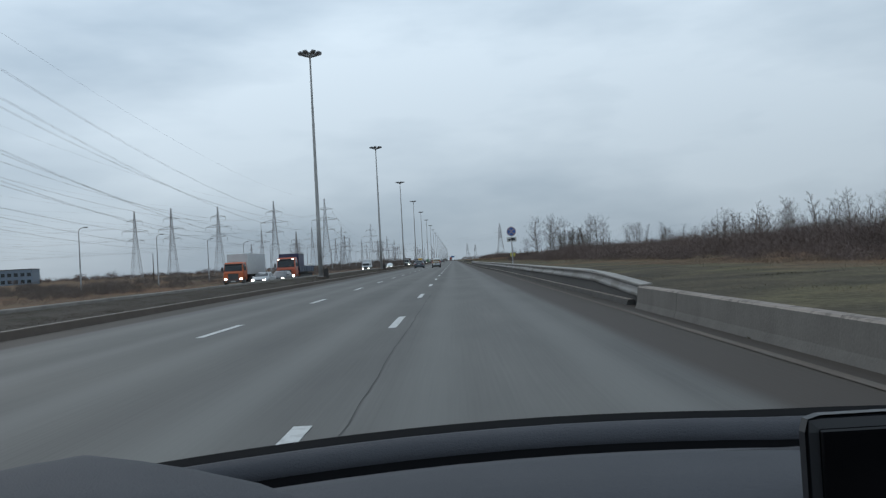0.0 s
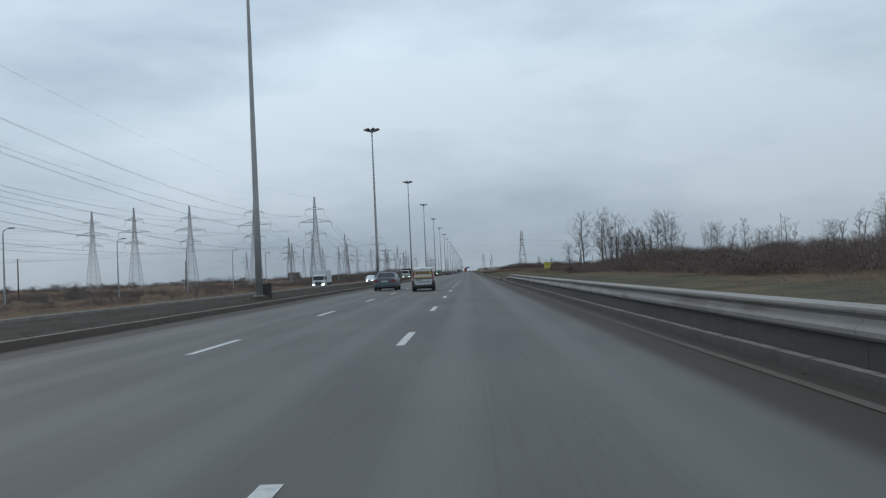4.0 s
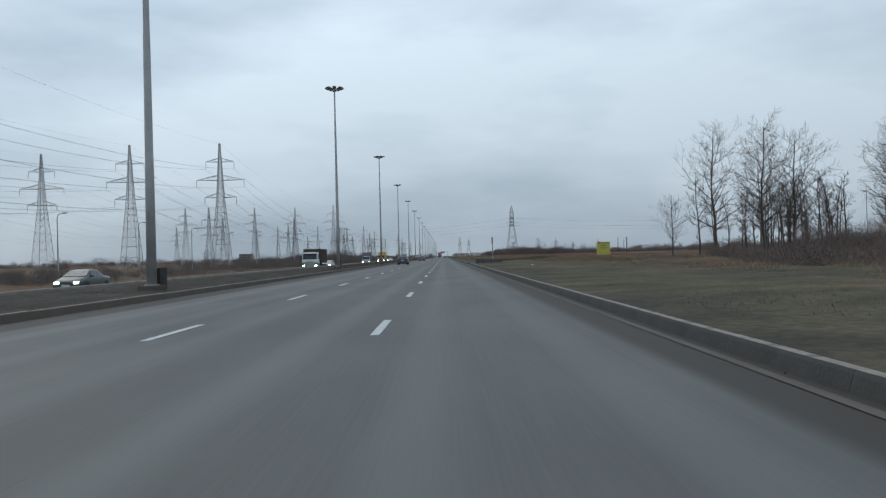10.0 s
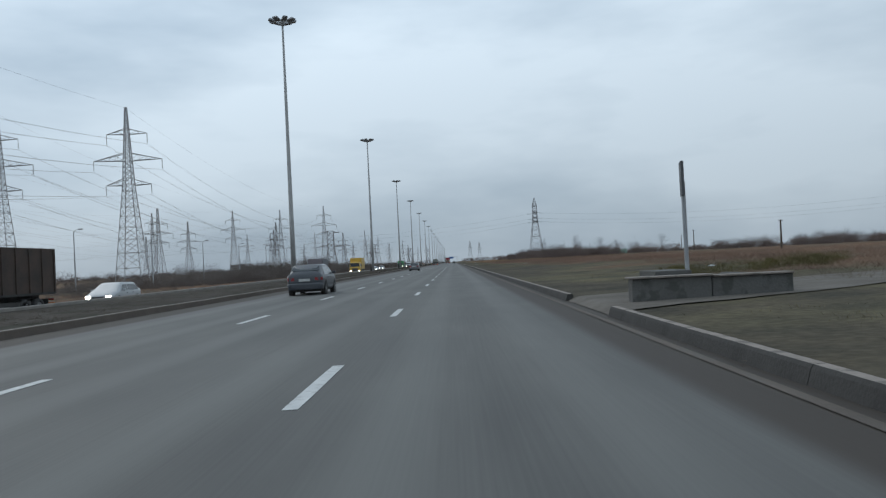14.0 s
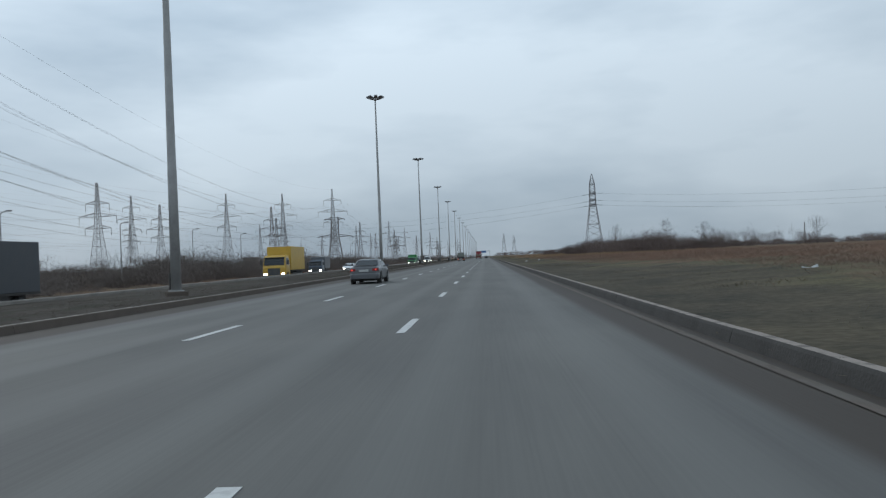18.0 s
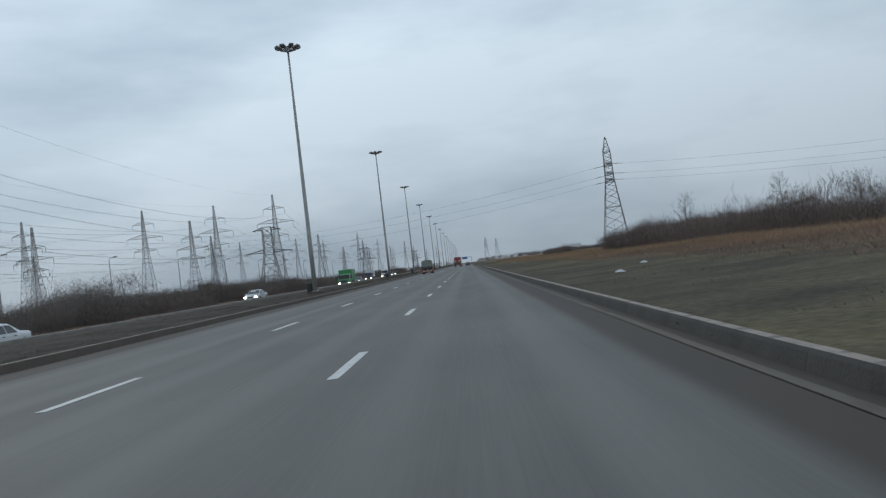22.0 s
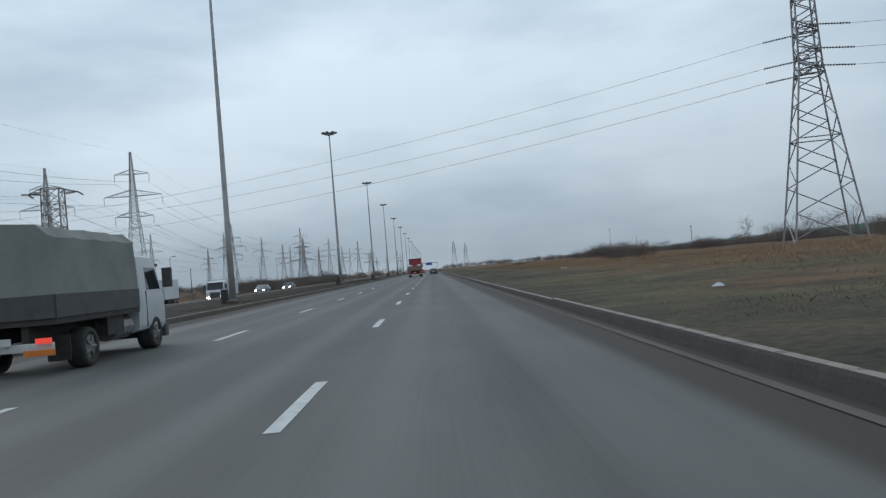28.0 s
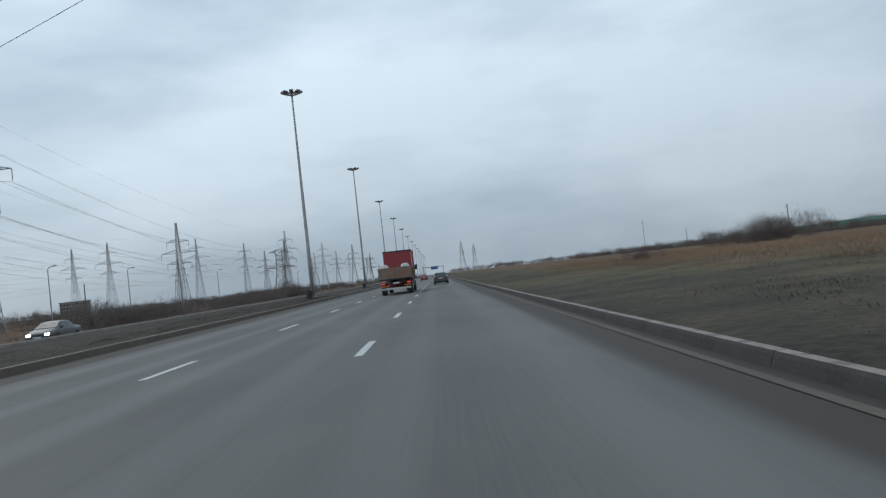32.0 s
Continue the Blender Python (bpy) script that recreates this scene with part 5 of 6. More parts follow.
def bars(t, x0, x1, y, z0, z1, n, mat, facing=-1, name="print_bar"):
    """Unreadable writing as plain bars on a face across the car."""
    step = (x1 - x0) / n
    for i in range(n):
        part(name, box(B(), x0 + i * step, x0 + (i + 0.66) * step, y - 0.004 if facing < 0 else y, y if facing < 0 else y + 0.004, z0, z1), mat, t)


def saloon(label, colour, m, lit_front=False, lit_rear=False, L=4.55, W=1.74, H=1.42, hatch=False, group=""):
    """A family car with boot or hatch. The tail is at y = 0, the nose at y = L."""
    t = empty("car", label, "car", group, m)
    hw, belt, tt = W / 2, 0.92 * H / 1.42, 0.76
    f = L / 4.55
    deck = 0.98 * H / 1.42
    if hatch:
        st = ((0.0, 0.76, 0.42, 0.86), (0.03, 0.85, 0.34, 0.95), (0.1, 0.92, 0.3, 1.03), (0.25, 0.97, 0.26, 1.12), (0.75, 1, 0.24, H), (2.5, 1, 0.22, H + 0.02), (3.0, 1, 0.22, H - 0.12), (3.55, 1, 0.22, deck), (4.3, 0.95, 0.26, 0.8), (4.48, 0.86, 0.32, 0.68), (4.55, 0.72, 0.4, 0.6))
    else:
        st = ((0.0, 0.74, 0.42, 0.84), (0.03, 0.83, 0.34, 0.9), (0.1, 0.9, 0.3, 0.955), (0.2, 0.945, 0.28, deck - 0.01), (0.4, 0.98, 0.26, deck), (0.95, 1, 0.24, deck + 0.03), (1.6, 1, 0.22, H - 0.03), (2.0, 1, 0.22, H), (2.55, 1, 0.22, H - 0.02), (2.9, 1, 0.22, H - 0.14), (3.5, 1, 0.22, deck - 0.01), (4.3, 0.95, 0.26, 0.8), (4.48, 0.86, 0.32, 0.68), (4.55, 0.72, 0.4, 0.6))
    b = B()
    loft(b, [ring(y * f, hw * k, zb, belt, zt, tt) for y, k, zb, zt in st])
    part("body", b, colour, t, smooth=True)
    e = 0.012
    y0, z0, y1, z1 = (0.27 * f, 1.14, 0.72 * f, H - 0.05) if hatch else (0.99 * f, deck + 0.06, 1.55 * f, H - 0.06)
    pane(t, [(-hw * 0.78, y0 - e, z0), (hw * 0.78, y0 - e, z0), (hw * 0.66, y1 - e, z1), (-hw * 0.66, y1 - e, z1)], name="rear_window")
    pane(t, [(hw * 0.82, 3.44 * f, deck + 0.03), (-hw * 0.82, 3.44 * f, deck + 0.03), (-hw * 0.68, 2.72 * f, H - 0.07), (hw * 0.68, 2.72 * f, H - 0.07)], name="windscreen", thick=0.02)
    back = 0.55 if hatch else 1.32
    both(lambda s: pane(t, side_poly(s, hw, belt, H, tt, [(back * f, belt + 0.04), (2.1 * f, belt + 0.04), (2.1 * f, H - 0.1), ((back + 0.35) * f, H - 0.12)]), name="side_window"))
    both(lambda s: pane(t, side_poly(s, hw, belt, H, tt, [(2.18 * f, belt + 0.04), (3.2 * f, belt + 0.04), (2.72 * f, H - 0.12), (2.18 * f, H - 0.1)]), name="side_window"))
    b = B()
    arc = [(-0.97, 0.42), (-0.95, 0.16), (-0.88, 0.04), (-0.72, -0.03), (-0.35, -0.06), (0.35, -0.06), (0.72, -0.03), (0.88, 0.04), (0.95, 0.16), (0.97, 0.42)]
    loft(b, [[(hw * x * k, y, z) for x, y in arc] + [(hw * x * 0.9, y + 0.1, z) for x, y in arc[::-1]] for z, k in ((0.27, 0.96), (0.33, 1.0), (0.5, 1.01), (0.58, 0.985))])
    part("rear_bumper", b, colour, t, smooth=True)
    part("front_bumper", box(B(), -hw * 0.88, hw * 0.88, L - 0.14, L + 0.05, 0.3, 0.56, 0.04), colour, t)
    part("grille", box(B(), -0.36, 0.36, L - 0.04, L + 0.03, 0.58, 0.7, 0.01), M_TRIM, t)
    for s in (-1, 1):
        lamp = part("tail_lamp", loft(B(), [[(s * hw * x, y + 0.05, 0.69), (s * hw * x * 1.02, y, 0.7), (s * hw * x * 1.015, y + 0.005, 0.83), (s * hw * x, y + 0.06, 0.86)] for x, y in ((0.55, -0.012), (0.74, 0.0), (0.87, 0.045), (0.94, 0.15))]), M_TAIL, t, "red tail lamp")
        if lit_rear:
            part("lit_bulb", rod(B(), (s * hw * 0.78, 0.0, 0.76), (s * hw * 0.78, -0.008, 0.76), 0.045, 0.04, 12), M_TAIL_LIT, lamp, "lit brake light")
    both(lambda s: part("headlight", box(B(), min(s * 0.45, s * hw * 0.82), max(s * 0.45, s * hw * 0.82), L - 0.16, L + 0.02, 0.58, 0.72, 0.02), M_HEADLIGHT if lit_front else M_GLASS, t, "headlight"))
    for y, lab in ((-0.07, "rear plate"), (L + 0.056, "front plate")):
        part("number_plate", box(B(), -0.26, 0.26, y - 0.006, y + 0.006, 0.43 if y > 0 else 0.66, 0.54 if y > 0 else 0.78), M_PLATE, t, lab)
    both(lambda s: part("door_mirror", box(B(), min(s * (hw - 0.02), s * (hw + 0.16)), max(s * (hw - 0.02), s * (hw + 0.16)), 3.0 * f, 3.12 * f, belt + 0.02, belt + 0.16, 0.02), colour, t))
    both(lambda s: [part("door_handle", box(B(), s * hw - 0.015, s * hw + 0.015, y * f, y * f + 0.18, belt - 0.12, belt - 0.08), M_TRIM, t) for y in (1.45, 2.35)])
    part("underbody", box(B(), -hw * 0.8, hw * 0.8, 0.3, L - 0.3, 0.16, 0.4), M_CHASSIS, t)
    wheels(t, [(s * (hw + 0.012), y * f) for s in (-1, 1) for y in (0.86, 3.62)], 0.31, 0.2)
    both(lambda s: [part("wheel_arch", rod(B(), (s * (hw - 0.2), y * f, 0.33), (s * (hw + 0.002), y * f, 0.33), 0.37, 0.37, 18), M_CHASSIS, t) for y in (0.86, 3.62)])
    if not hatch:
        part("boot_spoiler", box(B(), -hw * 0.72, hw * 0.72, 0.08, 0.26, deck + 0.06, deck + 0.09, 0.01), M_TRIM, t, "dark boot spoiler")
    return t


M_GREY_PRINT = material("grey_print", (0.16, 0.16, 0.165), 0.6)
M_LENS = material("clear_lens", (0.4, 0.3, 0.3), 0.25, 0.2)
M_BUMPER = material("bumper_plastic", (0.04, 0.041, 0.044), 0.55, 0, (0.062, 0.06, 0.058), 3, 25)


def delivery_van(m):
    """A small white panel van seen mostly from behind."""
    t = empty("delivery_van", "white delivery van with yellow panels, grey bumper and lit brake lights", "van", "", m)
    white = paint("van_white", (0.6, 0.63, 0.64), 0.4)
    yellow = paint("van_yellow", (0.64, 0.385, 0.085), 0.5)
    disc_mat = material("sign_charcoal", (0.06, 0.055, 0.05), 0.5)
    L, hw, belt, H, tt = 4.45, 0.87, 0.98, 1.66, 0.8
    st = ((0.0, 0.94, 0.36, 1.5), (0.02, 0.955, 0.34, 1.55), (0.06, 0.97, 0.33, 1.59), (0.14, 0.985, 0.3, 1.625), (0.5, 1, 0.28, H), (1.6, 1, 0.26, H + 0.02), (2.5, 1, 0.26, H - 0.02), (2.75, 1, 0.26, H - 0.1), (3.45, 0.99, 0.26, 1.08), (3.6, 0.98, 0.26, 1.02), (4.2, 0.94, 0.3, 0.86), (4.38, 0.86, 0.36, 0.74), (4.45, 0.72, 0.42, 0.62))
    b = B()
    loft(b, [ring(y, hw * k, zb, belt, zt, tt) for y, k, zb, zt in st])
    part("body", b, white, t, smooth=True)
    # rear doors: two leaves with a gap, standing a little proud
    for s in (-1, 1):
        b = B()
        pts = [(0.006, 0.46), (0.6, 0.46), (0.66, 0.5), (0.69, 0.6), (0.695, 0.95), (0.62, 1.4), (0.58, 1.48), (0.5, 1.53), (0.006, 1.545)]
        slab(b, [(s * x, -0.012, z) for x, z in (pts if s > 0 else pts[::-1])], 0.014)
        door = part("rear_door", b, white, t)
        b = B()
        pts = [(0.006, 1.16), (0.65, 1.16), (0.605, 1.4), (0.006, 1.4)]
        slab(b, [(s * x, -0.027, z) for x, z in (pts if s > 0 else pts[::-1])], 0.004)
        part("yellow_panel", b, yellow, door, "yellow advertising panel")
        b = B()
        pts = [(0.006, 0.95), (0.675, 0.95), (0.665, 1.03), (0.006, 1.03)]
        slab(b, [(s * x, -0.027, z) for x, z in (pts if s > 0 else pts[::-1])], 0.004)
        part("yellow_strip", b, yellow, door, "yellow strip")
        for x in (0.13, 0.4):
            part("disc", rod(B(), (s * x - 0.02, -0.031, 1.295), (s * x - 0.02, -0.035, 1.295), 0.106, 0.106, 24), disc_mat, door, "dark disc")
            part("glyph", box(B(), s * x - 0.05, s * x + 0.01, -0.038, -0.034, 1.272, 1.318, 0.012), M_PLATE, door, "pale shape on the disc")
    part("door_bar", box(B(), -0.65, 0.65, -0.07, -0.02, 0.87, 0.94, 0.015), M_TRIM, t, "dark handle bar across the doors")
    part("number_plate", box(B(), -0.58, -0.08, -0.04, -0.026, 0.74, 0.85), M_PLATE, t)
    bars(t, -0.55, -0.1, -0.041, 0.77, 0.825, 9, M_GREY_PRINT)
    for x0, x1, k in ((-0.47, -0.41, 1), (-0.36, -0.15, 3), (-0.1, 0.12, 3), (0.17, 0.38, 3), (0.43, 0.49, 1)):
        bars(t, x0 * 1.08 + 0.05, x1 * 1.08 + 0.05, -0.027, 0.6, 0.68, k, M_INK)
    part("brake_lamp", box(B(), -0.13, 0.11, -0.03, 0.05, 1.555, 1.585, 0.008), M_TRIM, t, "dark high brake lamp")
    for s in (-1, 1):
        b = B()
        pts = [(0.7, 1.0), (0.815, 1.0), (0.775, 1.18), (0.7, 1.46), (0.655, 1.53), (0.59, 1.53), (0.625, 1.42)]
        slab(b, [(s * x, -0.01, z) for x, z in (pts if s > 0 else pts[::-1])], 0.03)
        part("rear_pillar", b, M_TRIM, t, "dark corner pillar")
        b = B()
        pts = [(0.705, 0.66), (0.76, 0.62), (0.818, 0.66), (0.82, 0.9), (0.8, 1.12), (0.75, 1.16), (0.715, 1.14)]
        slab(b, [(s * x, -0.02, z) for x, z in (pts if s > 0 else pts[::-1])], 0.04)
        lamp = part("tail_lamp", b, M_TAIL, t, "red tail lamp")
        part("lit_bulb", rod(B(), (s * 0.758, -0.058, 1.06), (s * 0.758, -0.066, 1.06), 0.032, 0.024, 14), M_TAIL_LIT, lamp, "lit brake light")
        b = B()
        pts = [(0.722, 0.7), (0.802, 0.71), (0.806, 0.92), (0.795, 0.985), (0.73, 0.985)]
        slab(b, [(s * x, -0.052, z) for x, z in (pts if s > 0 else pts[::-1])], 0.012)
        part("clear_lens", b, M_LENS, lamp, "clear lower lens")
    b = B()
    wrap = ((0.62, -0.875), (0.2, -0.885), (0.02, -0.86), (-0.07, -0.74), (-0.1, -0.4), (-0.105, 0.0), (-0.1, 0.4), (-0.07, 0.74), (0.02, 0.86), (0.2, 0.885), (0.62, 0.875))
    loft(b, [[(x * k, y + dy, z) for y, x in wrap] + [(x * k * 0.9, y + 0.09, z) for y, x in wrap[::-1]] for z, k, dy in ((0.27, 0.9, 0.05), (0.31, 0.94, 0.01), (0.39, 0.955, 0.0), (0.44, 0.955, 0.005), (0.47, 0.945, 0.035))])
    part("rear_bumper", b, M_BUMPER, t, "dark grey plastic bumper", smooth=True)
    for s in (-1, 1):
        b = B()
        secs = []
        for z, k, back in ((0.3, 0.02, 0.3), (0.42, 0.0, 0.34), (0.6, 0.0, 0.4), (0.72, 0.004, 0.44), (0.78, 0.014, 0.42), (0.8, 0.03, 0.3)):
            secs.append([(s * 0.66, -0.055 + k, z if z < 0.66 else 0.64 + (z - 0.64) * 0.2), (s * 0.77, -0.045 + k, z if z < 0.66 else 0.65 + (z - 0.65) * 0.3), (s * (0.845 - k), 0.03 + k, z), (s * (0.895 - k), 0.16, z), (s * (0.897 - k), back, z), (s * 0.8, back, z), (s * 0.7, 0.1, z)])
        loft(b, secs)
        part("bumper_corner", b, M_BUMPER, t, "dark plastic corner rising to the lamp", smooth=True)
    part("front_bumper", box(B(), -0.8, 0.8, 4.3, 4.5, 0.28, 0.56, 0.05), M_TRIM, t)
    for s in (-1, 1):
        b = B()
        slab(b, [(px - s * 0.007, py, pz) for px, py, pz in side_poly(s, hw, belt, H, tt, [(2.1, belt - 0.01), (3.13, belt - 0.01), (2.66, H - 0.08), (2.1, H - 0.06)])], 0.006)
        part("window_seal", b, M_TRIM, t, "black window seal")
        pane(t, side_poly(s, hw, belt, H, tt, [(2.15, belt + 0.03), (3.05, belt + 0.03), (2.62, H - 0.13), (2.15, H - 0.11)]), name="side_window")
        b = B()
        slab(b, side_poly(s, hw, belt, H, tt, [(0.16, 1.07), (1.75, 1.07), (1.62, H - 0.1), (0.3, H - 0.1)]), 0.006)
        sidep = part("side_panel", b, yellow, t, "yellow side panel")
        for y in (0.47, 0.79, 1.11, 1.43):
            b = B()
            pts = side_poly(s, hw, belt, H, tt, [(y + 0.14 * math.cos(0.3 * i), 1.33 + 0.15 * math.sin(0.3 * i)) for i in range(21)])
            slab(b, [(px + s * 0.008, py, pz) for px, py, pz in pts], 0.004)
            part("disc", b, disc_mat, sidep, "dark disc")
            b = B()
            pts = side_poly(s, hw, belt, H, tt, [(y - 0.03, 1.29), (y + 0.03, 1.29), (y + 0.03, 1.37), (y - 0.03, 1.37)])
            slab(b, [(px + s * 0.014, py, pz) for px, py, pz in pts], 0.003)
            part("glyph", b, M_PLATE, sidep, "pale shape on the disc")
        part("side_strip", box(B(), s * hw - 0.01, s * hw + 0.01, 0.5, 1.85, 0.82, 0.95), yellow, t, "yellow strip")
        part("rubbing_strip", box(B(), s * hw - 0.02, s * hw + 0.02, 1.5, 3.1, 0.55, 0.65, 0.01), M_TRIM, t, "dark rubbing strip")
        part("door_mirror", box(B(), min(s * 0.86, s * 1.04), max(s * 0.86, s * 1.04), 2.95, 3.07, 1.0, 1.2, 0.025), M_TRIM, t)
        part("door_handle", box(B(), s * hw - 0.02, s * hw + 0.02, 2.2, 2.36, 0.88, 0.92), M_TRIM, t)
        part("headlight", box(B(), s * 0.68 - 0.14, s * 0.68 + 0.14, 4.25, 4.4, 0.62, 0.78, 0.02), M_GLASS, t)
        part("mud_flap", box(B(), s * 0.72 - 0.12, s * 0.72 + 0.12, 0.32, 0.34, 0.14, 0.42), M_RUBBER, t)
        for y in (0.72, 3.62):
            part("wheel_arch", rod(B(), (s * (hw - 0.25), y, 0.34), (s * (hw + 0.004), y, 0.34), 0.385, 0.385, 18), M_CHASSIS, t)
    pane(t, [(hw * 0.86, 3.42, 1.11), (-hw * 0.86, 3.42, 1.11), (-hw * 0.74, 2.78, H - 0.13), (hw * 0.74, 2.78, H - 0.13)], name="windscreen", thick=0.02)
    part("underbody", box(B(), -0.72, 0.72, 0.25, 4.1, 0.18, 0.42), M_CHASSIS, t)
    part("spare_wheel", rod(B(), (0, 0.5, 0.22), (0, 0.5, 0.34), 0.26, 0.26, 16), M_RUBBER, t)
    wheels(t, [(s * (hw + 0.012), y) for s in (-1, 1) for y in (0.72, 3.62)], 0.335, 0.2)
    return t


def truck(label, cab_mat, m, body, body_mat, L=8.0, W=2.4, cab_h=2.7, body_h=3.2, bed=1.1, lit=True, lit_rear=False, cab_len=1.9, name="truck", group="", wheel_r=0.48, low=None, low_mat=None, stripe=None, nose=False, slats=None, bumper=None, roof_lamps=False, front_board=None):
    """A lorry. The tail is at y = 0, the cab at y = L. body: box, tarp, tipper or flat."""
    t = empty(name, label, "truck", group, m)
    hw = W / 2
    y0 = L - cab_len
    b = B()
    zb = 0.55 * wheel_r / 0.48
    secs = []
    for y, k, zt, zz in ((y0, 0.96, cab_h - 0.05, zb), (y0 + 0.15, 1, cab_h, zb), (L - 0.55, 1, cab_h - 0.03, zb), (L - 0.3, 0.99, cab_h - 0.25, zb), (L - 0.1, 0.97, zb + (cab_h - zb) * 0.5, zb - 0.05), (L, 0.93, zb + (cab_h - zb) * 0.42, zb)):
        secs.append(ring(y, hw * 0.97 * k, zz, zb + (cab_h - zb) * 0.52, zt, 0.9))
    if nose:
        secs = [ring(y, hw * 0.97 * k, zb, min(zb + 0.62, zt - 0.08), zt, tt) for y, k, zt, tt in ((y0, 0.96, cab_h - 0.05, 0.88), (y0 + 0.15, 1, cab_h, 0.86), (L - 1.5, 1, cab_h - 0.03, 0.86), (L - 1.3, 0.99, cab_h - 0.12, 0.86), (L - 0.82, 0.97, zb + 0.86, 0.9), (L - 0.5, 0.95, zb + 0.76, 0.9), (L - 0.12, 0.9, zb + 0.58, 0.9), (L, 0.84, zb + 0.36, 0.92))]
    loft(b, secs)
    part("cab", b, cab_mat, t, smooth=False)
    zm = zb + (cab_h - zb) * 0.52
    if nose:
        pane(t, [(hw * 0.82, L - 0.84, zb + 0.9), (-hw * 0.82, L - 0.84, zb + 0.9), (-hw * 0.72, L - 1.27, cab_h - 0.18), (hw * 0.72, L - 1.27, cab_h - 0.18)], name="windscreen", thick=0.03)
    else:
        pane(t, [(hw * 0.84, L - 0.09, zm), (-hw * 0.84, L - 0.09, zm), (-hw * 0.8, L - 0.3, cab_h - 0.28), (hw * 0.8, L - 0.3, cab_h - 0.28)], name="windscreen", thick=0.02)
    for s in (-1, 1):
        xx = s * (hw * 0.97 * 0.985 + 0.004)
        pts = [(xx, y0 + 0.45, zm + 0.02), (xx, L - (1.0 if nose else 0.38), zm + 0.02), (xx * 0.94, L - (1.35 if nose else 0.5), cab_h - 0.3), (xx * 0.94, y0 + 0.5, cab_h - 0.3)]
        pane(t, pts if s < 0 else pts[::-1], name="side_window")
        part("door_mirror", box(B(), min(s * hw, s * (hw + 0.22)), max(s * hw, s * (hw + 0.22)), L - 0.35, L - 0.25, zm + 0.05, zm + 0.5, 0.02), M_TRIM, t)
        part("headlight", box(B(), s * hw * 0.72 - 0.16, s * hw * 0.72 + 0.16, L - 0.05, L + 0.035, zb + 0.12, zb + 0.28, 0.02), M_HEADLIGHT if lit else M_GLASS, t, "lit headlight" if lit else "headlight")
        part("tail_lamp", box(B(), s * hw * 0.78 - 0.13, s * hw * 0.78 + 0.13, -0.05, 0.0, bed - 0.4, bed - 0.31, 0.01), M_TAIL_LIT if lit_rear else M_TAIL, t, "red tail lamp")
        part("marker_board", box(B(), s * hw * 0.7 - 0.26, s * hw * 0.7 + 0.26, -0.045, -0.01, bed - 0.6, bed - 0.5, 0.005), M_AMBER, t, "orange reflector board")
        part("mud_flap", box(B(), s * hw * 0.75 - 0.2, s * hw * 0.75 + 0.2, 0.55, 0.58, 0.2, bed - 0.3), M_RUBBER, t)
        part("chassis_rail", box(B(), s * 0.42 - 0.06, s * 0.42 + 0.06, 0.1, L - 0.6, bed - 0.42, bed - 0.1), M_CHASSIS, t)
        part("side_guard", box(B(), s * (hw - 0.08) - 0.02, s * (hw - 0.08) + 0.02, 2.2, y0 - 0.9, 0.5, 0.85), M_CHASSIS, t)
    part("front_bumper", box(B(), -hw * 0.95, hw * 0.95, L - 0.15, L + 0.06, zb - 0.2, zb + 0.1, 0.03), bumper or M_TRIM, t)
    gz = zb + (0.3 if nose else (cab_h - zb) * 0.38)
    grille = part("grille", box(B(), -hw * 0.5, hw * 0.5, L - 0.02, L + 0.03, zb + 0.12, gz, 0.01), M_TRIM, t)
    if slats:
        for i in range(5):
            z = zb + 0.16 + (gz - zb - 0.2) * i / 4
            part("slat", box(B(), -hw * 0.62, hw * 0.62, L - 0.01, L + 0.06, z - 0.045, z + 0.045, 0.012), slats, grille)
    part("number_plate", box(B(), -0.26, 0.26, L + 0.06, L + 0.07, zb - 0.12, zb), M_PLATE, t)
    part("rear_plate", box(B(), -0.26, 0.26, -0.06, -0.045, bed - 0.4, bed - 0.28), M_PLATE, t)
    if front_board:
        part("headboard", box(B(), -hw * 0.97, hw * 0.97, y0 - 0.15, y0 - 0.11, cab_h - 0.1, body_h - 0.06, 0.01), front_board, t, "pale board above the cab")
    if not nose:
        part("sun_visor", box(B(), -hw * 0.86, hw * 0.86, L - 0.36, L - 0.14, cab_h - 0.27, cab_h - 0.2, 0.015), M_TRIM, t, "dark sun visor")
    for s in (-1, 1):
        if roof_lamps:
            part("roof_lamp", box(B(), s * hw * 0.72 - 0.11, s * hw * 0.72 + 0.11, L - 0.16, L - 0.12, cab_h - 0.28, cab_h - 0.2, 0.015), M_HEADLIGHT, t, "lit roof lamp")
        if not nose:
            part("wiper", rod(B(), (s * 0.15, L - 0.06, zm + 0.02), (s * hw * 0.55, L - 0.1, zm + 0.2), 0.012, seg=5), M_TRIM, t)
        part("cab_step", box(B(), s * hw * 0.9 - 0.06, s * hw * 0.9 + 0.06, L - 1.1, L - 0.5, zb - 0.22, zb - 0.05, 0.02), M_TRIM, t)
        part("door_seam", box(B(), s * hw * 0.965 - 0.012, s * hw * 0.965 + 0.012, y0 + 0.36, y0 + 0.375, zb + 0.1, zm), M_CHASSIS, t)
        part("fog_lamp", box(B(), s * hw * 0.7 - 0.09, s * hw * 0.7 + 0.09, L + 0.055, L + 0.07, zb - 0.13, zb - 0.03, 0.01), M_AMBER, t, "amber lamp")
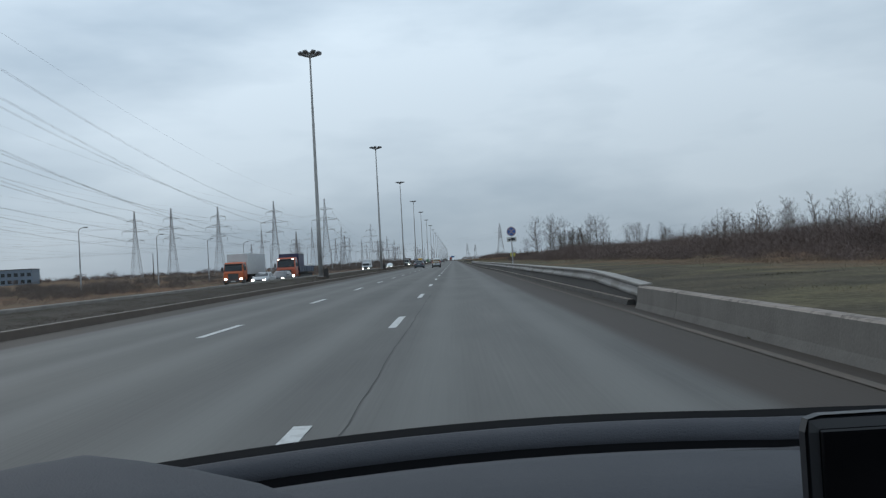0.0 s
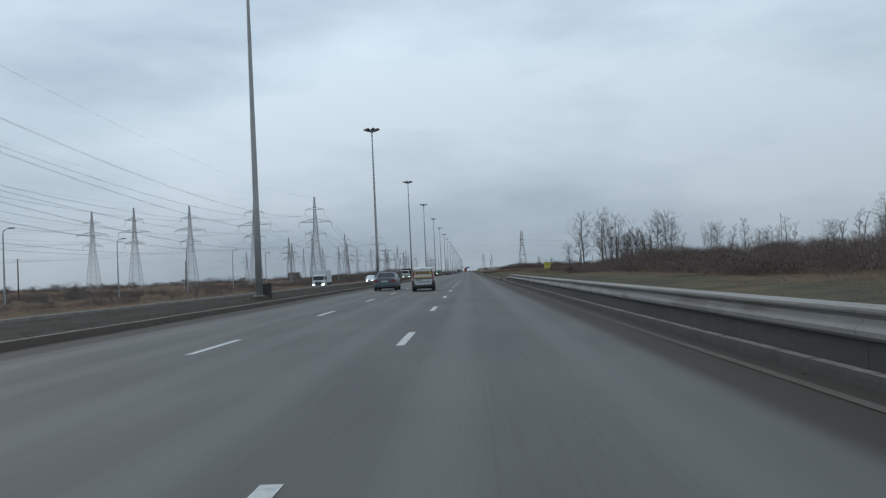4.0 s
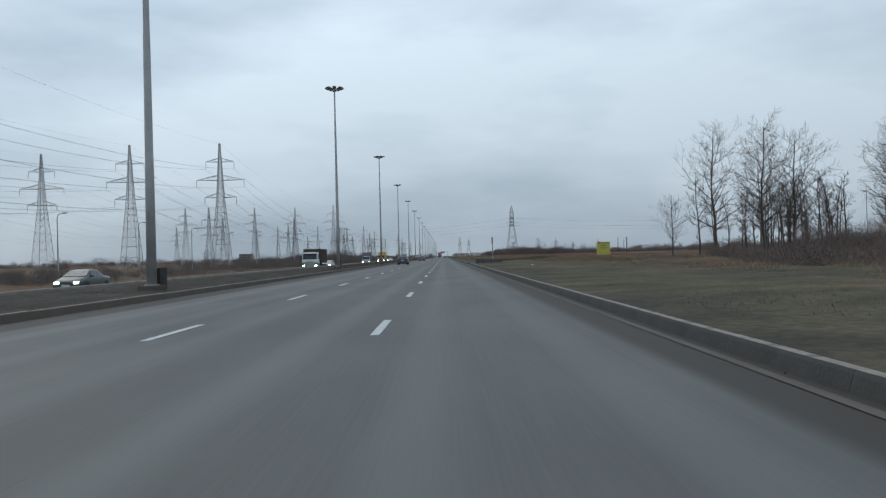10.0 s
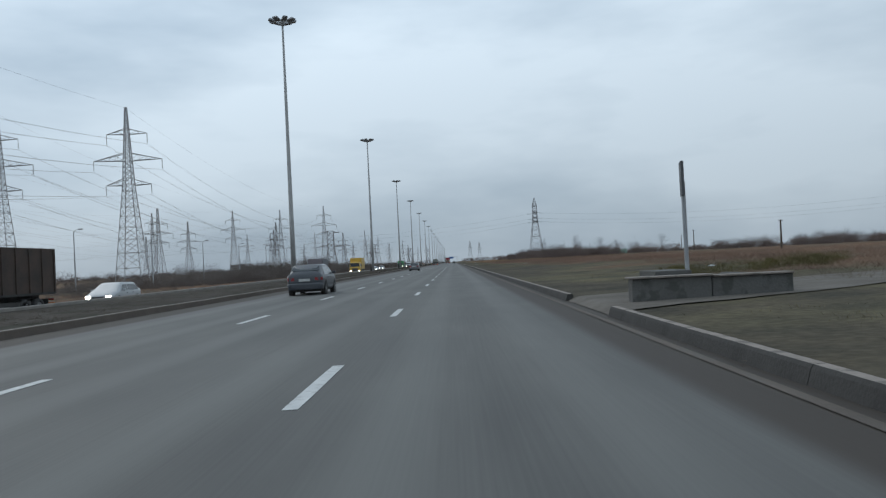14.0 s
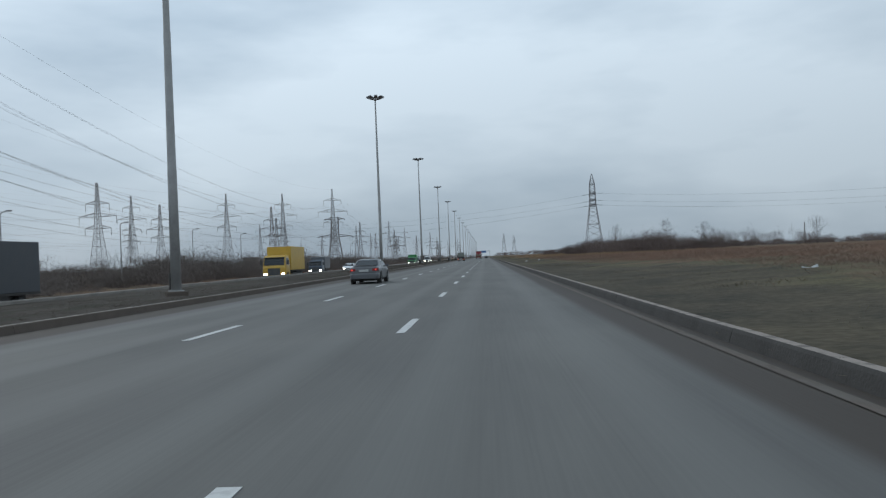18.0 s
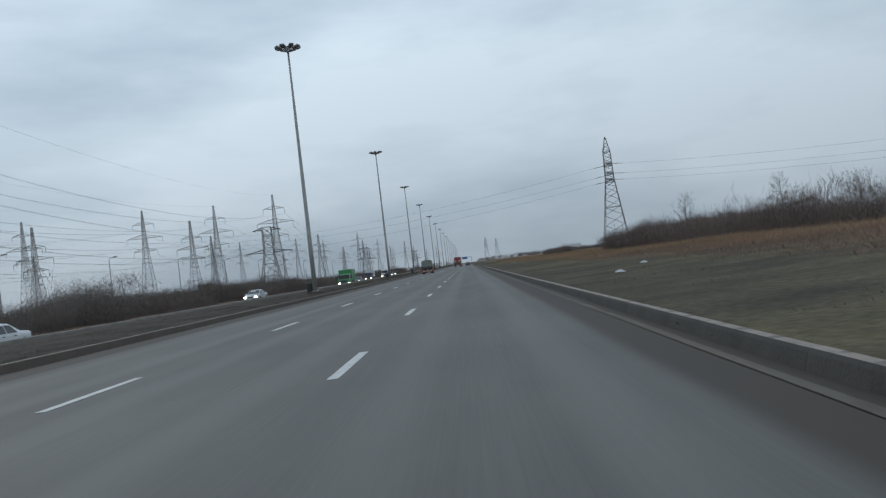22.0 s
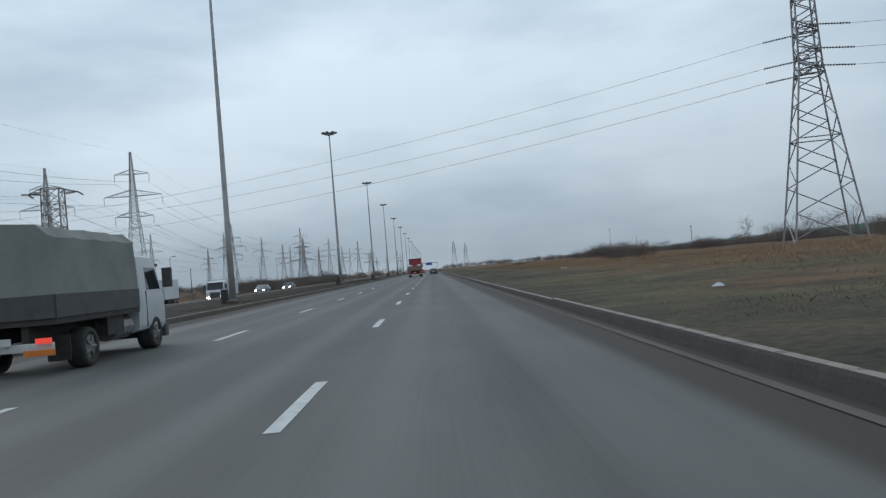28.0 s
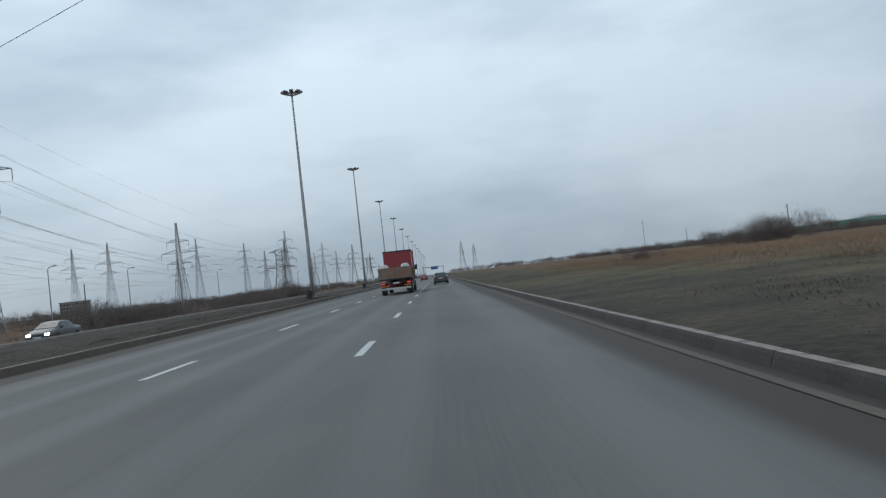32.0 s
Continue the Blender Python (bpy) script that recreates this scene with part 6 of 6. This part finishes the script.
    if stripe:
        part("cab_stripe", box(B(), -hw * 0.93, hw * 0.93, L - 0.08, L + 0.018, zb + 0.3, zb + 0.62, 0.01), stripe, t, "green stripe")
        for s in (-1, 1):
            part("cab_stripe", box(B(), s * hw * 0.972 - 0.012, s * hw * 0.972 + 0.012, y0 + 0.2, L - 0.25, zb + 0.08, zb + 0.55), stripe, t, "green stripe")
    part("rear_guard", box(B(), -hw * 0.9, hw * 0.9, 0.02, 0.12, 0.42, 0.56, 0.02), M_PLATE if lit_rear else M_CHASSIS, t, "pale under-run bar" if lit_rear else "")
    part("floor", box(B(), -hw, hw, 0, y0 - 0.15, bed - 0.1, bed), M_CHASSIS, t)
    yb = y0 - 0.15
    if body == "box":
        part("cargo_box", box(B(), -hw, hw, 0, yb, bed, body_h, 0.03), body_mat, t)
        for s in (-1, 1):
            part("rear_door", box(B(), min(s * 0.01, s * (hw - 0.06)), max(s * 0.01, s * (hw - 0.06)), -0.03, 0.0, bed + 0.05, body_h - 0.06, 0.01), body_mat, t)
    elif body == "tarp":
        n, secs = 13, []
        for i in range(n):
            y = yb * i / (n - 1)
            dip = 0.03 * abs(math.sin(i * math.pi / 3))
            secs.append([(-hw, y, bed + 0.35), (-hw * (0.985 - dip * 0.5), y, (bed + body_h) / 2), (-hw * 0.95, y, body_h - 0.22 - dip), (-hw * 0.75, y, body_h - 0.03 - dip), (0, y, body_h + 0.03 - dip), (hw * 0.75, y, body_h - 0.03 - dip), (hw * 0.95, y, body_h - 0.22 - dip), (hw * (0.985 - dip * 0.5), y, (bed + body_h) / 2), (hw, y, bed + 0.35)])
        b = B()
        loft(b, secs)
        part("canvas_cover", b, body_mat, t, "canvas cover stretched over hoops")
        for s in (-1, 1):
            part("drop_side", box(B(), min(s * (hw - 0.04), s * (hw + 0.02)), max(s * (hw - 0.04), s * (hw + 0.02)), 0.0, yb, bed, bed + 0.4, 0.01), low_mat or body_mat, t)
        part("tailgate", box(B(), -hw, hw, -0.04, 0.0, bed, bed + 0.4, 0.01), low_mat or body_mat, t)
    else:
        h = low or body_h
        for s in (-1, 1):
            side = part("drop_side", box(B(), min(s * (hw - 0.05), s * hw), max(s * (hw - 0.05), s * hw), 0.0, yb, bed, h, 0.01), body_mat, t)
            for i in range(7):
                y = 0.15 + i * (yb - 0.3) / 6
                part("stake", box(B(), min(s * hw, s * (hw + 0.05)), max(s * hw, s * (hw + 0.05)), y - 0.04, y + 0.04, bed, h), body_mat, side)
            part("tailgate", box(B(), min(s * 0.03, s * hw), max(s * 0.03, s * hw), -0.05, 0.0, bed, h, 0.015), body_mat, t)
        part("headboard", box(B(), -hw, hw, yb - 0.08, yb, bed, body_h, 0.01), low_mat or body_mat, t)
        if low:
            part("load_rim", box(B(), -hw + 0.05, hw - 0.05, yb * 0.62 - 0.03, yb - 0.08, body_h - 0.1, body_h + 0.02, 0.02), M_TRIM, t, "dark rim round the load")
            for s in (-1, 1):
                part("bundle", loft(B(), [[(s * (hw - 0.45) + 0.34 * k * math.cos(a), 0.45 + 0.3 * k * math.sin(a), z) for a in [0.7 * i for i in range(9)]] for z, k in ((bed + 0.3, 0.9), (h + 0.05, 1.0), (h + 0.2, 0.75), (h + 0.27, 0.3))]), M_PLATE, t, "pale bundle", smooth=True)
            part("load", box(B(), -hw + 0.08, hw - 0.08, yb * 0.62, yb - 0.1, bed, body_h - 0.05, 0.05), low_mat or body_mat, t, "tall covered load behind the cab")
    ws = [(s * (hw - 0.03), y) for s in (-1, 1) for y in ([1.5, 2.7] if L > 7.5 else [1.35]) + [L - (0.75 if L > 7.5 else 0.8)]]
    wheels(t, ws, wheel_r, 0.34)
    part("fuel_tank", rod(B(), (hw - 0.35, y0 - 1.2, bed - 0.35), (hw - 0.35, y0 - 0.3, bed - 0.35), 0.26, 0.26, 12), M_RIM, t)
    return t


def oncoming(x, y, L):
    """The pose of a vehicle that faces the camera, its nose at y."""
    return pose(x, y + L, -0.45, 0, 0, 180)


delivery_van(pose(-3.3, 138.6, 0.0, 0, 0, 2.0) @ Matrix.Diagonal((0.875, 1, 0.965, 1)))
saloon("dark blue-grey saloon car with red tail lamps", paint("blue_grey_paint", (0.07, 0.085, 0.105)), pose(-6.65, 145.6, 0, 0, 0, 0), lit_rear=False)
saloon("silver-grey saloon car with a small boot spoiler and lit brakes", paint("silver_grey_paint", (0.125, 0.128, 0.135)), pose(-6.5, 440.0, 0, 0, 0, 0), lit_rear=True, L=4.6, W=1.64, H=1.33)
saloon("dark saloon car driving ahead in the same lane", paint("black_green_paint", (0.045, 0.05, 0.05)), pose(0.35, 803.0, 0, 0, 0, 0), L=4.4, H=1.38)
saloon("red hatchback car far ahead", paint("red_paint", (0.3, 0.03, 0.03)), pose(-3.4, 905.0, 0, 0, 0, 0), hatch=True, L=4.2)
saloon("dark estate car with red lamps far ahead", paint("dark_paint", (0.05, 0.055, 0.065)), pose(-6.9, 345.0, 0, 0, 0, 0), hatch=True, L=4.4)
truck("red lorry with rusty drop-side body and a tall red load", paint("lorry_red", (0.36, 0.035, 0.04)), pose(-3.2, 770.5, 0, 0, 0, 0), "flat", material("rusty_grey_board", (0.25, 0.2, 0.16), 0.75, 0, (0.17, 0.12, 0.09), 1.5, 16, wear=(0.3, 0.13, 0.06)), L=11.5, W=2.5, cab_h=3.0, body_h=3.55, bed=1.25, lit=False, lit_rear=True, low=2.1, low_mat=paint("tarpaulin_red", (0.33, 0.035, 0.045), 0.6))
truck("light pickup truck with a grey-green canvas cover and lit lamps", paint("pickup_white", (0.55, 0.57, 0.58)), pose(-7.25, 633.6, 0, 0, 0, 0), "tarp", material("grey_canvas", (0.25, 0.265, 0.235), 0.85, 0, (0.19, 0.2, 0.18), 1.2, 18, 0.3), L=5.6, W=2.0, cab_h=2.1, body_h=2.55, bed=0.95, lit=False, lit_rear=True, cab_len=1.7, wheel_r=0.36, low_mat=M_TRIM)

ONC = "oncoming vehicles with lit headlights"
silver = paint("silver_paint", (0.42, 0.43, 0.44))
dark = paint("graphite_paint", (0.06, 0.062, 0.068))
white_p = paint("white_paint", (0.66, 0.68, 0.69))
saloon("silver saloon car with lit headlights", silver, oncoming(-20.0, 80.0, 4.55), True, group=ONC)
saloon("dark grey estate car with lit headlights", dark, oncoming(-20.0, 88.5, 4.55), True, hatch=True, group=ONC)
truck("orange lorry with a white refrigerated box and lit headlights", paint("lorry_orange", (0.55, 0.115, 0.03)), oncoming(-26.3, 93.5, 11.0), "box", paint("box_white", (0.6, 0.62, 0.62), 0.5), L=11.0, W=2.5, cab_h=2.75, body_h=3.75, bed=1.25, group=ONC)
truck("orange lorry with a long dark blue drop-side body", paint("lorry_orange_red", (0.5, 0.09, 0.035)), oncoming(-21.0, 98.0, 12.5), "flat", paint("drop_side_blue", (0.05, 0.075, 0.12), 0.6), L=12.5, W=2.5, cab_h=3.05, body_h=3.5, bed=1.2, low=1.9, low_mat=paint("dark_blue_board", (0.03, 0.035, 0.09), 0.6), group=ONC, slats=M_TRIM, roof_lamps=True)
truck("white box van with lit headlights", white_p, oncoming(-23.0, 205.0, 6.0), "box", white_p, L=6.0, W=2.0, cab_h=2.1, body_h=2.8, bed=0.9, wheel_r=0.36, name="box_van", group=ONC)
saloon("white off-road car with lit headlights", white_p, oncoming(-20.0, 243.0, 4.5), True, hatch=True, H=1.65, L=4.5, group=ONC)
saloon("dark green saloon car with lit headlights", paint("green_black_paint", (0.035, 0.055, 0.05)), oncoming(-23.0, 266.0, 4.55), True, group=ONC)
green = paint("stripe_green", (0.045, 0.2, 0.08))
truck("white and green lorry with a brown tipper body", paint("cab_white", (0.6, 0.63, 0.6)), oncoming(-20.3, 337.0, 9.0), "flat", material("rusty_board", (0.085, 0.055, 0.042), 0.8, 0, (0.05, 0.037, 0.03), 1.2, 14), L=9.0, W=2.5, cab_h=2.75, body_h=3.25, bed=1.2, group=ONC, stripe=green, slats=paint("slat_white", (0.5, 0.52, 0.5)), bumper=green)
saloon("silver hatchback car with lit headlights", silver, oncoming(-20.2, 353.0, 4.3), True, hatch=True, L=4.3, group=ONC)
truck("bonneted grey-blue lorry with a dark box body", paint("cab_grey", (0.24, 0.27, 0.3)), oncoming(-20.5, 424.0, 7.4), "box", paint("box_dark", (0.05, 0.055, 0.065), 0.55), L=7.4, W=2.2, cab_h=2.15, body_h=3.1, bed=0.95, wheel_r=0.38, cab_len=2.5, group=ONC, nose=True, front_board=material("mauve_board", (0.2, 0.17, 0.175), 0.7, 0, (0.16, 0.135, 0.14), 1.5, 16))
truck("yellow lorry with a yellow box body and lit headlights", paint("lorry_yellow", (0.6, 0.36, 0.04)), oncoming(-20.5, 474.0, 8.0), "box", paint("box_yellow", (0.62, 0.38, 0.045), 0.5), L=8.0, W=2.4, cab_h=2.6, body_h=3.45, bed=1.1, group=ONC)
truck("dark blue van with a grey cover", paint("van_dark_blue", (0.05, 0.07, 0.1)), oncoming(-23.8, 508.0, 5.8), "box", paint("cover_grey", (0.12, 0.125, 0.135), 0.6), L=5.8, W=2.0, cab_h=2.1, body_h=2.5, bed=0.9, wheel_r=0.36, name="box_van", group=ONC)
saloon("white saloon car with dazzling headlights", white_p, oncoming(-20.8, 517.0, 4.55), True, group=ONC)
saloon("silver saloon car passing the bushes", silver, oncoming(-24.0, 573.0, 4.55), True, group=ONC)
truck("small green lorry with lit headlights", paint("lorry_green", (0.06, 0.24, 0.09)), oncoming(-20.5, 618.0, 6.5), "box", paint("box_green", (0.05, 0.27, 0.09), 0.5), L=6.5, W=2.2, cab_h=2.2, body_h=2.9, bed=1.0, wheel_r=0.4, group=ONC)
saloon("grey saloon car with lit headlights", dark, oncoming(-20.2, 630.0, 4.55), True, group=ONC)
truck("purple-grey van with a white box body", paint("van_purple", (0.09, 0.085, 0.12)), oncoming(-25.7, 692.0, 6.2), "box", white_p, L=6.2, W=2.1, cab_h=2.1, body_h=2.75, bed=0.9, wheel_r=0.36, name="box_van", group=ONC)
truck("white high-roofed van with lit headlights", white_p, oncoming(-22.5, 703.0, 5.8), "box", white_p, L=5.8, W=2.0, cab_h=2.35, body_h=2.5, bed=0.8, wheel_r=0.36, name="box_van", group=ONC)
saloon("dark grey-green hatchback with lit headlights", paint("grey_green_paint", (0.1, 0.125, 0.13)), oncoming(-25.7, 739.0, 4.3), True, hatch=True, L=4.3, group=ONC)
saloon("grey saloon car with one headlight glare", dark, oncoming(-25.5, 760.0, 4.55), True, group=ONC)


# ---- the camera's own car where it stands at the start: front end, dashboard and display ----
def own_car(ex, ey, ez):
    """Places are given from a point above the driver's seat; the car's middle lies to its right. It is open above the doors."""
    t = empty("car", "dark open car with grey dashboard and black display", "car", "", pose(ex, ey, ez, -0.9, 0, 2.0))
    soft = material("grey_soft_plastic", (0.055, 0.057, 0.066), 0.75, 0, (0.045, 0.047, 0.055), 6, 380, 0.25, 0.35)
    black = material("matt_black_plastic", (0.006, 0.006, 0.007), 0.9, spec=0.08)
    body = paint("own_car_paint", (0.03, 0.032, 0.036))
    cx, g = 0.36, -ez
    # dashboard top: a gently bowed pad
    b = B()
    secs = []
    for i in range(25):
        x = -0.62 + 1.76 * i / 24
        bow = 0.303 * ((x - cx) / 0.78) ** 2 + 0.288 * min(0.0, x - cx)
        secs.append([(x, 0.34 - bow, -0.36), (x, 0.37 - bow, -0.2), (x, 0.44 - bow, -0.155), (x, 0.56 - bow, -0.158), (x, 0.7 - bow, -0.17), (x, 0.775 - bow, -0.183), (x, 0.79 - bow, -0.2), (x, 0.79 - bow, -0.36)])
    loft(b, secs)
    part("dashboard_top", b, soft, t, "grey soft dashboard top", smooth=True)
    b, c, d = B(), B(), B()
    sb, sc, sd = [], [], []
    for i in range(25):
        x = -0.62 + 1.76 * i / 24
        bow = 0.303 * ((x - cx) / 0.78) ** 2 + 0.288 * min(0.0, x - cx)
        sb.append([(x, 0.846 - bow, -0.181), (x, 0.858 - bow, -0.169), (x, 0.88 - bow, -0.164), (x, 0.905 - bow, -0.168), (x, 0.915 - bow, -0.19), (x, 0.85 - bow, -0.2)])
        sc.append([(x, 0.792 - bow, -0.24), (x, 0.8 - bow, -0.232), (x, 0.852 - bow, -0.184), (x, 0.86 - bow, -0.25), (x, 0.792 - bow, -0.26)])
        sd.append([(x, 0.925 - bow, -0.186), (x, 1.02 - bow, -0.178), (x, 1.03 - bow, -0.2), (x, 0.925 - bow, -0.21)])
    part("vent_lip", loft(b, sb), soft, t, "rounded grey lip along the windscreen", smooth=True)
    part("vent_slot", loft(c, sc), black, t, "black demister slot")
    part("windscreen_band", loft(d, sd), black, t, "black band at the foot of the windscreen")
    # hood over the dials
    b = B()
    secs = []
    for y, k in ((0.36, 1.1), (0.42, 1.05), (0.46, 1.0), (0.52, 0.82), (0.56, 0.62), (0.59, 0.4), (0.605, 0.15)):
        ring_pts = []
        for i in range(17):
            a = math.pi * i / 16
            ring_pts.append((-0.5 + 0.29 * k * math.cos(a), y, -0.215 + (0.11 - 0.03 * max(0.0, 0.42 - y) / 0.06) * math.sin(a) ** 0.3))
        secs.append(ring_pts)
    loft(b, secs)
    part("dial_hood", b, soft, t, "grey hood over the dials", smooth=True)
    # speaker grille: fine ribs let into the dashboard
    b = B()
    for i in range(90):
        x = 0.05 + 0.0038 * i
        y0 = 0.58 + 0.16 * max(0.0, 1 - (x - 0.05) / 0.12) ** 1.5
        rod(b, (x, y0, -0.1565 - 0.02 * (y0 - 0.56) / 0.14), (x + 0.004, 0.75, -0.1735), 0.0009, seg=4)
    part("speaker_grille", b, soft, t, "ribbed speaker grille")
    # display, standing in front of the pad
    disp = part("display", box(B(), 0.1215, 0.37, 0.33, 0.345, -0.26, -0.0515, 0.012), material("display_frame", (0.012, 0.0125, 0.015), 0.4), t, "black display with rounded frame")
    part("screen_glass", box(B(), 0.13, 0.362, 0.3275, 0.3305, -0.25, -0.0605, 0.002), material("black_glass", (0.004, 0.004, 0.005), 0.12), disp)
    glow, orange = lamp_material("display_white", (0.75, 0.72, 0.66), 0.55), lamp_material("display_orange", (1.0, 0.33, 0.02), 0.55)
    txt = bpy.data.curves.new("caption", "FONT")
    txt.body, txt.size = "\u041f\u0430\u043c\u044f\u0442\u044c", 0.0105
    tmp = new("caption_curve", txt)
    me = bpy.data.meshes.new_from_object(tmp.evaluated_get(bpy.context.evaluated_depsgraph_get()))
    bpy.data.objects.remove(tmp)
    me.materials.append(glow)
    cap = new("caption", me)
    cap.parent = disp
    cap.matrix_basis = pose(0.2235, 0.3268, -0.0906, 90, 0, 0)
    part("underline", box(B(), 0.224, 0.29, 0.3264, 0.327, -0.0958, -0.0938), orange, disp, "orange line")
    b = B()
    for i in range(14):
        a0, a1 = math.pi - 0.9 * i / 14 + 0.75, math.pi - 0.9 * (i + 1) / 14 + 0.75
        rod(b, (0.31 + 0.05 * math.cos(a0), 0.3266, -0.13 - 0.05 * math.sin(a0)), (0.31 + 0.05 * math.cos(a1), 0.3266, -0.13 - 0.05 * math.sin(a1)), 0.0005, seg=4)
    part("dial_arc", b, glow, disp, "white arc")
    part("display_foot", box(B(), 0.16, 0.25, 0.34, 0.4, -0.34, -0.2, 0.01), black, t)
    # lower fascia, front end, floor and wheels
    part("fascia", box(B(), -0.45, 1.17, 0.5, 0.9, -0.62, -0.362, 0.03), M_TRIM, t)
    b = B()
    loft(b, [[(cx + sx * w, y, z) for sx, z in ((-1, zb), (-1, zt - 0.08), (-0.86, zt), (0.86, zt), (1, zt - 0.08), (1, zb))] for y, w, zb, zt in ((1.06, 0.84, g + 0.3, -0.215), (1.5, 0.87, g + 0.26, -0.3), (1.95, 0.85, g + 0.26, -0.4), (2.15, 0.78, g + 0.3, -0.5), (2.22, 0.66, g + 0.36, -0.6))])
    part("bonnet", b, body, t, "dark bonnet and wings", smooth=False)
    part("floor_pan", box(B(), cx - 0.78, cx + 0.78, -2.2, 1.3, g + 0.2, g + 0.28), M_CHASSIS, t)
    # tail: boot, bumper, lamps
    b = B()
    loft(b, [[(cx + sx * w, y, z) for sx, z in ((-1, zb), (-1.01, (zb + zt) / 2), (-0.98, zt - 0.1), (-0.88, zt), (0.88, zt), (0.98, zt - 0.1), (1.01, (zb + zt) / 2), (1, zb))] for y, w, zb, zt in ((-2.32, 0.66, g + 0.42, -0.42), (-2.28, 0.74, g + 0.34, -0.36), (-2.18, 0.81, g + 0.3, -0.31), (-1.95, 0.85, g + 0.28, -0.285), (-1.55, 0.86, g + 0.28, -0.275))])
    part("boot", b, body, t, "dark rounded boot", smooth=True)
    part("rear_bumper", box(B(), cx - 0.8, cx + 0.8, -2.38, -2.1, g + 0.3, g + 0.56, 0.05), body, t)
    part("rear_plate", box(B(), cx - 0.26, cx + 0.26, -2.345, -2.325, g + 0.62, g + 0.73), M_PLATE, t)
    for s in (-1, 1):
        part("sill", box(B(), cx + s * 0.83 - 0.06, cx + s * 0.83 + 0.06, -1.0, 1.2, g + 0.18, g + 0.42, 0.02), body, t)
        part("tail_lamp", box(B(), cx + s * 0.62 - 0.13, cx + s * 0.62 + 0.13, -2.31, -2.2, -0.56, -0.42, 0.02), M_TAIL, t, "red tail lamp")
        for y0, y1 in ((-1.54, -0.42), (-0.4, 0.86)):
            door = part("door", box(B(), cx + s * 0.84 - 0.03, cx + s * 0.84 + 0.03, y0, y1, g + 0.4, -0.28, 0.02), body, t)
            part("door_handle", box(B(), cx + s * 0.88 - 0.012, cx + s * 0.88 + 0.012, y0 + 0.08, y0 + 0.26, -0.42, -0.39), M_TRIM, door)
        rear = part("wheel", rod(B(), (cx + s * 0.66, -1.35, g + 0.31), (cx + s * 0.885, -1.35, g + 0.31), 0.31, 0.31, 24), M_RUBBER, t)
        part("rim", rod(B(), (cx + s * 0.88, -1.35, g + 0.31), (cx + s * 0.892, -1.35, g + 0.31), 0.2, 0.18, 20), M_RIM, rear)
        part("headlight", box(B(), cx + s * 0.6 - 0.14, cx + s * 0.6 + 0.14, 2.08, 2.21, -0.66, -0.52, 0.02), M_GLASS, t)
        tyre = part("wheel", rod(B(), (cx + s * 0.66, 1.62, g + 0.31), (cx + s * 0.875, 1.62, g + 0.31), 0.31, 0.31, 24), M_RUBBER, t)
        part("rim", rod(B(), (cx + s * 0.87, 1.62, g + 0.31), (cx + s * 0.885, 1.62, g + 0.31), 0.2, 0.18, 20), M_RIM, tyre)
    part("number_plate", box(B(), cx - 0.26, cx + 0.26, 2.225, 2.235, g + 0.42, g + 0.53), M_PLATE, t)


own_car(-0.07, -0.02, 1.179)
